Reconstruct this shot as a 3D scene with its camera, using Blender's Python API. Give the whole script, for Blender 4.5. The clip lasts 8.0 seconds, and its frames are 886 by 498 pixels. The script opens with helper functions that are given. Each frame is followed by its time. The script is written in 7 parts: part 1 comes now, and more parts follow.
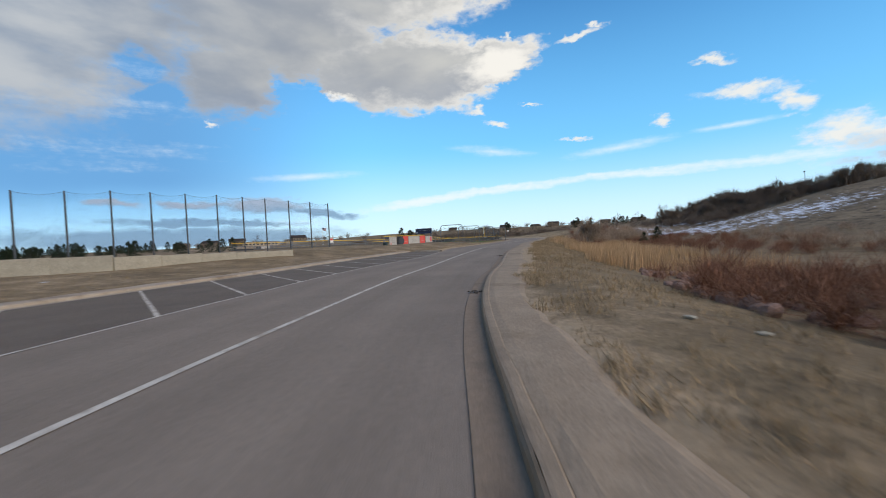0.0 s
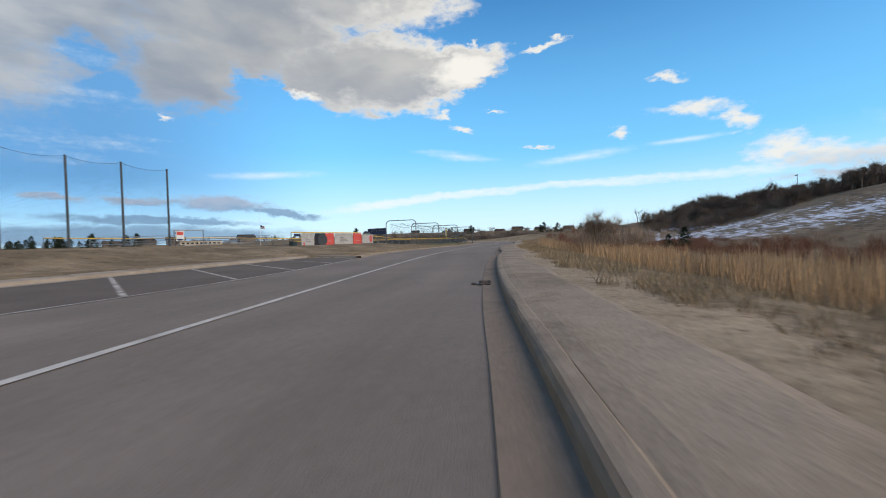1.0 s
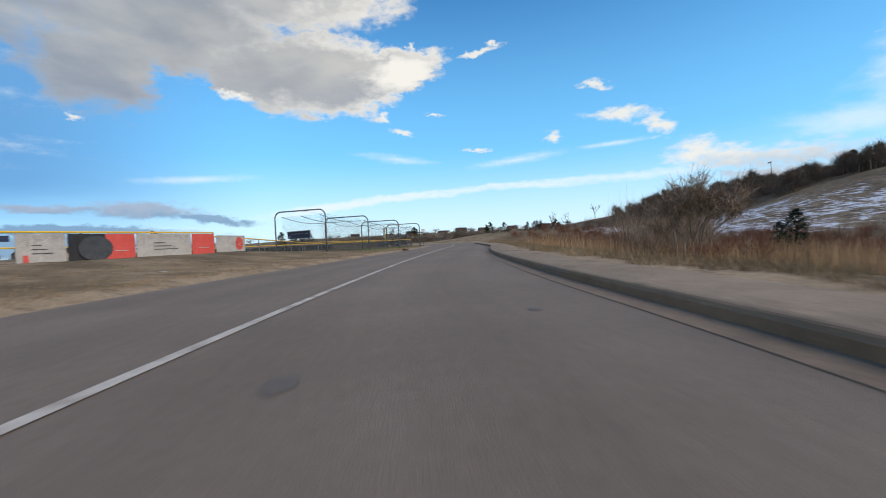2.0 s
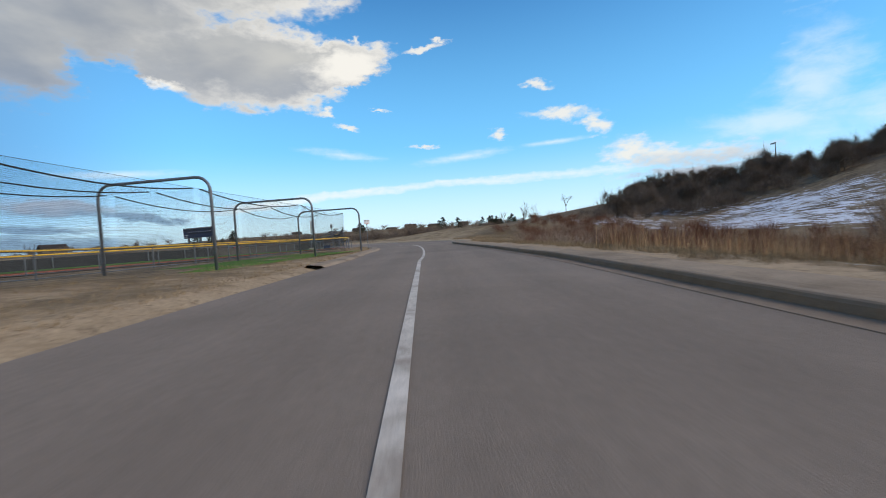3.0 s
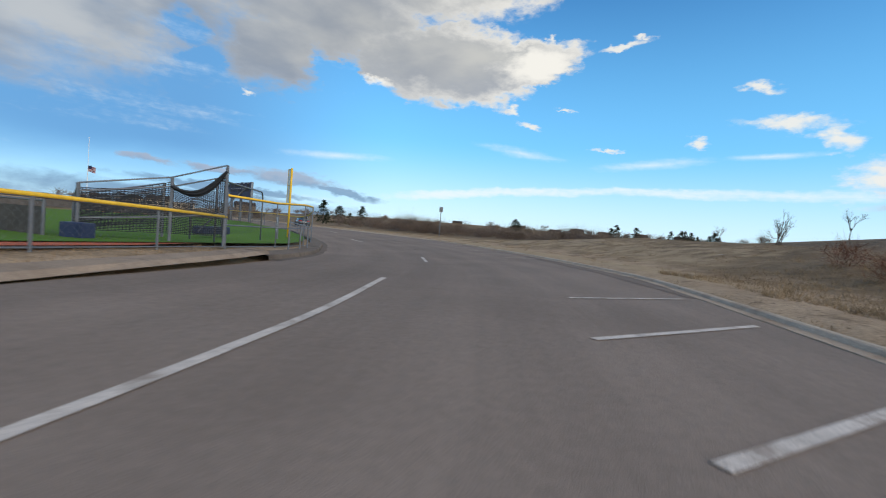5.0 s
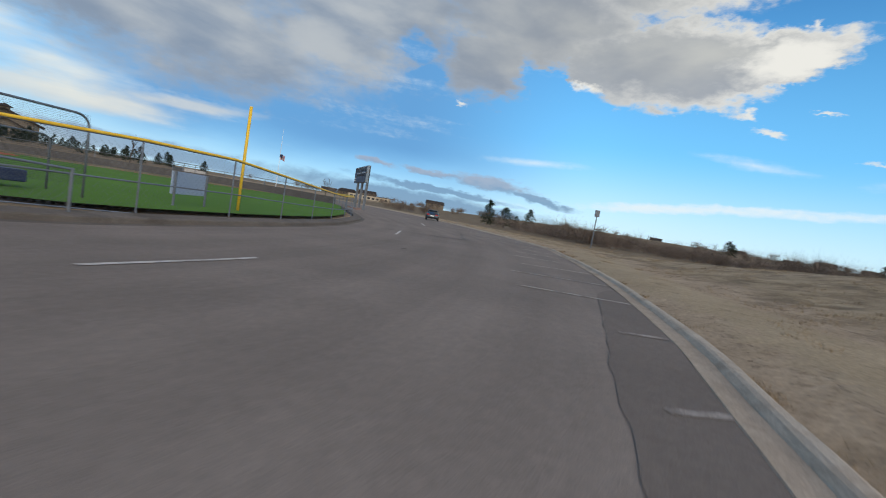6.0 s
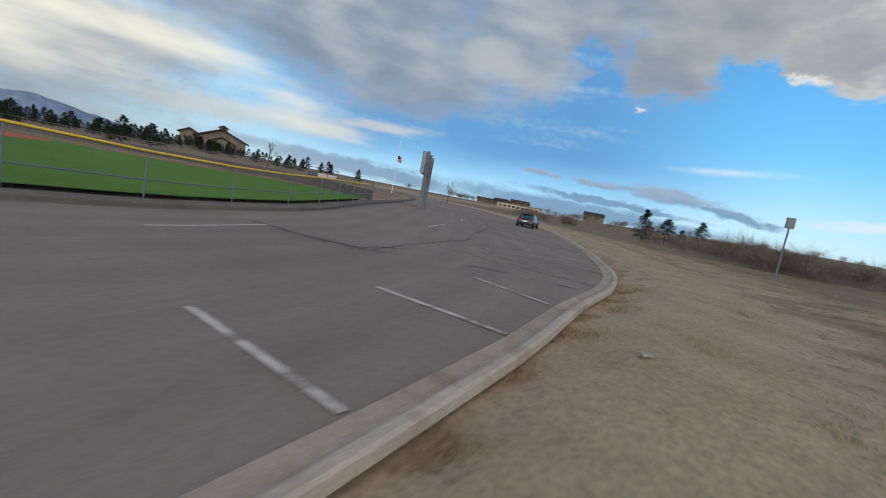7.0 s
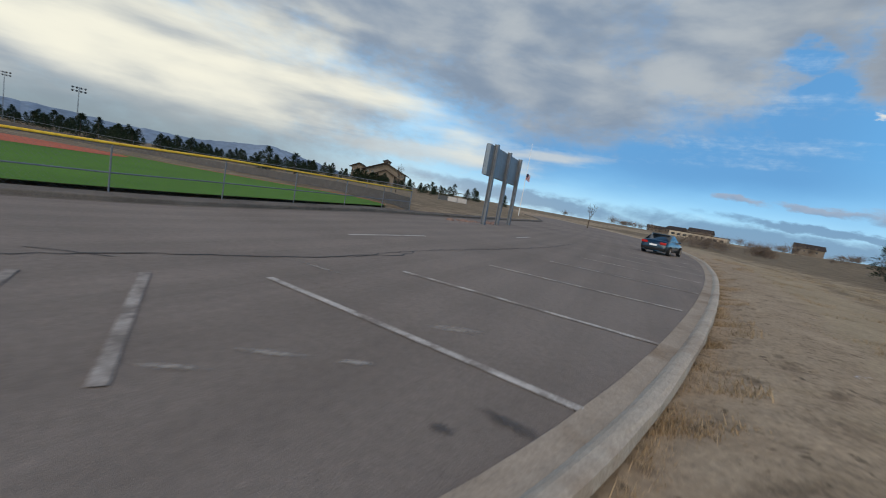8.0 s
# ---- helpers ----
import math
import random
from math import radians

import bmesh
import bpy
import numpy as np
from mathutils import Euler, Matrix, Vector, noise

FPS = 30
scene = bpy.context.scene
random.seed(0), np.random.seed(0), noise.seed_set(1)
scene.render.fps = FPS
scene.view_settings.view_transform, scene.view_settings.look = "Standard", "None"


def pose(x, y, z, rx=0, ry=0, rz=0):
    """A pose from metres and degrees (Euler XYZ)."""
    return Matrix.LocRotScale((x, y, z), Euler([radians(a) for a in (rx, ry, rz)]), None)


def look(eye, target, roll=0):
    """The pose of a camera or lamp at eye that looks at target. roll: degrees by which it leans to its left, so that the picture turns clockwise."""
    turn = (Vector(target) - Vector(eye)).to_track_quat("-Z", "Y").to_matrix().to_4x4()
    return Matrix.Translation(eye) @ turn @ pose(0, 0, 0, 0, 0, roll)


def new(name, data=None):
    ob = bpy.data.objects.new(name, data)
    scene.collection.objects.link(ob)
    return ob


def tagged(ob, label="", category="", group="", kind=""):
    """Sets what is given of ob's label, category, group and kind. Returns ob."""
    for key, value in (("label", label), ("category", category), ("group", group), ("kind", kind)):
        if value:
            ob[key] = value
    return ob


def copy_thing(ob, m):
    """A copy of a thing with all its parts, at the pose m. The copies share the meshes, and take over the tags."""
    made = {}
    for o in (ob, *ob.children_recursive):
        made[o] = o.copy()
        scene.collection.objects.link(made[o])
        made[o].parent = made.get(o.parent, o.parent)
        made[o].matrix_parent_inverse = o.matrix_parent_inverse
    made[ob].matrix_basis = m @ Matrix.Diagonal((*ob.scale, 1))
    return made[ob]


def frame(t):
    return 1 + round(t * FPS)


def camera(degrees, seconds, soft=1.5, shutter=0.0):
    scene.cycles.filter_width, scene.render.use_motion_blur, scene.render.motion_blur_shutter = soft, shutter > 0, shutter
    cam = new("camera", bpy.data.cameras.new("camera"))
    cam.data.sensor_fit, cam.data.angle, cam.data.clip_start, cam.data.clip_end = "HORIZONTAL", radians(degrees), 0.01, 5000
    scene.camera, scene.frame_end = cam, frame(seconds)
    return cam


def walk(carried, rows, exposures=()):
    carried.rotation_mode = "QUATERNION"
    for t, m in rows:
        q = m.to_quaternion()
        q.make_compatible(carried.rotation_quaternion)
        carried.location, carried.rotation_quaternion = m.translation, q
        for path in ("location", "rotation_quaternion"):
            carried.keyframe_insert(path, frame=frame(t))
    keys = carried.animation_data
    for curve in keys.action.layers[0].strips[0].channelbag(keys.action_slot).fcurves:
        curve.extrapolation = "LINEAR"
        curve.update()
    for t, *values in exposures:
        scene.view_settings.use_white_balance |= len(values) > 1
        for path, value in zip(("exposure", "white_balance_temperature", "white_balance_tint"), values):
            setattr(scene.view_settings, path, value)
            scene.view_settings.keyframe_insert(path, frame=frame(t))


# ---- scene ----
cam = camera(90.99, 8.0, soft=1.0, shutter=0.13)
# t, x, y, z, yaw, pitch, lean
PATH = [
    (0.0, -0.000, -0.000, 1.458, 0.000, -1.514, -2.742),
    (0.2, 0.196, 4.714, 1.319, -1.223, -1.448, -2.552),
    (0.4, 0.574, 9.157, 1.191, -2.257, -1.377, -2.314),
    (0.6, 1.132, 13.334, 1.075, -3.107, -1.299, -2.030),
    (0.8, 1.795, 17.350, 0.974, -3.886, -1.233, -1.748),
    (1.0, 2.418, 21.412, 0.893, -4.820, -1.212, -1.559),
    (1.2, 2.904, 25.694, 0.837, -6.075, -1.252, -1.540),
    (1.4, 3.351, 30.219, 0.799, -7.579, -1.299, -1.707),
    (1.6, 3.902, 34.972, 0.770, -9.200, -1.284, -2.056),
    (1.8, 4.595, 39.905, 0.752, -10.822, -1.209, -2.526),
    (2.0, 5.355, 44.940, 0.758, -12.347, -1.146, -2.995),
    (2.2, 6.124, 50.008, 0.794, -13.726, -1.162, -3.359),
    (2.4, 6.921, 55.073, 0.844, -15.110, -1.300, -3.594),
    (2.6, 7.783, 60.106, 0.888, -16.681, -1.588, -3.697),
    (2.8, 8.773, 65.058, 0.915, -18.215, -1.905, -3.698),
    (3.0, 9.977, 69.858, 0.927, -19.079, -1.977, -3.662),
    (3.2, 11.433, 74.455, 0.930, -18.837, -1.633, -3.610),
    (3.4, 12.981, 78.892, 0.939, -17.899, -1.135, -3.395),
    (3.6, 14.417, 83.230, 0.971, -16.863, -0.842, -2.833),
    (3.8, 15.685, 87.449, 1.027, -15.804, -0.861, -1.911),
    (4.0, 16.877, 91.454, 1.092, -14.264, -1.048, -0.786),
    (4.2, 18.075, 95.184, 1.147, -11.899, -1.272, 0.389),
    (4.4, 19.283, 98.737, 1.173, -8.885, -1.501, 1.518),
    (4.6, 20.487, 102.246, 1.151, -5.525, -1.728, 2.524),
    (4.8, 21.718, 105.639, 1.090, -1.919, -1.981, 3.513),
    (5.0, 23.051, 108.647, 1.030, 2.033, -2.325, 4.775),
    (5.2, 24.505, 111.118, 1.003, 6.409, -2.795, 6.460),
    (5.4, 25.872, 113.415, 1.003, 11.158, -3.306, 8.127),
    (5.6, 26.898, 116.012, 1.019, 16.196, -3.747, 9.211),
    (5.8, 27.527, 119.039, 1.057, 21.343, -4.111, 9.641),
    (6.0, 27.904, 122.284, 1.147, 26.329, -4.494, 9.841),
    (6.2, 28.150, 125.569, 1.300, 30.945, -4.968, 10.158),
    (6.4, 28.253, 128.917, 1.467, 35.246, -5.491, 10.547),
    (6.6, 28.168, 132.395, 1.585, 39.356, -5.993, 10.865),
    (6.8, 27.873, 135.936, 1.628, 43.399, -6.436, 11.019),
    (7.0, 27.367, 139.333, 1.613, 47.506, -6.811, 10.964),
    (7.2, 26.657, 142.416, 1.558, 51.771, -7.108, 10.695),
    (7.4, 25.772, 145.183, 1.492, 56.140, -7.295, 10.351),
    (7.6, 24.744, 147.668, 1.444, 60.527, -7.335, 10.102),
    (7.8, 23.591, 149.892, 1.429, 64.887, -7.210, 10.037),
    (8.0, 22.315, 151.853, 1.448, 69.217, -6.918, 10.159),
]
walk(cam, [(t, pose(x, y, z, 0, 0, yaw) @ pose(0, 0, 0, 90 + pitch) @ pose(0, 0, 0, 0, 0, lean))
           for t, x, y, z, yaw, pitch, lean in PATH], exposures=[(0.0, -0.03, 6500, 7.5), (4.6, -0.03, 6500, 7), (5.9, -0.14, 6400, 6), (8.0, -0.2, 6350, 5)])

# ---------------------------------------------------------------- light
SUN_AZ, SUN_EL = -128.0, 30.0       # degrees to the left of +y, degrees up


def sky_world():
    world = bpy.data.worlds.new("world")
    scene.world = world
    world.use_nodes = True
    nt = world.node_tree
    nt.nodes.clear()

    def node(kind, **kw):
        n = nt.nodes.new(kind)
        for k, v in kw.items():
            n.inputs[k].default_value = v
        return n

    def put(sock, v):
        if hasattr(v, "links"):
            nt.links.new(v, sock)
        else:
            sock.default_value = v

    def m(op, a, b=0.0, c=None):
        n = nt.nodes.new("ShaderNodeMath")
        n.operation = op
        put(n.inputs[0], a)
        put(n.inputs[1], b)
        if c is not None:
            put(n.inputs[2], c)
        return n.outputs[0]

    def step(x, lo, hi, a=0.0, b=1.0):
        n = nt.nodes.new("ShaderNodeMapRange")
        n.interpolation_type = "SMOOTHSTEP"
        put(n.inputs[0], x)
        for k, v in zip((1, 2, 3, 4), (lo, hi, a, b)):
            put(n.inputs[k], v)
        return n.outputs[0]

    def mix(f, a, b):
        n = nt.nodes.new("ShaderNodeMix")
        n.data_type = "RGBA"
        put(n.inputs[0], f)
        put(n.inputs[6], a)
        put(n.inputs[7], b)
        return n.outputs[2]

    def table(x, pts):
        # piecewise straight lookup
        out = pts[0][1]
        for (x0, y0), (x1, y1) in zip(pts, pts[1:]):
            n = nt.nodes.new("ShaderNodeMapRange")
            put(n.inputs[0], x)
            for k, v in zip((1, 2, 3, 4), (x0, x1, 0.0, y1 - y0)):
                n.inputs[k].default_value = v
            out = m("ADD", out, n.outputs[0])
        return out

    co = nt.nodes.new("ShaderNodeTexCoord").outputs["Generated"]
    sep = nt.nodes.new("ShaderNodeSeparateXYZ")
    nt.links.new(co, sep.inputs[0])
    X, Y, Z = sep.outputs
    az = m("MULTIPLY", m("ARCTAN2", m("MULTIPLY", X, -1.0), Y), 57.2958)
    el = m("MULTIPLY", m("ARCSINE", Z), 57.2958)
    # flat chart of the sky, a little flattened towards the horizon
    chart = nt.nodes.new("ShaderNodeCombineXYZ")
    nt.links.new(m("MULTIPLY", az, 0.1), chart.inputs[0])
    nt.links.new(m("MULTIPLY", el, 0.19), chart.inputs[1])

    def noise_at(scale, detail=8.0, rough=0.55, dist=0.0, off=0.0, stretch=1.0, shift=(0.0, 0.0)):
        mp = nt.nodes.new("ShaderNodeMapping")
        mp.inputs["Location"].default_value = (off + shift[0], off * 0.7 + shift[1], 0)
        mp.inputs["Scale"].default_value = (1.0 / stretch, 1.0, 1.0)
        nt.links.new(chart.outputs[0], mp.inputs[0])
        n = nt.nodes.new("ShaderNodeTexNoise")
        n.inputs["Scale"].default_value = scale
        n.inputs["Detail"].default_value = detail
        n.inputs["Roughness"].default_value = rough
        n.inputs["Distortion"].default_value = dist
        nt.links.new(mp.outputs[0], n.inputs["Vector"])
        return m("SUBTRACT", n.outputs[0], 0.5)

    big = noise_at(0.75, 8.0, 0.52, 0.2, 3.1)
    fine = noise_at(2.6, 9.0, 0.6, 0.25, 7.7)
    tiny = noise_at(8.5, 6.0, 0.6, 0.2, 31.0)
    shade = noise_at(0.9, 6.0, 0.48, 0.2, 12.4, 1.8)
    # relief of the billows, lit from the right
    r0, r1 = noise_at(0.95, 7.0, 0.5, 0.2, 5.3, 1.3), noise_at(0.95, 7.0, 0.5, 0.2, 5.3, 1.3, (-0.3, 0.2))
    relief = m("SUBTRACT", r0, r1)
    streak = noise_at(2.0, 8.0, 0.55, 0.2, 21.0, 5.0)

    def blob(a0, e0, ra, re, rot=0.0):
        da, de = m("SUBTRACT", az, a0), m("SUBTRACT", el, e0)
        c, s = math.cos(radians(rot)), math.sin(radians(rot))
        u = m("DIVIDE", m("ADD", m("MULTIPLY", da, c), m("MULTIPLY", de, s)), ra)
        v = m("DIVIDE", m("SUBTRACT", m("MULTIPLY", de, c), m("MULTIPLY", da, s)), re)
        return m("SUBTRACT", 1.0, m("SQRT", m("ADD", m("MULTIPLY", u, u), m("MULTIPLY", v, v))))

    def union(*bs):
        out = bs[0]
        for b in bs[1:]:
            out = m("MAXIMUM", out, b)
        return out

    sky = nt.nodes.new("ShaderNodeTexSky")
    sky.sky_type = "NISHITA"
    sky.sun_disc = False
    sky.sun_elevation = radians(SUN_EL)
    sky.sun_rotation = radians(-SUN_AZ)
    sky.altitude, sky.air_density, sky.dust_density, sky.ozone_density = 1900, 1.0, 0.6, 2.0
    hs = nt.nodes.new("ShaderNodeHueSaturation")
    hs.inputs["Saturation"].default_value = SKY_SAT
    hs.inputs["Value"].default_value = SKY_VAL
    nt.links.new(sky.outputs[0], hs.inputs["Color"])
    col = hs.outputs[0]
    # a brighter turquoise band low over the horizon
    col = mix(step(el, 4.0, 36.0, 0.7, 0.0), col, (2.4, 7.2, 11.6, 1))
    # pale haze low over the horizon
    col = mix(m("MULTIPLY", step(el, -1.0, 12.0, 0.85, 0.0), step(az, 4.0, 40.0, 1.0, 0.45)), col, (7.9, 9.9, 10.9, 1))
    # blue-grey murk under the deck towards the left
    murk = m("MULTIPLY", step(az, 8.0, 34.0), step(m("ADD", el, m("MULTIPLY", shade, 6.0)), 1.0, 8.0, 0.3, 0.9))
    murk = m("MULTIPLY", murk, step(az, 60.0, 80.0, 1.0, 0.0))
    col = mix(murk, col, (1.5, 3.7, 7.2, 1))
    # edges of the clouds are folded by two scales of turbulence
    def folds(scale, off, detail):
        mp = nt.nodes.new("ShaderNodeMapping")
        mp.inputs["Location"].default_value = (off, off * 0.6, 0)
        nt.links.new(chart.outputs[0], mp.inputs[0])
        n = nt.nodes.new("ShaderNodeTexNoise")
        n.inputs["Scale"].default_value, n.inputs["Detail"].default_value, n.inputs["Roughness"].default_value = scale, detail, 0.58
        nt.links.new(mp.outputs[0], n.inputs["Vector"])
        sp = nt.nodes.new("ShaderNodeSeparateXYZ")
        nt.links.new(n.outputs["Color"], sp.inputs[0])
        return m("SUBTRACT", sp.outputs[0], 0.5), m("SUBTRACT", sp.outputs[1], 0.5)

    ca, ce = folds(1.3, 2.2, 7.0)
    fa, fe = folds(5.0, 9.1, 6.0)
    small = (m("ADD", az, m("MULTIPLY", fa, 4.4)), m("ADD", el, m("MULTIPLY", fe, 2.4)))
    large = (m("ADD", small[0], m("MULTIPLY", ca, 8.0)), m("ADD", small[1], m("MULTIPLY", ce, 5.0)))

    def puff(at, a0, e0, ra, re, rot=0.0):
        da, de = m("SUBTRACT", at[0], a0), m("SUBTRACT", at[1], e0)
        c, s = math.cos(radians(rot)), math.sin(radians(rot))
        u = m("DIVIDE", m("ADD", m("MULTIPLY", da, c), m("MULTIPLY", de, s)), ra)
        v = m("DIVIDE", m("SUBTRACT", m("MULTIPLY", de, c), m("MULTIPLY", da, s)), re)
        return m("SUBTRACT", 1.0, m("SQRT", m("ADD", m("MULTIPLY", u, u), m("MULTIPLY", v, v))))

    # thin high streaks: one long bow over the whole view, shorter ones above it
    bow = m("DIVIDE", m("SUBTRACT", m("ADD", el, m("MULTIPLY", fe, 0.8)), table(az, [(-60, 6.0), (-40, 6.5), (-19, 6.5), (-4, 5.6), (10, 3.9), (24, 2.6)])), 0.7)
    bow = m("MULTIPLY", m("SUBTRACT", 1.0, m("MULTIPLY", bow, bow)), m("MULTIPLY", step(az, -58.0, -20.0), step(az, 2.0, 15.0, 1.0, 0.0)))
    wd = step(m("ADD", bow, m("ADD", m("MULTIPLY", streak, 2.4), m("MULTIPLY", tiny, 0.7))), 0.1, 1.25)
    wisp = union(blob(-22, 9.7, 9.5, 0.75, -4.9), blob(-34, 10.6, 6, 0.5, -2), blob(17, 8.3, 9, 0.7, -2), blob(-7, 10.7, 7, 0.9, 7))
    wd2 = step(m("ADD", wisp, m("ADD", m("MULTIPLY", streak, 2.0), m("MULTIPLY", tiny, 0.6))), 0.0, 1.25)
    veil = step(m("ADD", union(blob(-60, 12, 5, 7, 12), blob(-68, 9, 10, 3, 5), blob(-57, 9.5, 9, 2.2, 4)), m("MULTIPLY", fine, 1.6)), 0.0, 1.1)
    col = mix(m("MAXIMUM", m("MULTIPLY", wd, 0.85), m("MAXIMUM", m("MULTIPLY", wd2, 0.72), m("MULTIPLY", veil, 0.55))), col, (9.3, 9.9, 10.3, 1))
    # low dark bank with a broken upper deck
    flat = (m("ADD", az, m("MULTIPLY", fa, 6.0)), m("ADD", m("ADD", el, m("MULTIPLY", fe, 1.3)), m("MULTIPLY", streak, 1.6)))
    bank = union(puff(flat, 32, 1.4, 22, 1.5, 1), puff(flat, 37, 5.1, 3.2, 0.55, 2), puff(flat, 29.5, 5.0, 4.5, 0.55, 1), puff(flat, 21.5, 4.9, 6.5, 0.95, 3),
                 puff(flat, 15, 3.9, 5, 0.6, 9), puff(flat, 28, 3.0, 12, 0.5, 1), puff(flat, 60, 1.5, 20, 1.1, 2))
    bd = step(m("ADD", bank, m("MULTIPLY", fine, 0.9)), -0.1, 0.55)
    bcol = mix(step(m("ADD", el, m("MULTIPLY", fe, 2.5)), 3.6, 5.6), (1.9, 3.1, 5.0, 1), (4.3, 4.6, 5.7, 1))
    col = mix(m("MULTIPLY", bd, 0.8), col, bcol)
    # small and middling cumulus
    puffs = union(puff(small, -35.0, 13.9, 4.6, 0.95, 3), puff(small, -39.0, 12.2, 2.4, 1.3, 30), puff(small, -42.8, 8.4, 3.6, 1.9, 5),
                  puff(small, -45.5, 7.6, 4.5, 1.7, 4), puff(small, -51.5, 6.8, 7.0, 1.4, 3), puff(small, -50, 5.2, 9, 0.8, 2), puff(small, -32.3, 17.5, 2.2, 0.6, 10),
                  puff(small, -7.8, 14.0, 1.9, 0.4, 12), puff(small, -5.6, 15.8, 0.9, 0.55), puff(small, -17.3, 11.4, 1.9, 0.3, 3),
                  puff(small, -9.6, 23.8, 1.1, 0.5, 20), puff(small, -27.2, 12.4, 1.2, 0.7), puff(small, -11.9, 16.0, 1.5, 0.22, 8), puff(small, -18.2, 22.9, 3.2, 0.45, -9),
                  puff(small, -20.3, 23.6, 1.3, 0.3), puff(small, 27.2, 14.1, 0.9, 0.45))
    pd = step(m("ADD", puffs, m("ADD", m("MULTIPLY", fine, 1.3), m("MULTIPLY", tiny, 0.9))), -0.12, 0.85)
    pcol = mix(step(m("ADD", small[1], m("MULTIPLY", step(az, -44.0, -36.0), 8.0)), 5.4, 8.8), (5.6, 5.9, 6.7, 1), (9.7, 9.2, 8.5, 1))
    col = mix(m("MULTIPLY", pd, 0.88), col, pcol)
    # the great cloud deck: a piled mass with a lit spur, lobes and gaps, a smooth sheet beyond
    mass = union(puff(large, 11, 34, 25, 10.5), puff(large, -5.0, 20.7, 10.0, 2.9, -11), puff(large, 3.5, 20.4, 12.5, 5.0), puff(large, 21, 26, 17, 7.6),
                 puff(large, 25.5, 19.0, 6.5, 4.8), puff(large, 40, 23, 17, 8.0), puff(large, 44, 17.5, 12, 5.5), puff(large, 80, 24, 56, 16.5), puff(large, 60, 15, 26, 7.5), puff(large, 108, 8, 46, 10))
    gaps = union(puff(small, 17.0, 18.0, 3.6, 1.6, 4), puff(small, 34.0, 19.6, 3.0, 2.0, 20), puff(small, 32, 16.4, 2.6, 1.5))
    mass = m("SUBTRACT", mass, m("MULTIPLY", m("MAXIMUM", gaps, 0.0), 0.75))
    dens = m("ADD", mass, m("ADD", m("MULTIPLY", big, 0.5), m("ADD", m("MULTIPLY", fine, 0.45), m("MULTIPLY", tiny, 0.2))))
    dd = step(dens, -0.04, step(az, 8.0, 40.0, 0.2, 0.6))
    thin = step(m("SUBTRACT", dens, m("MULTIPLY", relief, 0.9)), 0.02, 0.5, 1.0, 0.0)
    spur = step(m("ADD", union(puff(large, -8.5, 20.9, 7.5, 2.8, -11), puff(large, 12.5, 17.2, 3, 1.0)), m("SUBTRACT", m("MULTIPLY", fine, 0.8), m("MULTIPLY", relief, 0.8))), 0.0, 0.75)
    billow = step(m("SUBTRACT", m("MULTIPLY", shade, 1.0), m("MULTIPLY", relief, 2.2)), -0.5, 0.55)
    grey = mix(billow, mix(step(az, -2.0, 22.0), (4.3, 4.45, 4.8, 1), (3.3, 3.6, 4.2, 1)), mix(step(az, -2.0, 22.0), (6.0, 5.95, 5.85, 1), (4.9, 5.0, 5.2, 1)))
    under = m("MULTIPLY", step(m("SUBTRACT", large[1], table(az, [(-16, 21.0), (-3, 17.6), (6, 15.2), (14, 16.6), (20, 15.6), (26, 14.0), (40, 13.0), (60, 9.0)])), 0.0, 5.0, 1.0, 0.0), 0.75)
    grey = mix(under, grey, mix(step(az, 8.0, 30.0), (3.6, 3.95, 4.7, 1), (2.6, 3.3, 4.6, 1)))
    sheet_col = mix(billow, (2.7, 3.4, 4.6, 1), (5.4, 5.7, 6.2, 1))
    grey = mix(m("MULTIPLY", step(az, 14.0, 46.0), 0.92), grey, sheet_col)
    lit = m("MAXIMUM", m("MULTIPLY", thin, step(az, -4.0, 22.0, 0.8, 0.12)), spur)
    dcol = mix(lit, grey, (9.6, 9.2, 8.7, 1))
    col = mix(dd, col, dcol)
    # pale lower fringe of the sheet towards the mountains
    fringe = m("MULTIPLY", step(m("ADD", union(blob(76, 5.0, 22, 2.0, -3), blob(58, 7.0, 8, 0.8, -4)), m("ADD", m("MULTIPLY", streak, 1.6), m("MULTIPLY", fine, 0.8))), 0.0, 0.9), 0.7)
    col = mix(fringe, col, (7.6, 7.5, 7.3, 1))
    glow = m("MULTIPLY", step(m("ADD", blob(106, 9.5, 36, 9, 4), m("ADD", m("MULTIPLY", shade, 2.6), m("MULTIPLY", streak, 0.7))), -0.2, 1.0), step(el, 1.0, 6.0))
    col = mix(m("MULTIPLY", glow, 0.93), col, (11.4, 10.6, 8.9, 1))
    haze = m("MULTIPLY", step(el, 0.0, 6.5, 1.0, 0.0), step(az, 45.0, 85.0))
    col = mix(m("MULTIPLY", haze, 0.65), col, (5.9, 6.3, 6.9, 1))
    gloom = m("MULTIPLY", step(m("ADD", el, m("MULTIPLY", shade, 5.0)), 1.5, 6.5, 1.0, 0.0), step(az, 72.0, 104.0))
    col = mix(m("MULTIPLY", gloom, 0.8), col, (2.9, 3.5, 3.9, 1))
    bg = nt.nodes.new("ShaderNodeBackground")
    bg.inputs["Strength"].default_value = SKY_STRENGTH
    nt.links.new(col, bg.inputs["Color"])
    out = nt.nodes.new("ShaderNodeOutputWorld")
    nt.links.new(bg.outputs[0], out.inputs[0])


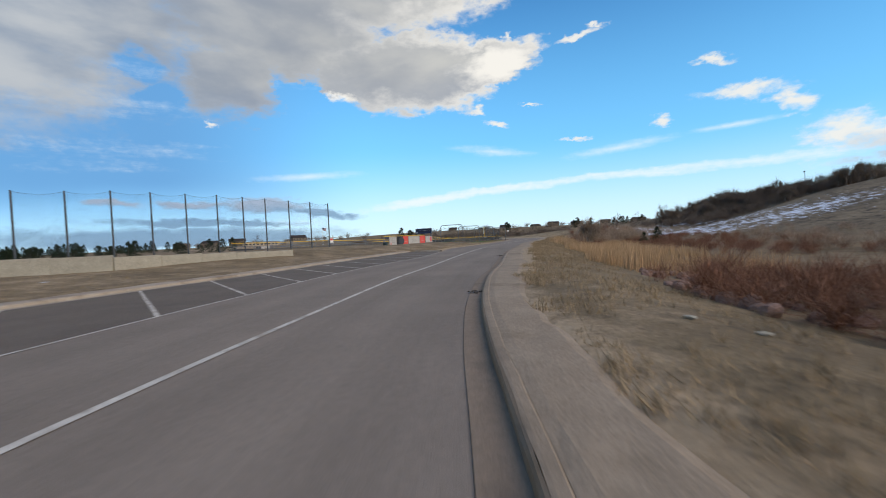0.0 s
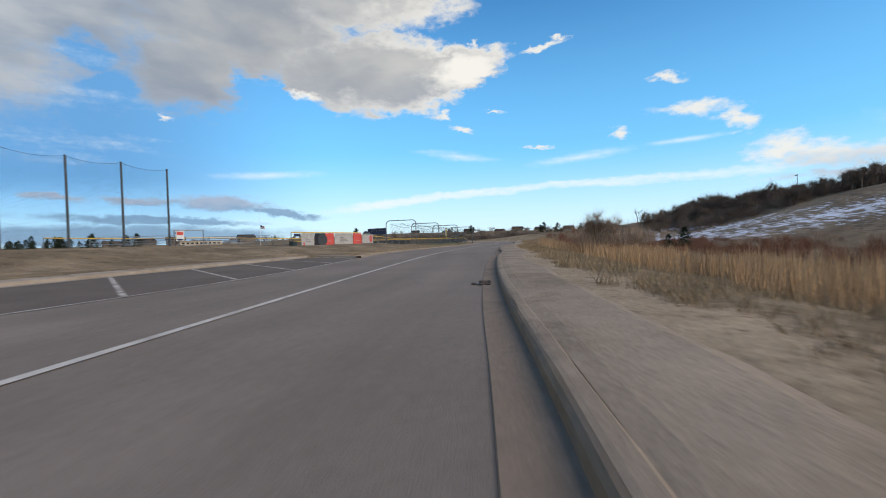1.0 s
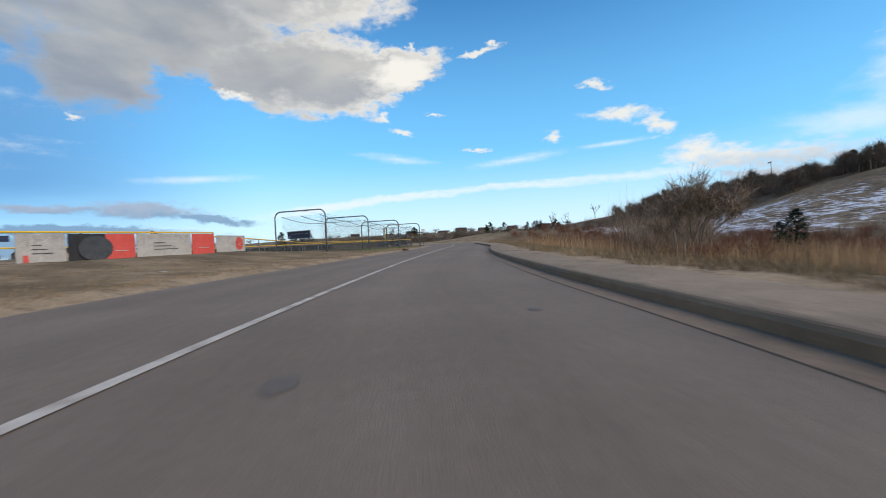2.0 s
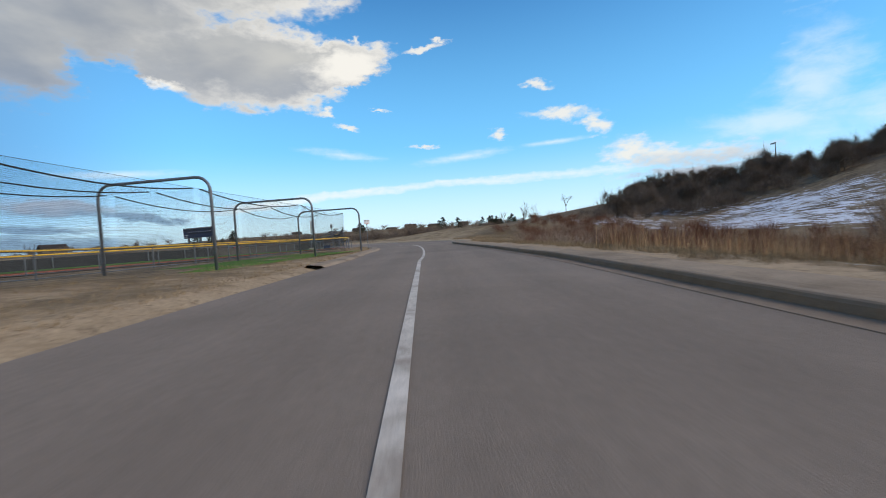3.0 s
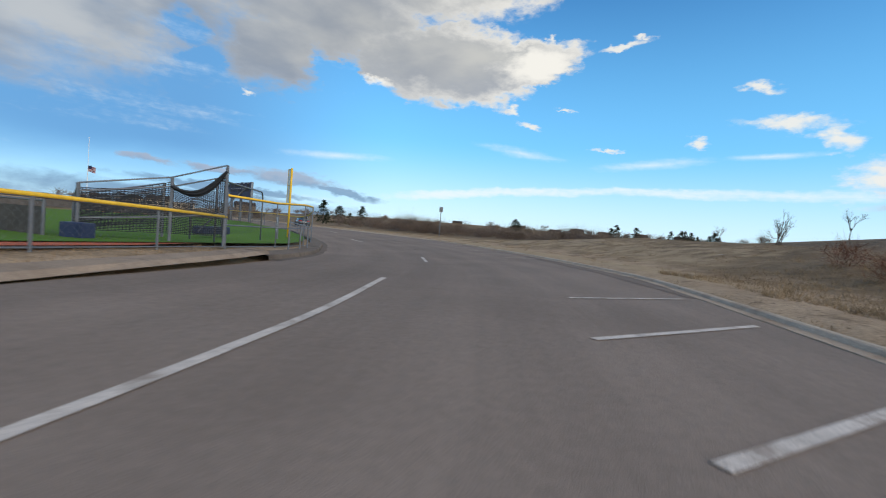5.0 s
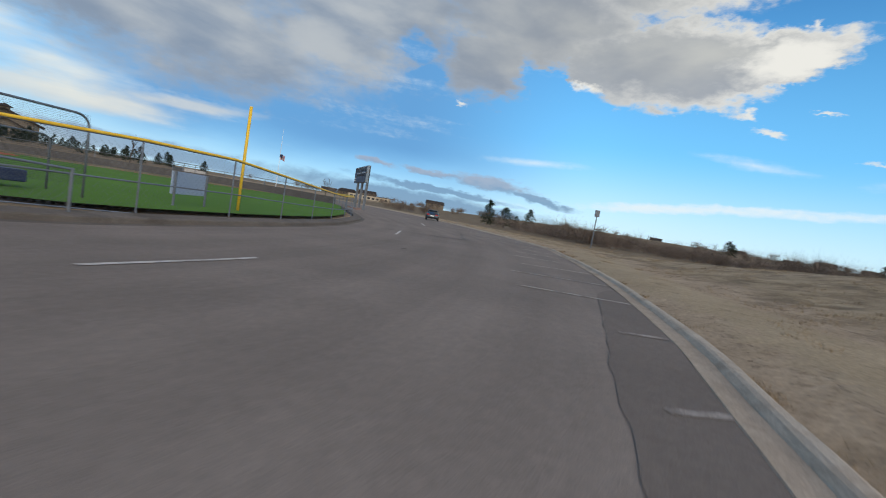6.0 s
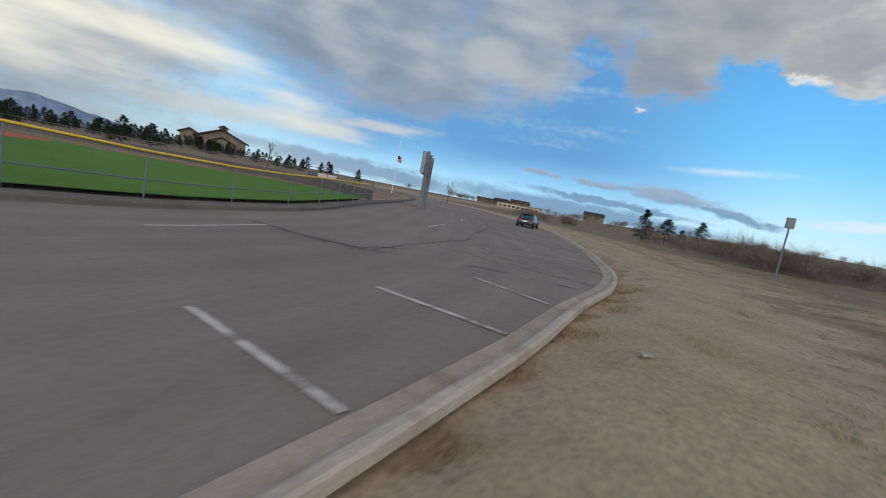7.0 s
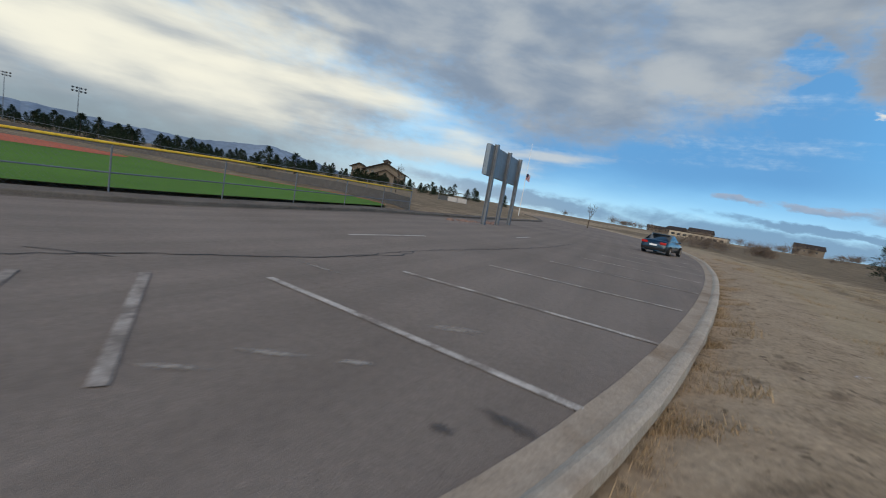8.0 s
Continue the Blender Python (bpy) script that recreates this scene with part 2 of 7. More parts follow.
SKY_STRENGTH, SKY_SAT, SKY_VAL = 0.1, 1.3, 2.15
sky_world()
sun = new("sun", bpy.data.lights.new("sun", "SUN"))
sun.data.energy, sun.data.angle, sun.data.color = 3.2, radians(75), (1.0, 0.78, 0.53)
sa, se = radians(SUN_AZ), radians(SUN_EL)
sun.matrix_world = look((-math.sin(sa) * 50 * math.cos(se), math.cos(sa) * 50 * math.cos(se), 50 * math.sin(se)), (0, 0, 0))


# ---------------------------------------------------------------- materials
def mat(name, a, b, scale=3.0, rough=0.85, metal=0.0, bump=0.3, fine=60.0, stain=None, stain_scale=0.25, per=0.0, dist=0.02, stain_lo=0.52, stain_hi=0.66):
    """Two-scale procedural surface: colours a to b over grain, stains, wear and relief, in metres."""
    ma = bpy.data.materials.new(name)
    ma.use_nodes = True
    nt = ma.node_tree
    bs = nt.nodes["Principled BSDF"]
    co = nt.nodes.new("ShaderNodeTexCoord").outputs["Object"]

    def noise_tex(s, d=6.0, r=0.6):
        n = nt.nodes.new("ShaderNodeTexNoise")
        n.inputs["Scale"].default_value, n.inputs["Detail"].default_value, n.inputs["Roughness"].default_value = s, d, r
        nt.links.new(co, n.inputs["Vector"])
        return n.outputs[0]

    def mixed(f, x, y):
        n = nt.nodes.new("ShaderNodeMix")
        n.data_type = "RGBA"
        for k, v in zip((0, 6, 7), (f, x, y)):
            if hasattr(v, "links"):
                nt.links.new(v, n.inputs[k])
            else:
                n.inputs[k].default_value = v if k == 0 else (*v, 1)
        return n.outputs[2]

    def ramp(x, lo, hi, u=0.0, v=1.0):
        n = nt.nodes.new("ShaderNodeMapRange")
        nt.links.new(x, n.inputs[0])
        for k, w in zip((1, 2, 3, 4), (lo, hi, u, v)):
            n.inputs[k].default_value = w
        return n.outputs[0]

    grain, broad = noise_tex(fine, 3.0), noise_tex(scale)
    col = mixed(ramp(broad, 0.32, 0.68), a, b)
    if stain:
        col = mixed(ramp(noise_tex(stain_scale, 7.0, 0.65), stain_lo, stain_hi, 0.0, 0.85), col, stain)
    hs = nt.nodes.new("ShaderNodeHueSaturation")
    nt.links.new(col, hs.inputs["Color"])
    val = ramp(grain, 0.3, 0.7, 0.8, 1.2)
    mid = nt.nodes.new("ShaderNodeMath")
    mid.operation = "MULTIPLY"
    nt.links.new(val, mid.inputs[0])
    nt.links.new(ramp(noise_tex(fine * 0.12, 4.0, 0.7), 0.3, 0.7, 0.9, 1.1), mid.inputs[1])
    val = mid.outputs[0]
    if per:
        geo = nt.nodes.new("ShaderNodeNewGeometry")
        mul = nt.nodes.new("ShaderNodeMath")
        mul.operation = "MULTIPLY"
        nt.links.new(val, mul.inputs[0])
        nt.links.new(ramp(geo.outputs["Random Per Island"], 0, 1, 1 - per, 1 + per), mul.inputs[1])
        val = mul.outputs[0]
    nt.links.new(val, hs.inputs["Value"])
    nt.links.new(hs.outputs[0], bs.inputs["Base Color"])
    bs.inputs["Metallic"].default_value = metal
    nt.links.new(ramp(broad, 0.3, 0.7, rough - 0.07, min(1.0, rough + 0.07)), bs.inputs["Roughness"])
    bs.inputs["Specular IOR Level"].default_value = 0.12 if rough > 0.84 else 0.3
    if bump:
        bp = nt.nodes.new("ShaderNodeBump")
        bp.inputs["Strength"].default_value, bp.inputs["Distance"].default_value = bump, dist
        nt.links.new(grain, bp.inputs["Height"])
        nt.links.new(bp.outputs[0], bs.inputs["Normal"])
    return ma


M_ROAD = mat("asphalt_worn", (0.215, 0.174, 0.137), (0.252, 0.205, 0.163), 0.35, 0.9, 0, 0.5, 90, (0.165, 0.132, 0.103), 0.12, stain_lo=0.45, stain_hi=0.75)


def tracked(ma):
    """Long wear: lighter wheel tracks and faint streaks that follow the road."""
    nt = ma.node_tree
    hs = nt.nodes["Principled BSDF"].inputs["Base Color"].links[0].from_node
    old = hs.inputs["Value"].links[0].from_socket

    def m(op, a, b):
        n = nt.nodes.new("ShaderNodeMath")
        n.operation = op
        for s, v in zip(n.inputs, (a, b)):
            if hasattr(v, "links"):
                nt.links.new(v, s)
            else:
                s.default_value = v
        return n.outputs[0]

    at = nt.nodes.new("ShaderNodeAttribute")
    at.attribute_name = "across"
    u = at.outputs["Fac"]
    al = nt.nodes.new("ShaderNodeAttribute")
    al.attribute_name = "along"
    cb = nt.nodes.new("ShaderNodeCombineXYZ")
    nt.links.new(m("MULTIPLY", u, 3.0), cb.inputs[0])
    nt.links.new(m("MULTIPLY", al.outputs["Fac"], 0.09), cb.inputs[1])
    nz = nt.nodes.new("ShaderNodeTexNoise")
    nz.inputs["Scale"].default_value, nz.inputs["Detail"].default_value = 1.6, 8.0
    nt.links.new(cb.outputs[0], nz.inputs["Vector"])
    tr = m("MULTIPLY", m("COSINE", m("MULTIPLY", u, 3.5), 0.0), 0.045)
    f = m("ADD", m("ADD", tr, 1.0), m("MULTIPLY", m("SUBTRACT", nz.outputs[0], 0.5), 0.2))
    nt.links.new(m("MULTIPLY", old, f), hs.inputs["Value"])
    return ma


tracked(M_ROAD)
M_BAY = mat("asphalt_dark", (0.125, 0.1, 0.078), (0.16, 0.128, 0.1), 0.5, 0.9, 0, 0.5, 90, (0.185, 0.15, 0.121), 0.35, stain_lo=0.45, stain_hi=0.75)
M_BAY_OLD = mat("asphalt_patched", (0.165, 0.134, 0.107), (0.196, 0.16, 0.128), 0.4, 0.9, 0, 0.5, 90, (0.158, 0.128, 0.101), 0.28, stain_lo=0.5, stain_hi=0.7)
M_PARK_PAN = mat("tan_stained_concrete", (0.33, 0.26, 0.185), (0.41, 0.33, 0.24), 0.9, 0.9, 0, 0.4, 50, (0.25, 0.18, 0.115), 0.7)
M_PARK_KERB = mat("pale_tan_concrete", (0.4, 0.33, 0.245), (0.49, 0.41, 0.31), 0.9, 0.9, 0, 0.4, 50, (0.28, 0.2, 0.13), 0.5)
M_CRACK = mat("tar_crack", (0.04, 0.035, 0.03), (0.075, 0.064, 0.054), 2, 0.7)
M_PAINT = mat("road_paint", (0.48, 0.43, 0.36), (0.6, 0.545, 0.47), 1.5, 0.8, 0, 0.2, 50, (0.29, 0.24, 0.19), 1.8, stain_lo=0.5, stain_hi=0.62)
# kerb face: stained, and toned darker than the top for its shaded side
M_KERB = mat("dirty_shaded_kerb_concrete", (0.19, 0.137, 0.09), (0.26, 0.19, 0.128), 0.8, 0.9, 0, 0.4, 50, (0.19, 0.16, 0.13), 0.5)
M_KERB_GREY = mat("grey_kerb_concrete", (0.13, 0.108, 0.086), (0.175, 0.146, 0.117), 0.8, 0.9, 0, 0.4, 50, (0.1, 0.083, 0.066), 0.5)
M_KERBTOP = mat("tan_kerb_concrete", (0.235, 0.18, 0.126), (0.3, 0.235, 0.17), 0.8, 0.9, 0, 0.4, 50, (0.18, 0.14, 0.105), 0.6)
M_APRON = mat("dirt_covered_concrete", (0.25, 0.195, 0.14), (0.33, 0.262, 0.192), 0.9, 0.95, 0, 0.5, 40, (0.14, 0.108, 0.078), 0.5)
M_SCUFF = mat("paint_scuff", (0.42, 0.365, 0.3), (0.5, 0.435, 0.36), 3.0, 0.9, 0, 0.2, 50, (0.32, 0.27, 0.215), 5.0, stain_lo=0.44, stain_hi=0.56)
M_BAY_PAINT = mat("worn_bay_paint", (0.46, 0.405, 0.335), (0.58, 0.52, 0.44), 1.5, 0.85, 0, 0.2, 50, (0.21, 0.17, 0.135), 2.2, stain_lo=0.45, stain_hi=0.6)
M_FADED = mat("faded_bay_paint", (0.36, 0.31, 0.255), (0.46, 0.4, 0.335), 1.5, 0.85, 0, 0.2, 50, (0.17, 0.139, 0.111), 2.6, stain_lo=0.38, stain_hi=0.6)
M_CONC = mat("kerb_concrete", (0.31, 0.25, 0.185), (0.39, 0.32, 0.245), 0.8, 0.9, 0, 0.4, 50, (0.22, 0.165, 0.115), 0.5)
M_PAN = mat("gutter_concrete", (0.225, 0.168, 0.118), (0.27, 0.205, 0.148), 0.6, 0.9, 0, 0.4, 50, (0.155, 0.12, 0.088), 0.6)
M_WALL = mat("wall_concrete", (0.3, 0.27, 0.21), (0.36, 0.325, 0.255), 0.5, 0.9, 0, 0.2, 30, (0.23, 0.22, 0.2), 0.2)
M_STEEL = mat("galvanised_steel", (0.13, 0.145, 0.16), (0.19, 0.205, 0.225), 3, 0.5, 0.35, 0.05, 40)
M_DARK = mat("dark_painted_steel", (0.05, 0.055, 0.06), (0.08, 0.085, 0.09), 3, 0.5, 0.3, 0.05)
M_NET = mat("black_netting", (0.015, 0.018, 0.024), (0.03, 0.035, 0.04), 5, 0.8)
M_WIRE = mat("chain_link_wire", (0.13, 0.14, 0.15), (0.19, 0.2, 0.21), 5, 0.6, 0.3, 0.0)
M_YELLOW = mat("yellow_plastic_cap", (0.75, 0.45, 0.03), (0.82, 0.52, 0.05), 2, 0.5, 0, 0.05)
M_WHITE = mat("white_sheet", (0.7, 0.7, 0.68), (0.8, 0.8, 0.78), 1.2, 0.7, 0, 0.1)
M_TURF = mat("green_turf", (0.08, 0.165, 0.02), (0.105, 0.205, 0.03), 0.15, 0.95, 0, 0.6, 120)
M_CLAY = mat("red_infield", (0.4, 0.1, 0.05), (0.48, 0.14, 0.075), 0.3, 0.95, 0, 0.3, 60)
M_TWIG_RED = mat("red_willow_twigs", (0.165, 0.078, 0.047), (0.25, 0.127, 0.079), 0.6, 0.9, 0, 0, 20, per=0.4)
M_TWIG = mat("bare_brown_twigs", (0.27, 0.2, 0.14), (0.38, 0.28, 0.2), 0.5, 0.9, 0, 0, 20, per=0.4)
M_TWIG_DARK = mat("dark_oak_twigs", (0.13, 0.1, 0.077), (0.21, 0.162, 0.124), 0.3, 0.9, 0, 0, 20, per=0.4)
M_REED = mat("dry_reed", (0.38, 0.235, 0.12), (0.52, 0.345, 0.19), 0.5, 0.9, 0, 0, 20, per=0.35)
M_GRASS = mat("dry_grass_blades", (0.22, 0.16, 0.094), (0.36, 0.265, 0.16), 0.3, 0.95, 0, 0, 20, per=0.35)
M_PINE = mat("pine_needles", (0.018, 0.03, 0.016), (0.035, 0.05, 0.025), 0.5, 0.9, 0, 0, 20, per=0.4)
M_BARK = mat("bark", (0.06, 0.045, 0.035), (0.11, 0.085, 0.065), 2, 0.95)
M_ROCK = mat("pinkish_rock", (0.15, 0.095, 0.072), (0.25, 0.165, 0.13), 1.5, 0.9, 0, 0.5, 20, per=0.25)
M_DIRT = mat("sandy_path", (0.262, 0.2, 0.14), (0.33, 0.258, 0.184), 0.6, 0.95, 0, 0.6, 25, (0.2, 0.15, 0.1), 0.5)
M_RED = mat("red_banner", (0.55, 0.07, 0.055), (0.62, 0.1, 0.08), 1, 0.6, 0, 0.1)
M_BLACK = mat("black_banner", (0.02, 0.02, 0.022), (0.035, 0.035, 0.04), 1, 0.6, 0, 0.1)
M_BIN = mat("dark_green_plastic", (0.02, 0.035, 0.035), (0.035, 0.05, 0.05), 2, 0.6, 0, 0.1)
M_NAVY = mat("navy_board", (0.02, 0.03, 0.075), (0.03, 0.045, 0.1), 1, 0.5, 0, 0.05)
M_SILVER = mat("silver_sheet_metal", (0.16, 0.195, 0.225), (0.22, 0.255, 0.29), 0.6, 0.5, 0.35, 0.05)


def terrain_mat():
    """Prairie ground: dry grass, bare soil, green turf strip, snow lying in streaks on the hill's steep side."""
    ma = bpy.data.materials.new("prairie_ground")
    ma.use_nodes = True
    nt = ma.node_tree
    bs = nt.nodes["Principled BSDF"]
    co = nt.nodes.new("ShaderNodeTexCoord").outputs["Object"]

    def tex(s, d=7.0, r=0.62, stretch=(1, 1, 1)):
        mp = nt.nodes.new("ShaderNodeMapping")
        mp.inputs["Scale"].default_value = stretch
        nt.links.new(co, mp.inputs[0])
        n = nt.nodes.new("ShaderNodeTexNoise")
        n.inputs["Scale"].default_value, n.inputs["Detail"].default_value, n.inputs["Roughness"].default_value = s, d, r
        nt.links.new(mp.outputs[0], n.inputs["Vector"])
        return n.outputs[0]

    def ramp(x, lo, hi, u=0.0, v=1.0):
        n = nt.nodes.new("ShaderNodeMapRange")
        if hasattr(x, "links"):
            nt.links.new(x, n.inputs[0])
        for k, w in zip((1, 2, 3, 4), (lo, hi, u, v)):
            n.inputs[k].default_value = w
        return n.outputs[0]

    def mixed(f, x, y):
        n = nt.nodes.new("ShaderNodeMix")
        n.data_type = "RGBA"
        for k, v in zip((0, 6, 7), (f, x, y)):
            if hasattr(v, "links"):
                nt.links.new(v, n.inputs[k])
            else:
                n.inputs[k].default_value = (*v, 1)
        return n.outputs[2]

    def mul(a, b):
        n = nt.nodes.new("ShaderNodeMath")
        n.operation = "MULTIPLY"
        nt.links.new(a, n.inputs[0])
        nt.links.new(b, n.inputs[1])
        return n.outputs[0]

    def attr(name):
        n = nt.nodes.new("ShaderNodeAttribute")
        n.attribute_name = name
        return n.outputs["Fac"]

    col = mixed(ramp(tex(0.25), 0.35, 0.65), (0.14, 0.1, 0.057), (0.25, 0.182, 0.104))
    col = mixed(ramp(tex(1.6, 8, 0.7), 0.5, 0.68), col, (0.105, 0.078, 0.048))
    soil = mixed(ramp(tex(0.7), 0.35, 0.65), (0.31, 0.226, 0.138), (0.415, 0.31, 0.196))
    soil = mixed(ramp(tex(1.9, 8, 0.7), 0.54, 0.66), soil, (0.2, 0.143, 0.087))
    soil = mixed(ramp(tex(6.5, 4, 0.6), 0.62, 0.7), soil, (0.14, 0.1, 0.06))
    bare = ramp(tex(0.35, 8, 0.7), 0.35, 0.6)
    n = nt.nodes.new("ShaderNodeMath")
    n.operation = "ADD"
    nt.links.new(bare, n.inputs[0])
    nt.links.new(ramp(attr("soil"), 0.0, 1.0, -1.0, 1.0), n.inputs[1])
    n.use_clamp = True
    col = mixed(n.outputs[0], col, soil)
    sand = mixed(ramp(tex(0.5, 6, 0.6), 0.35, 0.65), (0.315, 0.237, 0.137), (0.39, 0.296, 0.178))
    sand = mixed(ramp(tex(1.3, 8, 0.7), 0.56, 0.7), sand, (0.235, 0.172, 0.097))
    edge = nt.nodes.new("ShaderNodeMath")
    edge.operation = "ADD"
    nt.links.new(attr("sand"), edge.inputs[0])
    nt.links.new(ramp(tex(0.8, 8, 0.7), 0.3, 0.7, -0.35, 0.35), edge.inputs[1])
    col = mixed(ramp(edge.outputs[0], 0.3, 0.62), col, sand)
    hill = mixed(ramp(tex(0.12, 8, 0.65), 0.4, 0.62), (0.15, 0.112, 0.068), (0.25, 0.188, 0.115))
    hill = mixed(ramp(tex(0.9, 9, 0.78, (1, 0.5, 1)), 0.48, 0.6), hill, (0.07, 0.054, 0.036))
    hill = mixed(ramp(tex(2.3, 6, 0.7), 0.6, 0.68), hill, (0.36, 0.3, 0.23))
    col = mixed(attr("hill"), col, hill)
    lo = nt.nodes.new("ShaderNodeMath")
    lo.operation = "MULTIPLY_ADD"
    nt.links.new(attr("snow"), lo.inputs[0])
    lo.inputs[1].default_value = 0.275
    nt.links.new(tex(1.15, 9, 0.74, (1.0, 0.45, 1)), lo.inputs[2])
    snow = ramp(lo.outputs[0], 0.68, 0.72)
    col = mixed(snow, col, (0.66, 0.69, 0.74))
    hs = nt.nodes.new("ShaderNodeHueSaturation")
    nt.links.new(col, hs.inputs["Color"])
    g = tex(14, 5, 0.65)
    nt.links.new(ramp(g, 0.3, 0.7, 0.72, 1.28), hs.inputs["Value"])
    nt.links.new(hs.outputs[0], bs.inputs["Base Color"])
    bs.inputs["Roughness"].default_value = 0.95
    bs.inputs["Specular IOR Level"].default_value = 0.15
    bp = nt.nodes.new("ShaderNodeBump")
    bp.inputs["Strength"].default_value, bp.inputs["Distance"].default_value = 0.7, 0.08
    nt.links.new(tex(3.2, 9, 0.68), bp.inputs["Height"])
    nt.links.new(bp.outputs[0], bs.inputs["Normal"])
    return ma


# ---------------------------------------------------------------- builders
def mesh_of(name, verts, faces, material):
    me = bpy.data.meshes.new(name)
    me.from_pydata([tuple(map(float, v)) for v in verts], [], [tuple(map(int, f)) for f in faces])
    me.materials.append(material)
    me.update()
    return me


def part(name, bm, material, parent=None, label="", smooth=False):
    """Links a bmesh (or a finished mesh) as one mesh object under a thing or a part."""
    if isinstance(bm, bpy.types.Mesh):
        me = bm
    else:
        me = bpy.data.meshes.new(name)
        bm.to_mesh(me)
        bm.free()
        me.materials.append(material)
    if smooth:
        for p in me.polygons:
            p.use_smooth = True
    ob = new(name, me)
    if parent:
        ob.parent = parent
    if label:
        ob["label"] = label
    return ob


def empty(name, label, category, at=(0, 0, 0), rz=0.0, group="", kind=""):
    ob = new(name)
    ob.matrix_world = pose(*at, 0, 0, rz)
    return tagged(ob, label, category, group, kind)


def box(bm, x0, y0, z0, x1, y1, z1, bevel=0.0):
    vs = [bm.verts.new(p) for p in ((x0, y0, z0), (x1, y0, z0), (x1, y1, z0), (x0, y1, z0), (x0, y0, z1), (x1, y0, z1), (x1, y1, z1), (x0, y1, z1))]
    fs = [bm.faces.new([vs[i] for i in f]) for f in ((0, 3, 2, 1), (4, 5, 6, 7), (0, 1, 5, 4), (1, 2, 6, 5), (2, 3, 7, 6), (3, 0, 4, 7))]
    if bevel:
        es = {e for f in fs for e in f.edges}
        bmesh.ops.bevel(bm, geom=list(es), offset=bevel, segments=2, affect="EDGES", profile=0.5)
    return bm


def tube(bm, pts, r, sides=8, r1=None, cap=True):
    """A round bar along points, tapering from r to r1."""
    pts = [Vector(p) for p in pts]
    r1 = r if r1 is None else r1
    rings = []
    for i, p in enumerate(pts):
        d = (pts[min(i + 1, len(pts) - 1)] - pts[max(i - 1, 0)]).normalized()
        a = d.orthogonal().normalized() if i == 0 or abs(d.dot(last)) > 0.99 else (last - d * last.dot(d)).normalized()
        last = a
        b = d.cross(a)
        rr = r + (r1 - r) * i / max(1, len(pts) - 1)
        rings.append([bm.verts.new(p + (a * math.cos(2 * math.pi * k / sides) + b * math.sin(2 * math.pi * k / sides)) * rr) for k in range(sides)])
    for r0, r2 in zip(rings, rings[1:]):
        for k in range(sides):
            bm.faces.new((r0[k], r0[(k + 1) % sides], r2[(k + 1) % sides], r2[k]))
    if cap:
        bm.faces.new(rings[0][::-1])
        bm.faces.new(rings[-1])
    return bm


def smooth_line(pts, step=1.0):
    """A rounded line (Catmull-Rom) through points of the plan, sampled evenly."""
    p = np.array(pts, float)
    p = np.vstack([2 * p[0] - p[1], p, 2 * p[-1] - p[-2]])
    out = []
    for i in range(1, len(p) - 2):
        n = max(2, int(np.linalg.norm(p[i + 1] - p[i]) / 0.25))
        for t in np.linspace(0, 1, n, endpoint=False):
            a, b, c, d = p[i - 1], p[i], p[i + 1], p[i + 2]
            out.append(0.5 * (2 * b + (c - a) * t + (2 * a - 5 * b + 4 * c - d) * t * t + (3 * b - a - 3 * c + d) * t ** 3))
    out.append(p[-2])
    out = np.array(out)
    s = np.concatenate([[0], np.cumsum(np.linalg.norm(np.diff(out, axis=0), axis=1))])
    q = np.linspace(0, s[-1], max(2, int(s[-1] / step)))
    return np.stack([np.interp(q, s, out[:, k]) for k in range(out.shape[1])], 1)


def normals(line):
    d = np.gradient(line[:, :2], axis=0)
    d /= np.linalg.norm(d, axis=1)[:, None] + 1e-9
    return np.stack([d[:, 1], -d[:, 0]], 1)          # to the right


def ribbon(name, line, profile, material, wobble=0.0, follow=False):
    """A strip with a cross-section (offset to the right, height) along a line of the plan."""
    nrm = normals(line)
    rng = np.random.RandomState(len(line))
    verts, faces, k = [], [], len(profile)
    for p, n in zip(line, nrm):
        dz = float(road_z(p[0], p[1])) if follow else 0.0
        for o, z in profile:
            w = rng.randn() * wobble
            verts.append((p[0] + n[0] * (o + w), p[1] + n[1] * (o + w), z + dz + w * 0.3))
    for i in range(len(line) - 1):
        for j in range(k - 1):
            a = i * k + j
            faces.append((a, a + 1, a + k + 1, a + k))
    return mesh_of(name, verts, faces, material)


def blades(name, base, tip, width, material, curl=None):
    """Many thin upright leaves, each a narrow triangle (or two) from base to tip."""
    base, tip, width = np.asarray(base, float), np.asarray(tip, float), np.asarray(width, float)
    n = len(base)
    rng = np.random.RandomState(n)
    ang = rng.rand(n) * np.pi
    side = np.stack([np.cos(ang), np.sin(ang), rng.randn(n) * 0.2], 1) * width[:, None] * 0.5
    v = np.empty((n * 3, 3))
    v[0::3], v[1::3], v[2::3] = base - side, base + side, tip
    me = bpy.data.meshes.new(name)
    me.vertices.add(n * 3)
    me.vertices.foreach_set("co", v.ravel())
    me.loops.add(n * 3)
    me.loops.foreach_set("vertex_index", np.arange(n * 3, dtype=np.int32))
    me.polygons.add(n)
    me.polygons.foreach_set("loop_start", np.arange(0, n * 3, 3, dtype=np.int32))
    me.polygons.foreach_set("loop_total", np.full(n, 3, dtype=np.int32))
    me.update(calc_edges=True)
    me.materials.append(material)
    return me


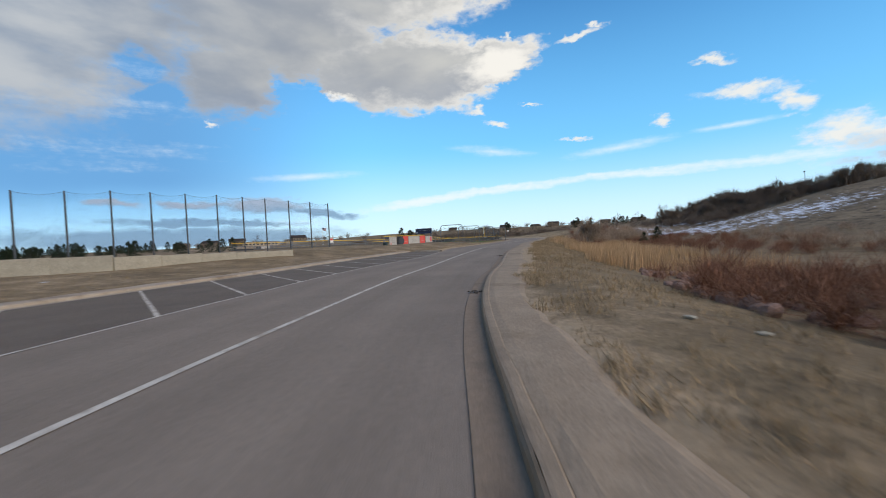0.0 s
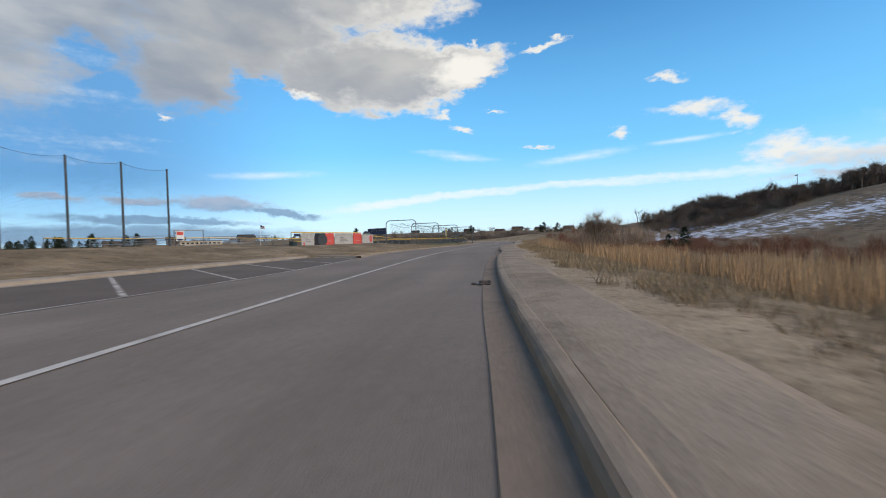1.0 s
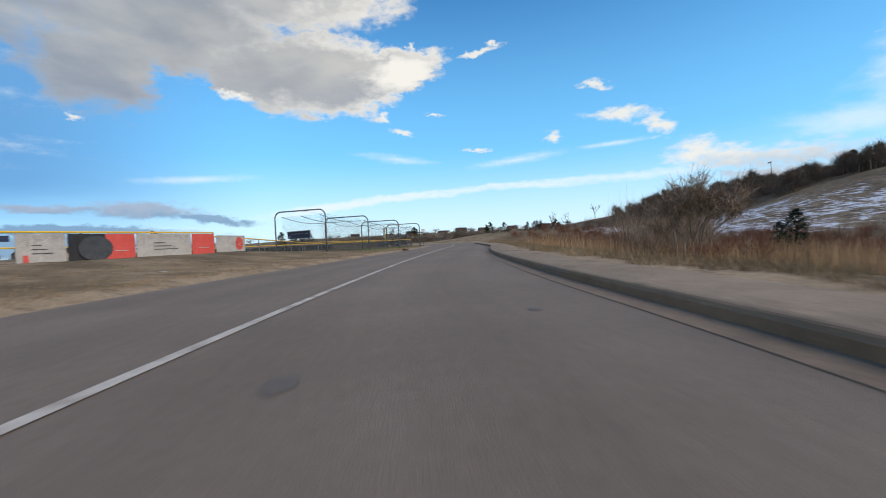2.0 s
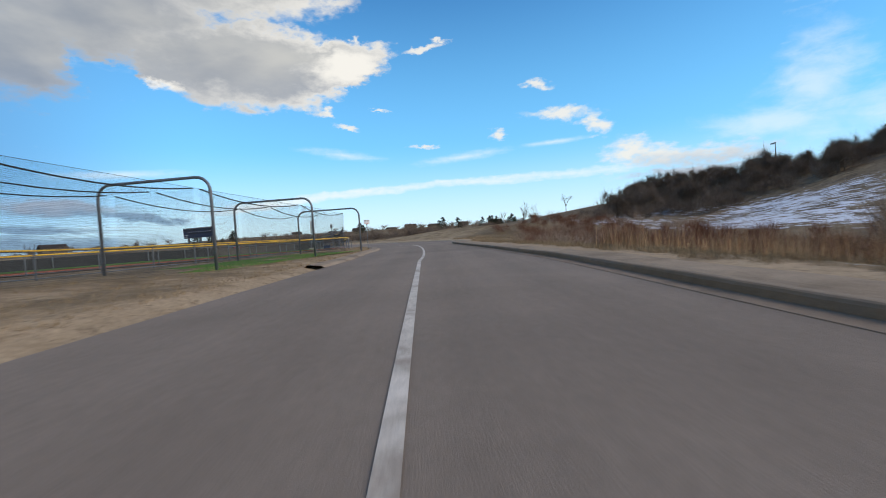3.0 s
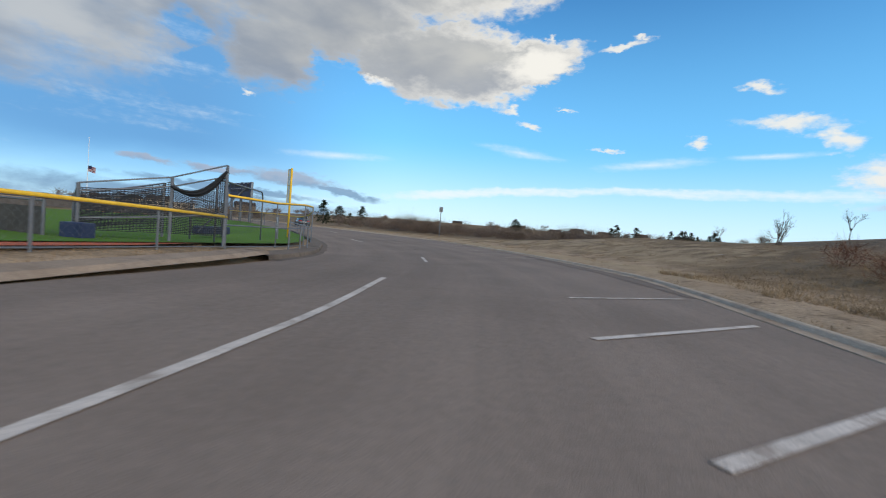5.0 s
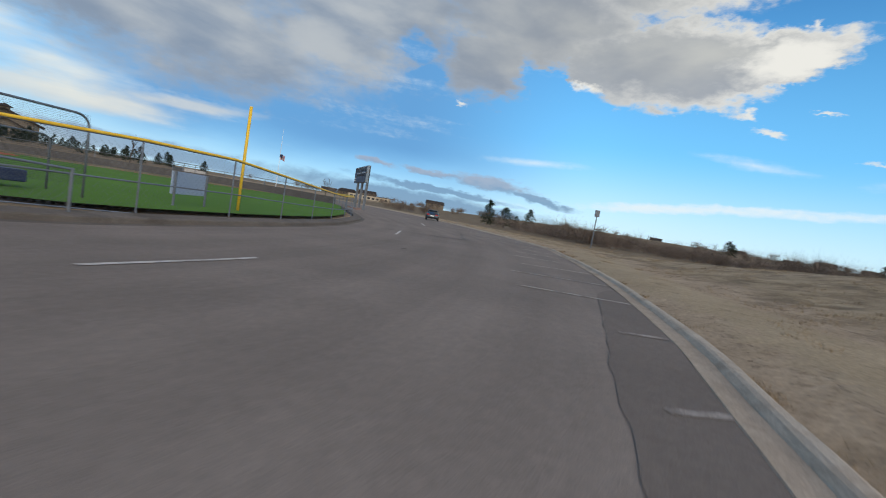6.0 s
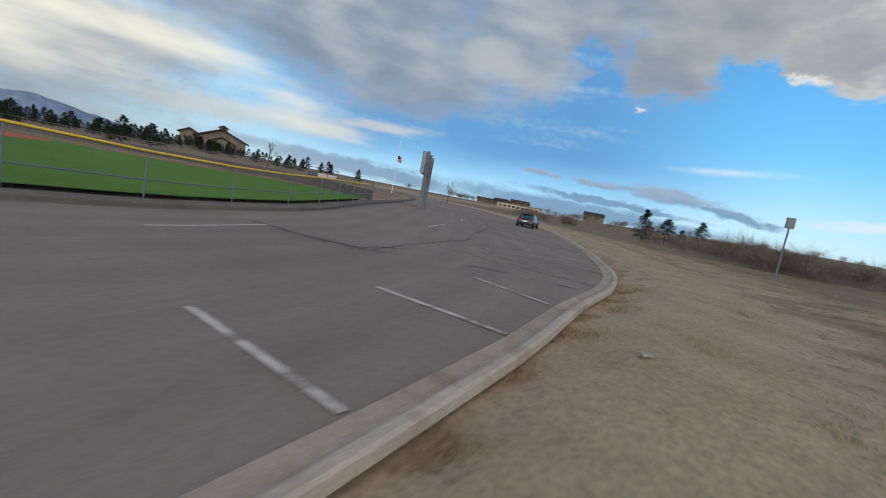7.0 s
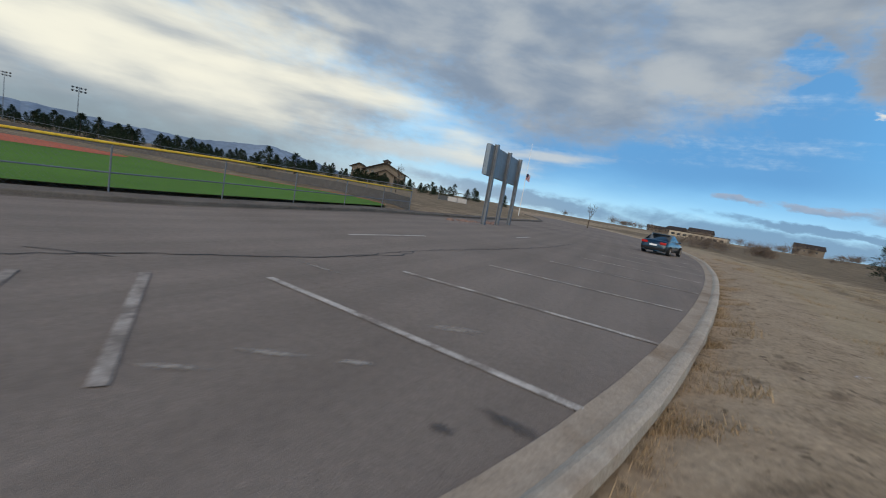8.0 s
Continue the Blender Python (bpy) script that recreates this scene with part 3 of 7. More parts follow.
# ---------------------------------------------------------------- the plan
KERB_R = smooth_line([(-0.6, -14), (0.15, -6), (0.44, 2.4), (0.54, 5.8), (0.8, 9.6), (1.45, 14.6), (2.4, 19.3), (3.15, 23.5), (3.75, 27.2), (4.55, 31.6), (5.45, 36), (6.4, 40.3), (7.95, 46.5), (9.45, 54), (12.45, 66),
                      (17.1, 80), (18.55, 85.4), (20.3, 92.3), (21.6, 97.8), (23.12, 104.3), (24.0, 107.6), (24.5, 108.7), (25.6, 109.4), (27.0, 109.9), (27.7, 111.5), (28.3, 115),
                      (29.0, 120), (29.25, 123.4), (28.88, 126.9), (28.5, 129.4), (27.27, 134.6), (26.35, 137.8), (25.33, 141), (24.43, 143.7), (23.15, 147), (21.75, 151),
                      (19.4, 155.4), (13.8, 163.3), (6.3, 172.7), (-3.0, 183), (-16, 195), (-40, 213), (-80, 235), (-140, 262)], 0.5)
ROAD_L = smooth_line([(-8.0, -14), (-7.2, 0), (-6.4, 9.6), (-5.9, 13.5), (-5.4, 18), (-4.6, 22.5), (-3.6, 27), (-2.4, 31), (-1.4, 35.8), (-0.7, 41), (-0.1, 46), (0.6, 52.4),
                      (2.0, 58), (3.6, 63), (7.4, 75), (11.05, 86), (12.6, 90.5), (14.1, 96), (15.8, 101.4), (17.0, 106.6), (17.5, 110.4), (17.7, 114.5), (17.85, 119), (17.5, 124.5), (16.2, 130.2), (14.3, 136), (11.6, 142), (8.2, 148), (4.4, 152), (-2, 158.2), (-8.6, 164.4), (-16, 171), (-28, 181.5), (-48, 197), (-85, 217), (-145, 244)], 0.5)
BAY_KERB = smooth_line([(-17.5, -12), (-14.8, 3), (-11.6, 16.4), (-9.8, 23), (-8.55, 29.5), (-7.1, 36.2), (-5.4, 42.7), (-3.7, 49.6)], 0.5)
CENTRE = smooth_line([(-3.9, -12), (-3.55, 0), (-3.3, 4.5), (-2.65, 10.2), (-1.85, 16.3), (-0.52, 23.5), (1.55, 35.6), (3.9, 47.8), (6.95, 60), (10.4, 72), (13.66, 82.9), (14.3, 85), (15.42, 88.3), (17.0, 93.5),
                      (18.5, 98.8), (19.6, 103), (20.85, 108.5), (21.45, 113), (21.5, 118)], 0.4)


def x_at(line, y):
    return np.interp(y, line[:, 1], line[:, 0])


def smoothstep(x, a, b):
    t = np.clip((np.asarray(x, float) - a) / (b - a), 0, 1)
    return t * t * (3 - 2 * t)


def side_distances(x, y):
    """Rough distance beyond the right kerb and beyond the left road edge (positive outside the road)."""
    slope = np.where(y > 128, np.interp(y, [128, 145, 165, 200], [0.95, 0.85, 0.7, 0.6]), 0.97)
    return (x - x_at(KERB_R, y)) * slope, (x_at(ROAD_L, y) - x) * slope


def crossfall(y):
    """Slope of the road down to the left, round the bend."""
    return np.interp(y, [112, 127, 142, 156], [0.0, 0.03, 0.03, 0.0])


def road_z(x, y):
    return -crossfall(y) * np.maximum(0.0, x_at(KERB_R, y) - 0.5 - x)


def lumps(x, y):
    return (np.sin(x * 0.9 + 1.3 * np.sin(y * 0.7)) * np.cos(y * 0.8 + 0.9 * np.sin(x * 0.6)) + 0.5 * np.sin(x * 2.3 + y * 1.9) * np.cos(y * 2.6 - x)) * 0.5


def ground_z(x, y):
    x, y = np.asarray(x, float), np.asarray(y, float)
    dr, dl = side_distances(x, y)
    z = np.full(x.shape, -0.12)
    # right of the road: path, ditch, long hill; then the mound beside the second car park
    path = -0.12 + 0.24 * smoothstep(dr, 0.15, 0.95)
    ditch = -1.15 * smoothstep(dr, 2.0, 9.0) * (1 - smoothstep(y, 100, 122)) * (1 - 0.9 * smoothstep(x, 30, 62))
    toe = 20 * smoothstep(y, 92, 124)
    hill = 11.5 * smoothstep((x - 44 - toe) / (68 - toe), 0.0, 1.0) * np.interp(y, [-200, 95, 130, 185, 240, 330], [1, 1, 0.8, 0.66, 0.4, 0.15]) + 1.2 * smoothstep(x, 112, 200)
    hill = hill * (1 - smoothstep(y, 250, 420))
    mound = 1.75 * smoothstep(dr, 2.5, 14) * smoothstep(y, 111, 128) * (1 - smoothstep(y, 146, 172)) * (1 - smoothstep(dr, 22, 60))
    rough = 0.09 * lumps(x, y) * smoothstep(dr, 1.5, 5) * (1 - smoothstep(dr, 40, 100))
    right = path + ditch + hill + mound + rough - 0.0
    # left: a low bank behind the first car park, level playing fields, a slope behind
    bank = (0.3 + 0.5 * smoothstep(y, 24, 38)) * smoothstep(x_at(BAY_KERB, np.minimum(y, 49)) - x - 0.4, 1.0, 9.0) * (1 - smoothstep(y, 60, 88))
    bank2 = 0.55 * smoothstep(dl, 2.0, 9.0) * smoothstep(y, 46, 54) * (1 - smoothstep(y, 74, 92))
    edge = -0.12 + 0.22 * smoothstep(dl, 0.15, 0.95) + 0.05 * smoothstep(dl, 1.0, 2.5)
    far = 2.6 * smoothstep(-x, 90, 260) * smoothstep(y, 110, 190) * (1 - smoothstep(y, 300, 600))
    rough_l = 0.05 * lumps(x, y) * smoothstep(dl, 0.8, 3) * (1 - smoothstep(dl, 12, 30))
    left = np.maximum(bank, bank2) + edge + far + rough_l + road_z(x_at(ROAD_L, y), y)
    bay = (x > x_at(BAY_KERB, np.minimum(y, 49.0)) - 0.65) & (y < 49.5 - 0.9 * np.maximum(0.0, x + 3.7))
    left = np.where(bay, 0.0, left)
    z = np.where(dr > 0, right, np.where(dl > 0, left, road_z(x, y) - 0.12))
    z = np.where(bay & (dr < 0), -0.12, z)
    # land falls away gently far out, low ridge ahead
    r = np.hypot(x, y - 80)
    ahead = 9.0 * smoothstep(y, 260, 520) * (1 - smoothstep(np.abs(x - 120), 120, 420)) * (1 - smoothstep(y, 700, 1100))
    return z + ahead - 6.0 * smoothstep(r, 500, 3000)


def axis(*spans):
    out = []
    for a, b, s in spans:
        out.append(np.arange(a, b, s))
    return np.concatenate(out)


def build_ground():
    xs = axis((-4200, -1200, 500), (-1200, -300, 90), (-300, -80, 14), (-80, -34, 3), (-34, 48, 0.7), (48, 130, 3), (130, 300, 14), (300, 1200, 90), (1200, 4300, 500))
    ys = axis((-4200, -1200, 500), (-1200, -200, 100), (-200, -20, 12), (-20, 205, 0.8), (205, 320, 5), (320, 800, 24), (800, 1400, 90), (1400, 4400, 500))
    X, Y = np.meshgrid(xs, ys)
    Z = ground_z(X, Y)
    n, k = X.shape
    v = np.stack([X.ravel(), Y.ravel(), Z.ravel()], 1)
    i = np.arange(n * k).reshape(n, k)
    f = np.stack([i[:-1, :-1], i[:-1, 1:], i[1:, 1:], i[1:, :-1]], -1).reshape(-1, 4)
    me = bpy.data.meshes.new("ground")
    me.vertices.add(len(v))
    me.vertices.foreach_set("co", v.ravel())
    me.loops.add(f.size)
    me.loops.foreach_set("vertex_index", f.ravel().astype(np.int32))
    me.polygons.add(len(f))
    me.polygons.foreach_set("loop_start", np.arange(0, f.size, 4, dtype=np.int32))
    me.polygons.foreach_set("loop_total", np.full(len(f), 4, dtype=np.int32))
    me.update(calc_edges=True)
    me.polygons.foreach_set("use_smooth", np.ones(len(f), dtype=bool))
    dr, dl = side_distances(X, Y)
    soil = np.where(dr > 0, np.interp(dr - np.interp(Y, [14, 23], [0.0, 0.75]), [0, 0.9, 1.5, 5], [1.0, 1.0, 0.3, 0.05]), np.interp(dl, [0, 0.8, 2, 6], [0.9, 0.6, 0.35, 0.25]))
    soil = np.where((dr > 0) & (Y > 118), np.interp(dr, [0, 0.6, 1.6, 3.2, 5.8], [0.9, 0.8, 1.0, 0.85, 0.1]), soil)
    hill = smoothstep(X, 38, 60) * (1 - smoothstep(Y, 260, 400))
    snow = smoothstep(X, 43, 52) * (1 - smoothstep(X, 74, 90)) * smoothstep(Y, 62, 84) * (1 - smoothstep(Y, 165, 190)) * (0.7 + 0.3 * np.clip(lumps(X * 0.1, Y * 0.13) * 2, -1, 1))
    snow = np.maximum(snow, 0.2 * smoothstep(X, 50, 60) * (1 - smoothstep(X, 70, 85)) * smoothstep(Y, -30, 10) * (1 - smoothstep(Y, 60, 90)))
    worn = 1.9 + 0.5 * np.sin(Y * 0.21) + 0.09 * np.clip(Y - 150, 0, 20)
    sand = np.exp(-((dr - worn) / 1.3) ** 2) * smoothstep(Y, 118, 126) * (dr > 0)
    sand = np.maximum(sand, 0.5 * smoothstep(Y, 124, 134) * smoothstep(dr, 3.0, 6.0) * (1 - smoothstep(dr, 9.0, 15.0)))
    for name, a in (("soil", soil), ("sand", sand), ("hill", hill), ("snow", np.clip(snow, 0, 1))):
        at = me.attributes.new(name, "FLOAT", "POINT")
        at.data.foreach_set("value", a.ravel().astype(np.float32))
    me.materials.append(terrain_mat())
    return tagged(new("ground", me), "dry winter prairie with bare soil, pale grass and thin snow", "ground", kind="structure")


build_ground()


def road_mesh():
    ys = np.arange(-14, 262, 0.75)
    verts, faces, k = [], [], 9
    for y in ys:
        a, b = x_at(ROAD_L, y), x_at(KERB_R, y)
        for j in range(k):
            xx = a + (b - a) * j / (k - 1)
            verts.append((xx, y, float(road_z(xx, y))))
    for i in range(len(ys) - 1):
        for j in range(k - 1):
            p = i * k + j
            faces.append((p, p + 1, p + k + 1, p + k))
    me = mesh_of("road", verts, faces, M_ROAD)
    across = np.array([[(x_at(KERB_R, y) - x_at(ROAD_L, y)) * j / (k - 1) for j in range(k)] for y in ys])
    along = np.repeat(ys[:, None], k, 1)
    for nm, arr in (("across", across), ("along", along)):
        me.attributes.new(nm, "FLOAT", "POINT").data.foreach_set("value", arr.ravel().astype(np.float32))
    return me


tagged(new("road", road_mesh()), "worn grey-brown asphalt road curving past the ball fields", "road", kind="structure")


def slab(name, left, right, z, material):
    """A level sheet between two lines of equal length."""
    n = len(left)
    width = max(np.hypot(a[0] - b[0], a[1] - b[1]) for a, b in zip(left, right))
    k = max(2, int(width / 0.5) + 1)
    verts, faces = [], []
    for j in range(k):
        u = j / (k - 1)
        for a, b in zip(left, right):
            x, y = a[0] + (b[0] - a[0]) * u, a[1] + (b[1] - a[1]) * u
            verts.append((x, y, z + (float(road_z(x, y)) if z < 0.05 else 0)))
    for j in range(k - 1):
        faces += [(j * n + i, (j + 1) * n + i, (j + 1) * n + i + 1, j * n + i + 1) for i in range(n - 1)]
    return mesh_of(name, verts, faces, material)


ys = np.arange(-12, 49.2, 0.7)
bay_l = np.stack([x_at(BAY_KERB, ys), ys], 1)
bay_r = np.stack([np.minimum(x_at(ROAD_L, ys), np.interp(ys, [45.2, 49.6], [0.0, -3.6]) + np.where(ys < 45.2, 99, 0)), ys], 1)
tagged(new("parking_bay", slab("parking_bay", bay_l, bay_r, 0.005, M_BAY)), "darker asphalt of the angled roadside parking bays", "parking bay", kind="structure")
ys = np.arange(118.5, 134, 0.35)
bay2_r = np.stack([x_at(KERB_R, ys) - 0.3, ys], 1)
nr = normals(np.stack([x_at(KERB_R, ys), ys], 1))
bay2_l = bay2_r - nr * np.interp(ys, [118, 122, 129, 133, 134], [0.2, 0.75, 0.95, 0.6, 0.1])[:, None] * (1 + 0.03 * np.sin(ys * 1.3) + 0.025 * np.sin(ys * 5.9))[:, None]
tagged(new("parking_bay", slab("parking_bay", bay2_l, bay2_r, 0.005, M_BAY_OLD)), "darker asphalt of the car park along its curved kerb", "parking bay", kind="structure")

# kerbs and edges
i0 = int(np.argmin(np.abs(KERB_R[:, 1] - 109.6)))
main_kerb, park_kerb = KERB_R[:i0 + 1], KERB_R[i0:]
# the upright face carries its shade in the colour, the top is lighter
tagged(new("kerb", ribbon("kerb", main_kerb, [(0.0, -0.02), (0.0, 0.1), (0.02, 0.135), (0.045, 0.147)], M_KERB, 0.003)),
       "weathered concrete kerb face, toned dark as its shaded side, along the road's outer edge", "kerb", kind="structure")
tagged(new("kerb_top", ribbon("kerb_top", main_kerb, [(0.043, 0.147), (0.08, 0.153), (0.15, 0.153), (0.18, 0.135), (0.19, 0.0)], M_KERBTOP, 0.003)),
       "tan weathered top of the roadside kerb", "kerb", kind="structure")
tagged(new("gutter", ribbon("gutter", main_kerb, [(-0.33, 0.0), (-0.32, 0.009), (-0.1, 0.006), (0.005, 0.012)], M_PAN)), "stained concrete gutter beside the kerb", "gutter", kind="structure")
tagged(new("kerb", ribbon("kerb", park_kerb, [(-0.13, 0.0), (-0.1, 0.035), (-0.06, 0.075), (-0.02, 0.092), (0.05, 0.096), (0.09, 0.08), (0.1, -0.02)], M_PARK_KERB, 0.005)),
       "pale concrete kerb curving round the car park", "kerb", kind="structure")
tagged(new("gutter", ribbon("gutter", park_kerb, [(-0.36, 0.0), (-0.35, 0.013), (-0.2, 0.01), (-0.11, 0.02)], M_PARK_PAN, 0.004)), "brown-stained concrete gutter of the car park", "gutter", kind="structure")
bay_edge = ribbon("kerb", BAY_KERB, [(0.35, 0.008), (0.02, 0.014), (0.0, 0.1), (-0.04, 0.12), (-0.9, 0.13), (-0.95, 0.02)], M_CONC, 0.004)
tagged(new("kerb", bay_edge), "concrete kerb and walk behind the parking bays", "kerb", kind="structure")
end_line = smooth_line([(-3.95, 50.4), (-2.6, 48.6), (-1.2, 46.9), (-0.1, 45.3)], 0.4)
tagged(new("kerb", ribbon("kerb", end_line[:-1], [(0.32, 0.009), (0.0, 0.012), (-0.02, 0.1), (-0.06, 0.12), (-0.3, 0.125), (-0.34, 0.0)], M_CONC, 0.004)), "slanting concrete kerb closing the row of bays", "kerb", kind="structure")
l0, l1 = int(np.argmin(np.abs(ROAD_L[:, 1] - 86))), int(np.argmin(np.abs(ROAD_L[:, 1] - 121)))
apron = ROAD_L[l0:l1]
tagged(new("kerb", ribbon("kerb", apron, [(0.05, 0.006), (0.0, 0.02), (-0.12, 0.085), (-0.62, 0.12), (-0.8, 0.0)], M_APRON, 0.01)), "broad sloping concrete kerb beside the ball field", "kerb", kind="structure")
tagged(new("kerb", ribbon("kerb", ROAD_L[l1 - 1:], [(0.3, 0.008), (0.0, 0.012), (-0.02, 0.12), (-0.06, 0.145), (-0.3, 0.16), (-0.62, 0.19), (-0.64, -0.2)], M_KERB_GREY, 0.004, True)), "grey concrete kerb below the outfield fence", "kerb", kind="structure")


def path_mesh():
    """Trodden sandy strip behind the kerb with a ragged outer edge."""
    rng = np.random.RandomState(6)
    line, nn = main_kerb, normals(main_kerb)
    w = np.interp(line[:, 1], [-12, 2, 10, 20, 40, 48, 60, 86, 100], [1.3, 1.05, 1.0, 1.2, 1.25, 1.5, 1.35, 1.1, 1.4]) + np.convolve(rng.randn(len(line) + 4), np.ones(5) / 5, "valid") * 0.16
    verts, faces = [], []
    for p, n, ww in zip(line, nn, w):
        for f, z in ((0.0, 0.142), (0.15, 0.157), (0.5, 0.156), (0.85, 0.15), (1.0, 0.112)):
            o = 0.17 + (ww - 0.17) * f
            verts.append((p[0] + n[0] * o, p[1] + n[1] * o, z + rng.randn() * 0.004 * (f > 0)))
    for i in range(len(line) - 1):
        for j in range(4):
            a = i * 5 + j
            faces.append((a, a + 1, a + 6, a + 5))
    return mesh_of("path", verts, faces, M_DIRT)


tagged(new("path", path_mesh()), "sandy worn footpath behind the kerb", "path", kind="structure")


# painted lines
def stripe(a, b, w=0.11, z=0.011, label="white painted bay line, worn", name="bay_line", material=None):
    a, b = np.array(a, float), np.array(b, float)
    d = (b - a) / np.linalg.norm(b - a)
    nn = np.array([d[1], -d[0]]) * w / 2
    k = max(2, int(np.linalg.norm(b - a) / 0.6))
    q = np.linspace(0, 1, k)
    left = [a + (b - a) * t - nn for t in q]
    right = [a + (b - a) * t + nn for t in q]
    return tagged(new(name, slab(name, left, right, z, material or M_PAINT)), label, "road marking", "painted lines", "structure")


nc = normals(CENTRE)
tagged(new("centre_line", slab("centre_line", CENTRE - nc * 0.06, CENTRE + nc * 0.06, 0.009, M_PAINT)), "continuous white painted line along the road", "road marking", kind="structure")
BAYS1 = [((-14.6, 3.6), (-8.2, -5.0)), ((-13.6, 7.8), (-7.6, -0.6)), ((-12.55, 12.3), (-6.9, 5.0)), ((-11.5, 16.38), (-6.4, 9.64)), ((-10.6, 19.66), (-5.95, 13.08)), ((-9.72, 22.96), (-5.6, 16.9)),
         ((-9.1, 26.2), (-5.0, 20.3)), ((-8.5, 29.5), (-4.3, 23.3)), ((-7.85, 32.88), (-3.7, 26.7)), ((-7.1, 36.23), (-2.7, 29.75)), ((-6.2, 39.58), (-1.85, 32.9)),
         ((-5.3, 42.73), (-1.3, 36.4)), ((-4.5, 46.1), (-0.85, 41.0))]
for a, b in BAYS1:
    stripe(a, b, material=M_BAY_PAINT)
edge_y = np.arange(-10, 45, 1.0)
le = np.stack([x_at(ROAD_L, edge_y), edge_y], 1)
tagged(new("edge_line", slab("edge_line", le - [0.04, 0], le + [0.04, 0], 0.01, M_PAINT)), "faint white line between bays and road", "road marking", kind="structure")
BAYS3 = [((28.75, 126.33), (28.16, 125.92)), ((28.2, 128.89), (27.6, 128.6)), ((27.55, 131.8), (25.3, 131.3)), ((26.87, 134.74), (24.26, 134.06)), ((26.0, 137.74), (23.7, 137.0)), ((24.93, 140.93), (22.25, 140.5)),
         ((23.98, 143.84), (21.5, 143.4)), ((22.9, 146.35), (20.75, 146.45)), ((21.5, 150.4), (16.75, 149.35)), ((19.4, 150.96), (16.45, 150.44)), ((19.75, 154.2), (16.2, 151.8)), ((18.1, 156.75), (14.9, 154.0)), ((15.93, 159.63), (13.06, 156.6)),
         ((13.6, 162.9), (10.7, 159.9)), ((11.2, 166.0), (8.3, 163.0)), ((8.8, 169.0), (5.9, 166.0)), ((6.4, 172.0), (3.5, 169.0)), ((3.8, 174.8), (0.9, 171.8)), ((1.0, 177.8), (-1.9, 174.8)), ((-1.8, 180.8), (-4.7, 177.8))]
for a, b in BAYS3:
    stripe(a, b, material=M_FADED if a in ((19.4, 150.96), (21.5, 150.4), (28.2, 128.89), (28.75, 126.33)) else M_BAY_PAINT)
for a, b in (((16.6, 152.46), (15.8, 152.23)), ((18.05, 148.35), (17.1, 148.1)), ((14.3, 155.6), (13.6, 154.7)), ((12.3, 158.6), (11.6, 157.7))):
    stripe(a, b, 0.08, 0.0105, "worn remnant of an older bay line", material=M_SCUFF)
for a, b in (((27.2, 112.4), (24.4, 110.75)), ((27.6, 115.3), (24.6, 113.4)), ((28.0, 118.2), (25.2, 116.9))):
    stripe(a, b)
for a, b in (((21.9, 124.9), (21.5, 127.8)), ((15.9, 140.9), (14.1, 144.2)), ((10.4, 153.6), (8.45, 156.4)), ((3.0, 163.0), (1.0, 165.0))):
    stripe(a, b, 0.12, 0.009, "short white dash on the road", "lane_dash")


# cracks sealed with tar
def crack(pts, w, seed, label="dark crack across the asphalt"):
    rng = np.random.RandomState(seed)
    line = smooth_line(pts, 0.25)
    line = line + rng.randn(*line.shape) * 0.035
    nn = normals(line)
    ww = (w * (0.35 + rng.rand(len(line))))[:, None]
    return tagged(new("road_crack", slab("road_crack", line - nn * ww / 2, line + nn * ww / 2, 0.0075, M_CRACK)), label, "crack", kind="structure")


crack([(15.5, 96.9), (17.0, 96.3), (18.6, 96.2), (20.6, 95.7)], 0.014, 1)
crack([(17.8, 145.6), (17.2, 146.6), (16.6, 147.5), (16.0, 149.0), (15.3, 150.1), (14.1, 152.9), (12.3, 154.8), (9.6, 158.4), (6.0, 162.8), (0.5, 168.6)], 0.055, 2)
crack([(13.2, 144.0), (14.2, 144.25), (14.9, 144.4), (15.8, 144.55), (16.7, 144.9), (17.8, 145.5)], 0.1, 3)
for k, (cx, cy) in enumerate(((15.2, 144.4), (15.9, 144.6), (16.4, 144.8), (16.9, 145.0), (17.4, 145.4), (17.9, 145.6), (18.2, 145.9), (17.3, 146.5), (15.6, 149.6))):
    crack([(cx - 0.1, cy - 0.5 - 0.1 * (k % 3)), (cx, cy), (cx + 0.12, cy + 0.35 + 0.15 * (k % 2))], 0.05, 30 + k)
crack([(14.0, 152.9), (13.6, 153.3), (13.2, 154.3), (12.3, 154.9)], 0.05, 5)
crack([(20.3, 148.2), (19.8, 147.9), (19.5, 147.4)], 0.05, 6)
joint = main_kerb[6:-4]
nj = normals(joint)
tagged(new("road_crack", slab("road_crack", joint - nj * 0.331, joint - nj * 0.3255, 0.0105, M_CRACK)), "dark open joint between road and gutter", "crack", kind="structure")


def drain(x, y, rz, seed):
    """A clump of mud and leaves lying over a small gutter grate."""
    rng = np.random.RandomState(seed)
    th = empty("gutter_drain", "small gutter drain clogged with mud and leaves", "drain", (x, y, 0.008), rz)
    bm = bmesh.new()
    for k in range(5):
        box(bm, -0.13 + k * 0.055, -0.2, 0.0, -0.1 + k * 0.055, 0.2, 0.012)
    part("grate", bm, M_DARK, th)
    bm = bmesh.new()
    for k in range(14):
        m = Matrix.Translation((rng.randn() * 0.09, rng.randn() * 0.16, 0.012)) @ Matrix.Diagonal((1, 1, 0.35, 1))
        bmesh.ops.create_icosphere(bm, subdivisions=1, radius=0.03 + rng.rand() * 0.05, matrix=m)
    part("mud", bm, M_BARK, th)


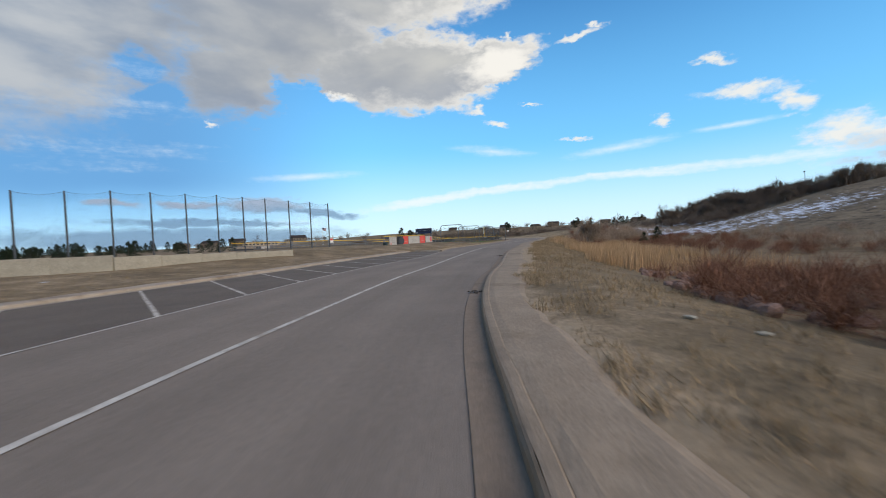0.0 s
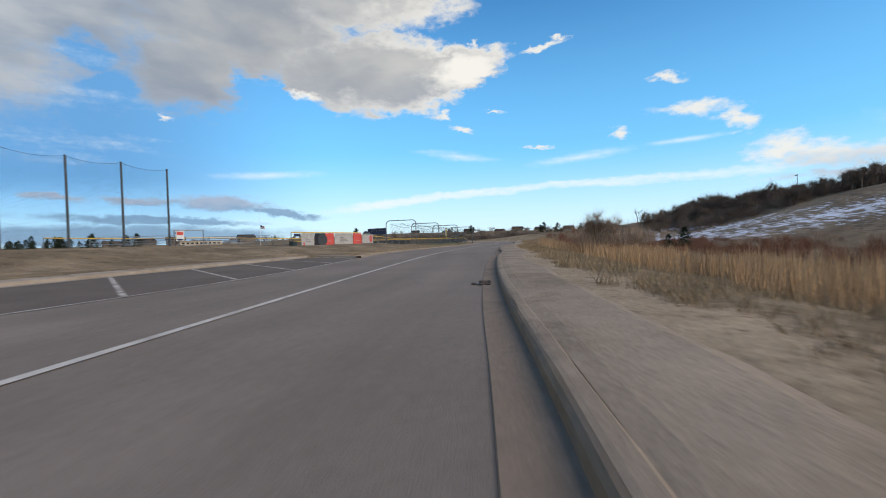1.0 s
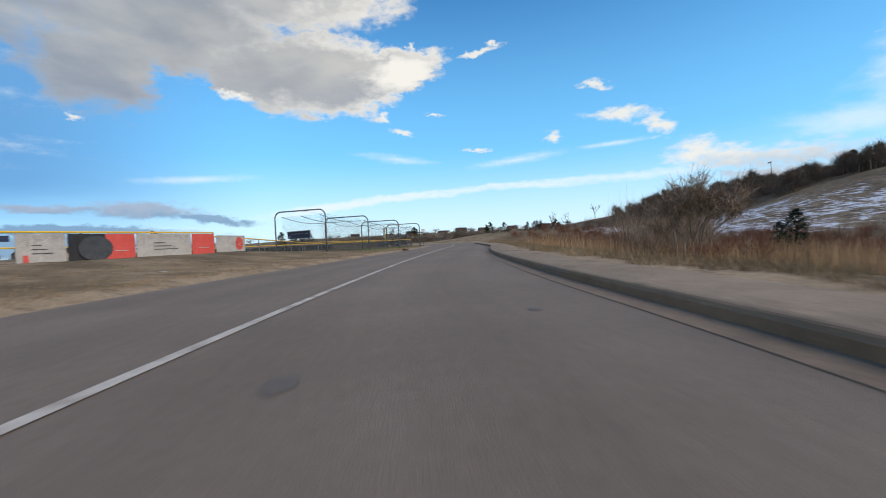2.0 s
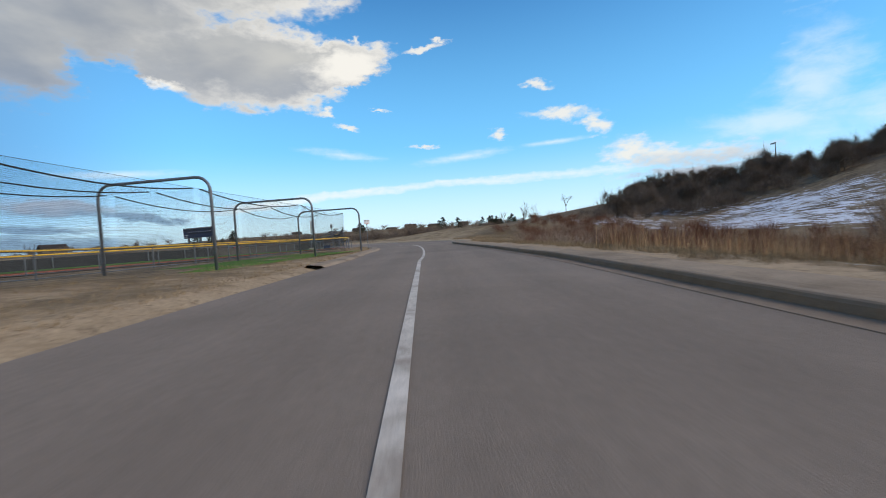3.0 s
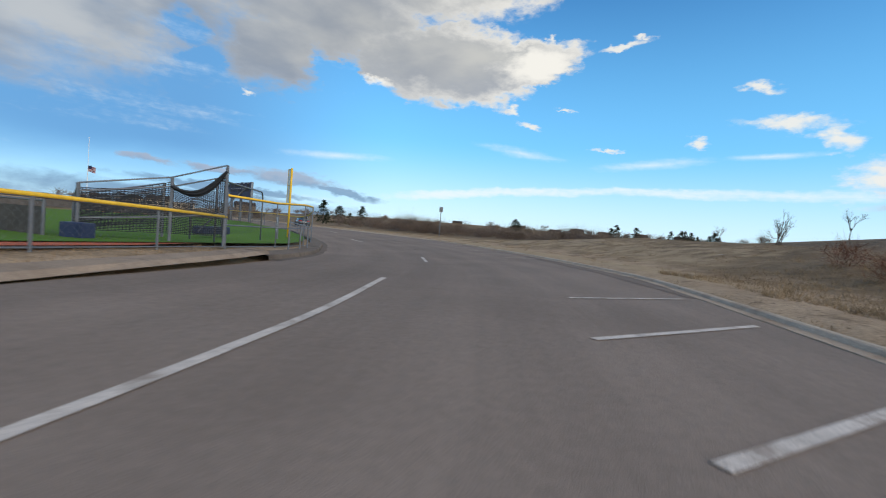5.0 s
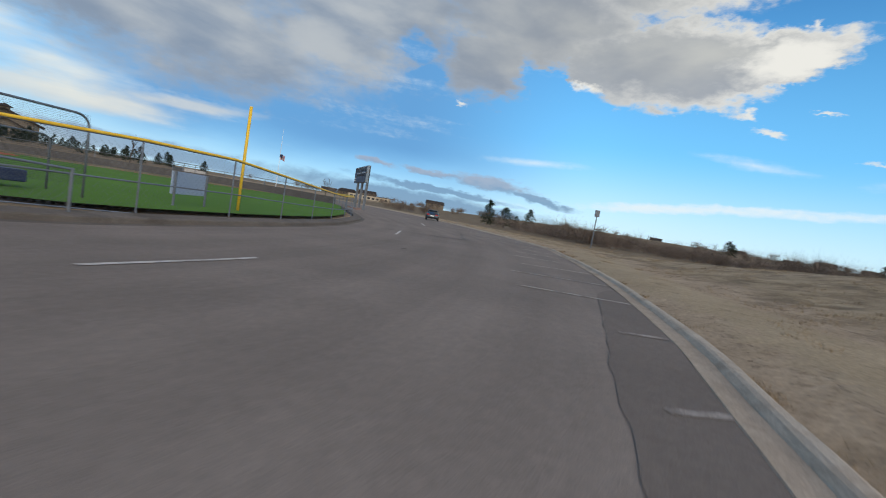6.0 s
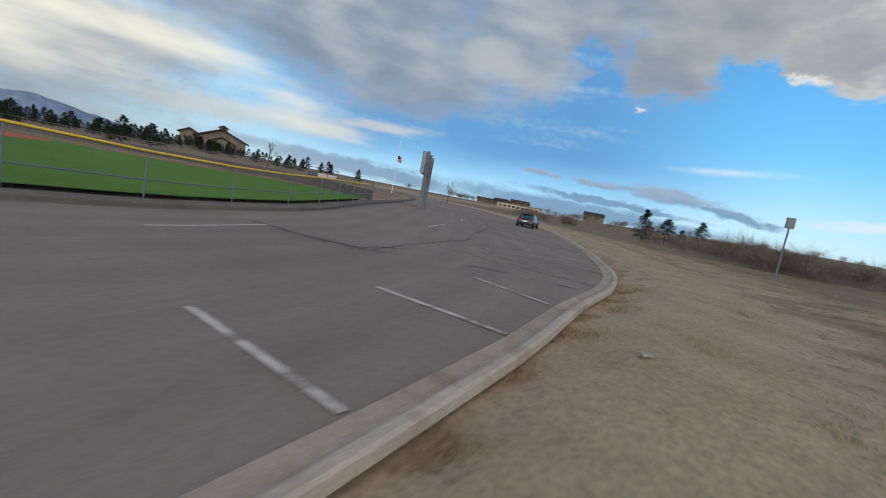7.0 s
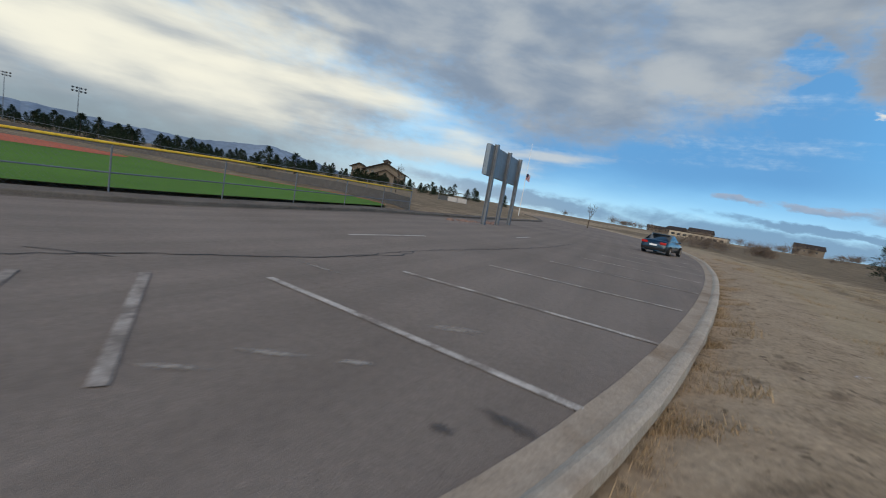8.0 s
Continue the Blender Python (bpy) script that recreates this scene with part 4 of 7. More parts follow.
# old oil drips
M_OIL = mat("oil_stain", (0.11, 0.092, 0.076), (0.16, 0.132, 0.108), 4, 0.7, 0, 0.2, 60)
for x, y, r in ((4.95, 47.5, 0.1), (7.2, 49.1, 0.06), (17.3, 98.4, 0.07)):
    rng = np.random.RandomState(int(y))
    bm = bmesh.new()
    vs = [bm.verts.new((x + r * (0.8 + 0.4 * rng.rand()) * math.cos(a), y + 1.7 * r * (0.8 + 0.4 * rng.rand()) * math.sin(a), 0.006)) for a in np.linspace(0, 2 * math.pi, 18, endpoint=False)]
    bm.faces.new(vs)
    tagged(part("oil_stain", bm, M_OIL), "dark old oil stain on the asphalt", "stain", kind="structure")

drain(0.74, 11.2, -8, 5)
drain(3.93, 29.9, -14, 6)


# ---------------------------------------------------------------- retaining wall, tall net
def wall():
    th = empty("retaining_wall", "long low cast concrete retaining wall with a corner", "wall", kind="structure")
    corner = Vector((-19.1, 25.2))
    for a, b, n, h0, h1 in ((Vector((-36.0, 19.6)), corner, 6, 1.55, 1.3), (corner, Vector((-12.6, 36.4)), 5, 1.22, 0.98)):
        d = (b - a).normalized()
        for i in range(n):
            p, q = a + (b - a) * (i / n), a + (b - a) * ((i + 1) / n)
            hz = h0 + (h1 - h0) * i / n
            bm = bmesh.new()
            box(bm, 0.004, -0.12, float(ground_z(p.x, p.y)) - 0.4, (q - p).length - 0.004, 0.12, hz, 0.02)
            ob = part("panel", bm, M_WALL, th)
            ob.matrix_basis = pose(p.x, p.y, 0, 0, 0, math.degrees(math.atan2(d.y, d.x)))


wall()


def grid_net(name, corners, nu, nv, w, sag=0.0, seed=0):
    """Netting: crossing cords between four corners (a-b bottom, d-c top), as thin flat cords."""
    a, b, c, d = [np.array(p, float) for p in corners]
    verts, faces = [], []

    def at(u, v):
        p = (a * (1 - u) + b * u) * (1 - v) + (d * (1 - u) + c * u) * v
        return p - np.array([0, 0, sag * 4 * u * (1 - u) * v])

    def cord(ps, off):
        k = len(verts)
        for p in ps:
            verts.append(p - off)
            verts.append(p + off)
        for i in range(len(ps) - 1):
            faces.append((k + 2 * i, k + 2 * i + 1, k + 2 * i + 3, k + 2 * i + 2))

    up = np.array([0, 0, w / 2])
    e = (b - a) / (np.linalg.norm(b - a) + 1e-9) * w / 2
    if abs(e[2]) > w * 0.3:
        e = np.array([w / 2, 0, 0])
    for i in range(nu + 1):
        cord([at(i / nu, v) for v in np.linspace(0, 1, 2)], e)
    horiz = abs((d - a)[2]) < 0.3 * np.linalg.norm(d - a)
    for j in range(nv + 1):
        cord([at(u, j / nv) for u in np.linspace(0, 1, 7)], e * 0 + (np.cross(e, [0, 0, 1.0]) if horiz else up))
    return mesh_of(name, verts, faces, M_NET)


def tall_net():
    th = empty("ball_net", "tall dark ball-stop net hung between slim steel poles", "net")
    P = [(-28.1, 28.6), (-26.65, 31.0), (-25.2, 33.4), (-23.75, 35.8), (-22.3, 38.2), (-20.75, 40.5), (-19.5, 43.0), (-18.3, 45.5), (-16.7, 47.9), (-15.0, 50.0), (-13.6, 52.5)]
    tops = [5.9, 6.05, 6.25, 6.3, 6.35, 6.4, 6.4, 6.4, 6.3, 6.25, 6.2]
    for (x, y), z in zip(P, tops):
        bm = bmesh.new()
        tube(bm, [(x, y, float(ground_z(x, y)) - 0.2), (x, y, z)], 0.07, 10, 0.06)
        part("pole", bm, M_DARK, th)
    for (p, q, za, zb) in zip(P, P[1:], tops, tops[1:]):
        ga, gb = float(ground_z(*p)), float(ground_z(*q))
        me = grid_net("netting", [(*p, ga + 0.2), (*q, gb + 0.2), (*q, zb - 0.08), (*p, za - 0.08)], 44, 70, 0.0026, 0.18)
        part("netting", me, M_NET, th)
        bm = bmesh.new()
        tube(bm, [(p[0] + (q[0] - p[0]) * u, p[1] + (q[1] - p[1]) * u, za + (zb - za) * u - 0.06 - 0.2 * 4 * u * (1 - u)) for u in np.linspace(0, 1, 7)], 0.012, 4)
        part("cable", bm, M_DARK, th)


tall_net()


# ---------------------------------------------------------------- batting cages
def hoop_points(w, h, r=0.55):
    pts = [(0, 0, 0), (0, 0, h - r)]
    for k in range(1, 6):
        a = math.pi / 2 * k / 6
        pts.append((-r + r * math.cos(a), 0, h - r + r * math.sin(a)))
    pts += [(-r, 0, h), (-w + r, 0, h)]
    for k in range(1, 6):
        a = math.pi / 2 * k / 6
        pts.append((-w + r - r * math.sin(a), 0, h - r + r * math.cos(a)))
    return pts + [(-w, 0, h - r), (-w, 0, 0)]


def cages():
    th = empty("batting_cage", "batting cage of grey steel hoops with sagging black net", "batting cage")
    r0, step, left = Vector((3.8, 80.3, 0)), Vector((3.6, 6.87, 0)), Vector((-4.07, 2.13, 0))
    hs = (3.66, 3.45, 3.3, 3.1)
    ang = math.degrees(math.atan2(-left.y, -left.x))
    for i in range(4):
        p = r0 + step * i + Vector((0.15, 0.5, 0)) * (i == 2)
        bm = bmesh.new()
        tube(bm, hoop_points(left.length, hs[i]), 0.055, 10)
        ob = part("hoop", bm, M_STEEL, th, smooth=True)
        ob.matrix_basis = pose(p.x, p.y, 0.05, 0, 0, ang)
        for e in (0.0, 1.0):
            bm = bmesh.new()
            tube(bm, [(0, 0, -0.1), (0, 0, 0.06)], 0.2, 12)
            ob = part("footing", bm, M_CONC, th)
            q = p + left * e
            ob.matrix_basis = pose(q.x, q.y, 0.04, 0, 0, 0)
    inset = 0.12
    for i in range(3):
        p, q = r0 + step * (i + 0.02), r0 + step * (i + (0.98 if i < 2 else 0.8))
        za, zb = hs[i] - 0.35, hs[i + 1] - 0.35
        pr_, pl_ = p + left * inset, p + left * (1 - inset)
        qr_, ql_ = q + left * inset, q + left * (1 - inset)
        for a, b in ((pr_, qr_), (pl_, ql_)):
            part("side_net", grid_net("side_net", [(a.x, a.y, 0.12), (b.x, b.y, 0.12), (b.x, b.y, zb), (a.x, a.y, za)], 150, 64, 0.0034, 0.28), M_NET, th)
        part("roof_net", grid_net("roof_net", [(pr_.x, pr_.y, za), (qr_.x, qr_.y, zb), (ql_.x, ql_.y, zb), (pl_.x, pl_.y, za)], 150, 90, 0.0034, 0.25), M_NET, th)
        for a, b in ((pr_, qr_), (pl_, ql_), ((pr_ + pl_) / 2, (qr_ + ql_) / 2)):
            bm = bmesh.new()
            tube(bm, [(a.x + (b.x - a.x) * u, a.y + (b.y - a.y) * u, za + (zb - za) * u - 0.3 * 4 * u * (1 - u)) for u in np.linspace(0, 1, 9)], 0.022, 5)
            part("top_rope", bm, M_NET, th)
    a, b = r0 + step * 2.8 + left * inset, r0 + step * 2.8 + left * (1 - inset)
    part("end_net", grid_net("end_net", [(a.x, a.y, 0.12), (b.x, b.y, 0.12), (b.x, b.y, hs[3] - 0.35), (a.x, a.y, hs[3] - 0.35)], 80, 64, 0.0034), M_NET, th)
    bm = bmesh.new()
    tube(bm, [(p.x, p.y, z) for p, z in ((r0 + left * 0.5, hs[0] + 0.05), (r0 + step * 1.5 + left * 0.5, 3.42), (r0 + step * 3 + left * 0.5, hs[3] + 0.05))], 0.008, 4)
    part("ridge_cable", bm, M_DARK, th)
    # artificial grass strip in front
    ys = np.linspace(0, 1, 24)
    a0, a1 = r0 + step * -0.3, r0 + step * 2.85
    rng = np.random.RandomState(4)
    inner = [(a0 + (a1 - a0) * u - left * 0.02) for u in ys]
    lft = [(p.x + left.x * 1.05, p.y + left.y * 1.05) for p in inner]
    rgt = [(p.x - left.x * (0.01 + 0.05 * rng.rand()), p.y - left.y * 0.02) for p in inner]
    tagged(new("turf_mat", slab("turf_mat", lft, rgt, 0.165, M_TURF)), "strip of green artificial turf under the batting cage", "turf", kind="structure")


cages()


# ---------------------------------------------------------------- fences
def chain_fence(name, label, pts, height, post_every=2.6, cap=None, mesh=True, mid=None, zoff=0.0, post_r=0.035, screen=None, group="fences", z_fix=None, tops=None):
    """A chain-link fence: posts, top rail, wire mesh, perhaps a yellow plastic cap and a windscreen."""
    th = empty(name, label, "fence", group=group)
    line = smooth_line([(*p, 0) for p in pts], post_every)
    gz = [z_fix if z_fix is not None else float(ground_z(p[0], p[1])) + zoff for p in line]
    post = None
    s = np.concatenate([[0], np.cumsum(np.linalg.norm(np.diff(line[:, :2], axis=0), axis=1))])
    hk = np.ones(len(line)) if tops is None else (np.interp(s, tops[0], tops[1]) - np.array(gz)) / height
    for p, z, k in zip(line, gz, hk):
        if post is None:
            bm = bmesh.new()
            tube(bm, [(0, 0, -0.1), (0, 0, height), (0, 0, height + 0.03)], post_r, 8)
            post = part("post", bm, M_STEEL, th)
            post.location = (p[0], p[1], z)
        else:
            o = new("post", post.data)
            o.parent = th
            o.location = (p[0], p[1], z)
            o.scale = (1, 1, k)
    for hh, nm, rr, mt in ((height, "top_rail", 0.026, M_STEEL), (mid, "mid_rail", 0.022, M_STEEL), (0.08, "bottom_rail", 0.018, M_STEEL)):
        if hh is None:
            continue
        bm = bmesh.new()
        tube(bm, [(p[0], p[1], z + hh * k) for p, z, k in zip(line, gz, hk)], rr, 6)
        part(nm, bm, mt, th)
    if cap:
        bm = bmesh.new()
        tube(bm, [(p[0], p[1], z + (height + 0.03) * k) for p, z, k in zip(line, gz, hk)], cap, 8)
        part("rail_cap", bm, M_YELLOW, th, "bright yellow plastic fence cap", smooth=True)
    if mesh:
        verts, faces = [], []
        full = height
        for (p, q, za, zb, kk) in zip(line, line[1:], gz, gz[1:], hk):
            height = full * kk
            L = np.linalg.norm(q - p)
            n = int(L / 0.16)
            for sgn in (0, 1):
                for k in range(-int(height / 0.16), n):
                    u0, u1 = k * 0.16, k * 0.16 + height
                    a0, a1 = max(0, u0), min(L, u1)
                    if a1 <= a0:
                        continue
                    h0, h1 = (a0 - u0), (a1 - u0)
                    if sgn:
                        h0, h1 = height - h0, height - h1
                    A = p + (q - p) * (a0 / L)
                    B = p + (q - p) * (a1 / L)
                    i = len(verts)
                    verts += [(A[0], A[1], za + h0 - 0.0022), (A[0], A[1], za + h0 + 0.0022), (B[0], B[1], zb + h1 + 0.0022), (B[0], B[1], zb + h1 - 0.0022)]
                    faces.append((i, i + 1, i + 2, i + 3))
        part("wire_mesh", mesh_of("wire_mesh", verts, faces, M_WIRE), M_WIRE, th)
    if screen:
        verts, faces = [], []
        nn = normals(line[:, :2])
        for p, z, n in zip(line, gz, nn):
            for o in (0.03, 0.045):
                verts += [(p[0] - n[0] * o, p[1] - n[1] * o, z + 0.06), (p[0] - n[0] * o, p[1] - n[1] * o, z + screen[0])]
        k = len(line)
        for i in range(k - 1):
            a = i * 4
            faces += [(a, a + 4, a + 5, a + 1), (a + 2, a + 3, a + 7, a + 6), (a + 1, a + 5, a + 7, a + 3), (a, a + 2, a + 6, a + 4)]
        part("windscreen", mesh_of("windscreen", verts, faces, screen[1]), screen[1], th)
    return th


M_SCREEN = mat("grey_windscreen", (0.085, 0.078, 0.072), (0.12, 0.11, 0.1), 2, 0.85, 0, 0.2)
# yellow-capped fence on the near side of the diamond, running up to the dugout corner
chain_fence("field_fence", "chain-link field fence with a yellow cap", [(-14, 87), (-4, 95.6), (5, 102.8), (11.2, 107.3), (13.6, 109.6), (14.8, 111.6), (15.5, 114.6), (15.72, 118.6), (15.75, 122.0)], 0.98, 2.7, cap=0.045, zoff=0.0, post_r=0.03)
chain_fence("kerb_fence", "short grey chain-link fence at the corner", [(16.9, 124.2), (16.8, 125.6), (16.6, 127.0)], 1.15, 0.8)
# along the road in the outfield
chain_fence("outfield_fence", "tall chain-link outfield fence with a yellow cap", [(15.75, 122.0), (15.9, 126.0), (15.6, 129.8), (13.75, 135.7), (11.0, 141.7), (7.6, 147.6), (3.9, 151.5), (-2.4, 157.6), (-4.2, 159.2)], 1.85, 3.1, cap=0.04, mid=0.85, post_r=0.024, tops=((0, 4, 9, 13, 17, 21, 25, 30, 43), (1.56, 1.55, 1.78, 1.56, 1.36, 1.2, 1.17, 1.32, 1.37)))
chain_fence("far_fence", "far chain-link fence hung with a grey windscreen", [(-4.2, 159.2), (-14, 158), (-30, 150), (-45, 138), (-52, 122), (-50, 104), (-40, 92)], 1.5, 4.5, mesh=False, screen=(0.85, M_SCREEN))
# low fence with a windscreen behind the bullpen strip
M_SCREEN_DARK = mat("black_windscreen", (0.028, 0.03, 0.032), (0.045, 0.047, 0.05), 2, 0.85, 0, 0.2)
chain_fence("bullpen_fence", "low inner fence hung with a grey windscreen", [(3.2, 115.8), (5.5, 118.5), (8.0, 119.6), (10.8, 119.8), (12.9, 118.9)], 0.98, 2.2, mesh=False, screen=(0.82, M_SCREEN))
chain_fence("bullpen_fence", "low inner fence hung with a black windscreen", [(-12, 99.5), (-4, 107.8), (3.2, 115.8)], 0.98, 2.6, mesh=False, screen=(0.85, M_SCREEN_DARK))


# ---------------------------------------------------------------- ball field
def sheet(name, outline, z, material, label, category):
    bm = bmesh.new()
    bm.faces.new([bm.verts.new((x, y, z + float(road_z(x_at(ROAD_L, y), y)))) for x, y in outline])
    bmesh.ops.triangulate(bm, faces=bm.faces[:])
    for _ in range(5):
        long = [e for e in bm.edges if e.calc_length() > 2.5]
        if long:
            bmesh.ops.subdivide_edges(bm, edges=long, cuts=1)
            bmesh.ops.triangulate(bm, faces=bm.faces[:])
    for v in bm.verts:
        v.co.z = z + float(road_z(x_at(ROAD_L, v.co.y), v.co.y))
    ob = part(name, bm, material)
    return tagged(ob, label, category, kind="structure")


FIELD = smooth_line([(-14, 90.5), (-5, 99.8), (3.8, 105.6), (9.5, 107.8), (12.4, 110.2), (13.5, 111.8), (14.4, 114.2), (14.9, 118.6), (15.1, 122), (15.5, 126), (15.28, 129.7), (13.4, 135.6), (10.7, 141.5), (7.3, 147.3), (3.6, 151.2), (-2.9, 157.4),
                     (-10, 155.5), (-18, 148), (-26, 140), (-30, 128), (-30, 112), (-28, 98), (-22, 88)], 2.0)
OUTER = smooth_line([(-14, 87.2), (-4, 95.8), (5, 103.0), (11.0, 107.5), (13.4, 109.8), (14.6, 111.8), (15.3, 114.8), (15.5, 118.6), (15.0, 122), (15.3, 126), (15.1, 129.8), (13.2, 135.6), (10.5, 141.5), (7.1, 147.3), (3.4, 151.2), (-3.1, 157.4),
                     (-10.4, 156.4), (-18.8, 148.8), (-26.8, 140.6), (-31, 128), (-31, 111.5), (-29, 97), (-22.5, 86.5)], 2.0)
sheet("warning_track", [tuple(p) for p in OUTER], 0.25, M_CLAY, "red crushed-clay warning track inside the fence", "track")
sheet("playing_field", [tuple(p) for p in FIELD], 0.275, M_TURF, "bright green artificial turf of the ball field", "field")
sheet("infield", [tuple(p) for p in smooth_line([(-19.5, 138.6), (-23.5, 138.8), (-28, 134.5), (-29, 127), (-22, 122.5), (-13, 126), (-14, 133.5), (-19.5, 138.6)], 1.5)[:-1]], 0.295, M_CLAY, "red clay infield on the green turf", "infield")


def dugout():
    """Fenced dugout corner: tall posts, sloping bars, dark net draped from the tall corner post."""
    th = empty("dugout", "steel dugout frame draped with a dark net", "dugout")
    T = Vector((15.75, 121.9, 0.0))
    posts = [(T, 2.5), (Vector((14.5, 121.2, 0)), 1.95), (Vector((13.2, 119.5, 0)), 1.5), (Vector((12.2, 120.5, 0)), 1.2), (Vector((12.6, 123.6, 0)), 1.9)]
    for p, h in posts:
        bm = bmesh.new()
        tube(bm, [(p.x, p.y, 0.0), (p.x, p.y, h)], 0.045, 8)
        part("post", bm, M_STEEL, th)
    for (p, h), (q, k) in zip(posts, posts[1:]):
        for f in (1.0, 0.86, 0.4):
            bm = bmesh.new()
            tube(bm, [(p.x, p.y, h * f), (q.x, q.y, k * f)], 0.022, 6)
            part("rail", bm, M_STEEL, th)
    for (p, h), (q, k), sag in zip(posts, posts[1:], (0.5, 0.1, 0, 0)):
        me = grid_net("netting", [(p.x, p.y, 0.3), (q.x, q.y, 0.3), (q.x, q.y, k * 0.92), (p.x, p.y, h * 0.93)], 26, 26, 0.02, sag)
        part("netting", me, M_NET, th)
    bm = bmesh.new()
    us = np.linspace(0, 1, 15)
    for off, rr in ((0.0, 0.055), (0.07, 0.04), (-0.06, 0.035)):
        tube(bm, [(T.x - 1.25 * u, T.y - 0.7 * u + off, 2.3 - 0.62 * u - (0.42 + off) * math.sin(math.pi * u)) for u in us], rr, 7)
    part("rolled_net", bm, M_NET, th, "thick dark folds of gathered netting")
    bm = bmesh.new()
    box(bm, 13.3, 118.9, 0.1, 13.9, 119.3, 0.5, 0.03)
    part("equipment_box", bm, M_NAVY, th, "dark teal storage box")


dugout()


def net_frame():
    """Rounded pipe frames hung with ball-stop net, standing just inside the fence."""
    th = empty("net_frame", "blue-grey pipe frame hung with fine ball-stop net", "net frame")
    ends = ((Vector((13.9, 128.4, 0)), Vector((15.0, 122.7, 0)), 2.12, 0.34), (Vector((12.1, 128.3, 0)), Vector((13.6, 123.6, 0)), 1.45, 0.25))
    for a, b, top, rad in ends:
        d = (b - a).normalized()
        pts = [a + Vector((0, 0, -0.2)), a + Vector((0, 0, top - rad))]
        for k in range(1, 6):
            t = math.pi / 2 * k / 6
            pts.append(a + d * rad * (1 - math.cos(t)) + Vector((0, 0, top - rad + rad * math.sin(t))))
        pts += [a + d * rad + Vector((0, 0, top)), b - d * rad + Vector((0, 0, top))]
        for k in range(1, 6):
            t = math.pi / 2 * k / 6
            pts.append(b - d * rad * (1 - math.sin(t)) + Vector((0, 0, top - rad + rad * math.cos(t))))
        pts += [b + Vector((0, 0, top - rad)), b + Vector((0, 0, -0.2))]
        bm = bmesh.new()
        tube(bm, pts, 0.03, 8)
        part("pipe_frame", bm, M_STEEL, th, smooth=True)
    a, b, top, _ = ends[0]
    q = a + (b - a) * 0.45
    bm = bmesh.new()
    tube(bm, [(q.x, q.y, top), (q.x - 1.5, q.y - 0.6, 0.25)], 0.028, 6)
    part("brace", bm, M_STEEL, th)
    part("netting", grid_net("netting", [(a.x, a.y, 0.3), (b.x, b.y, 0.3), (b.x, b.y, top), (a.x, a.y, top)], 90, 44, 0.004), M_NET, th)
    bm = bmesh.new()
    box(bm, 12.4, 125.6, 0.1, 12.9, 127.6, 0.42, 0.04)
    part("screen_base", bm, M_NAVY, th, "low dark teal padded base")


net_frame()


def foul_pole():
    th = empty("foul_pole", "tall yellow foul pole with a white mesh wing", "foul pole", (12.95, 133.95, float(ground_z(12.95, 133.95))), 138)
    bm = bmesh.new()
    tube(bm, [(0, 0, -0.1), (0, 0, 4.2)], 0.058, 12)
    part("pole", bm, M_YELLOW, th, smooth=True)
    bm = bmesh.new()
    for z in (2.15, 3.2, 4.15):
        tube(bm, [(0, 0, z), (0.42, 0, z)], 0.02, 6)
    tube(bm, [(0.42, 0, 2.15), (0.42, 0, 4.15)], 0.02, 6)
    part("wing_frame", bm, M_YELLOW, th)
    bm = bmesh.new()
    box(bm, 0.07, -0.006, 2.18, 0.4, 0.006, 4.13)
    part("wing_mesh", bm, M_WHITE, th, "pale mesh panel")


foul_pole()


def scoreboard():
    N, F = Vector((-3.87, 163.73, 0)), Vector((-10.18, 169.57, 0))
    L = (F - N).length
    rz = math.degrees(math.atan2((N - F).y, (N - F).x))
    th = empty("scoreboard", "navy scoreboard with white digit panels on three steel posts", "scoreboard", (F.x, F.y, 0.1), rz)
    for x in (0.9, L / 2, L - 0.9):
        bm = bmesh.new()
        for yy in (0.1, 0.32):
            box(bm, x - 0.16, yy - 0.02, -0.2, x + 0.16, yy + 0.02, 5.25)
        box(bm, x - 0.025, 0.1, -0.2, x + 0.025, 0.32, 5.25)
        part("post", bm, M_STEEL, th, "galvanised steel beam post")
    bm = bmesh.new()
    box(bm, 0, -0.22, 3.15, L, 0.08, 5.15, 0.03)
    part("cabinet", bm, M_SILVER, th, "silver metal cabinet back")
    bm = bmesh.new()
    box(bm, 0.05, -0.25, 3.2, L - 0.05, -0.222, 5.1)
    face = part("face", bm, M_NAVY, th, "dark navy front panel")
    for i in range(6):
        bm = bmesh.new()
        box(bm, 0.35 + i * 1.38, -0.27, 4.55, 1.15 + i * 1.38, -0.252, 4.95)
        part("digit_panel", bm, M_BLACK, face)
        bm = bmesh.new()
        box(bm, 0.45 + i * 1.38, -0.268, 5.0, 1.0 + i * 1.38, -0.252, 5.06)
        part("caption_bar", bm, M_WHITE, face)
    for i in range(10):
        bm = bmesh.new()
        box(bm, 1.6 + i * 0.66, -0.27, 3.95, 2.05 + i * 0.66, -0.252, 4.25)
        part("inning_panel", bm, M_BLACK, face)
        bm = bmesh.new()
        box(bm, 1.65 + i * 0.66, -0.268, 4.32, 1.95 + i * 0.66, -0.252, 4.38)
        part("caption_bar", bm, M_WHITE, face)
    for z in (3.75, 3.45):
        bm = bmesh.new()
        box(bm, 0.3, -0.268, z - 0.05, 1.3, -0.252, z + 0.05)
        part("caption_bar", bm, M_WHITE, face)
    for x in (L * 0.33, L * 0.66):
        bm = bmesh.new()
        box(bm, x - 0.01, 0.082, 3.17, x + 0.01, 0.09, 5.13)
        part("seam", bm, M_STEEL, th)


scoreboard()


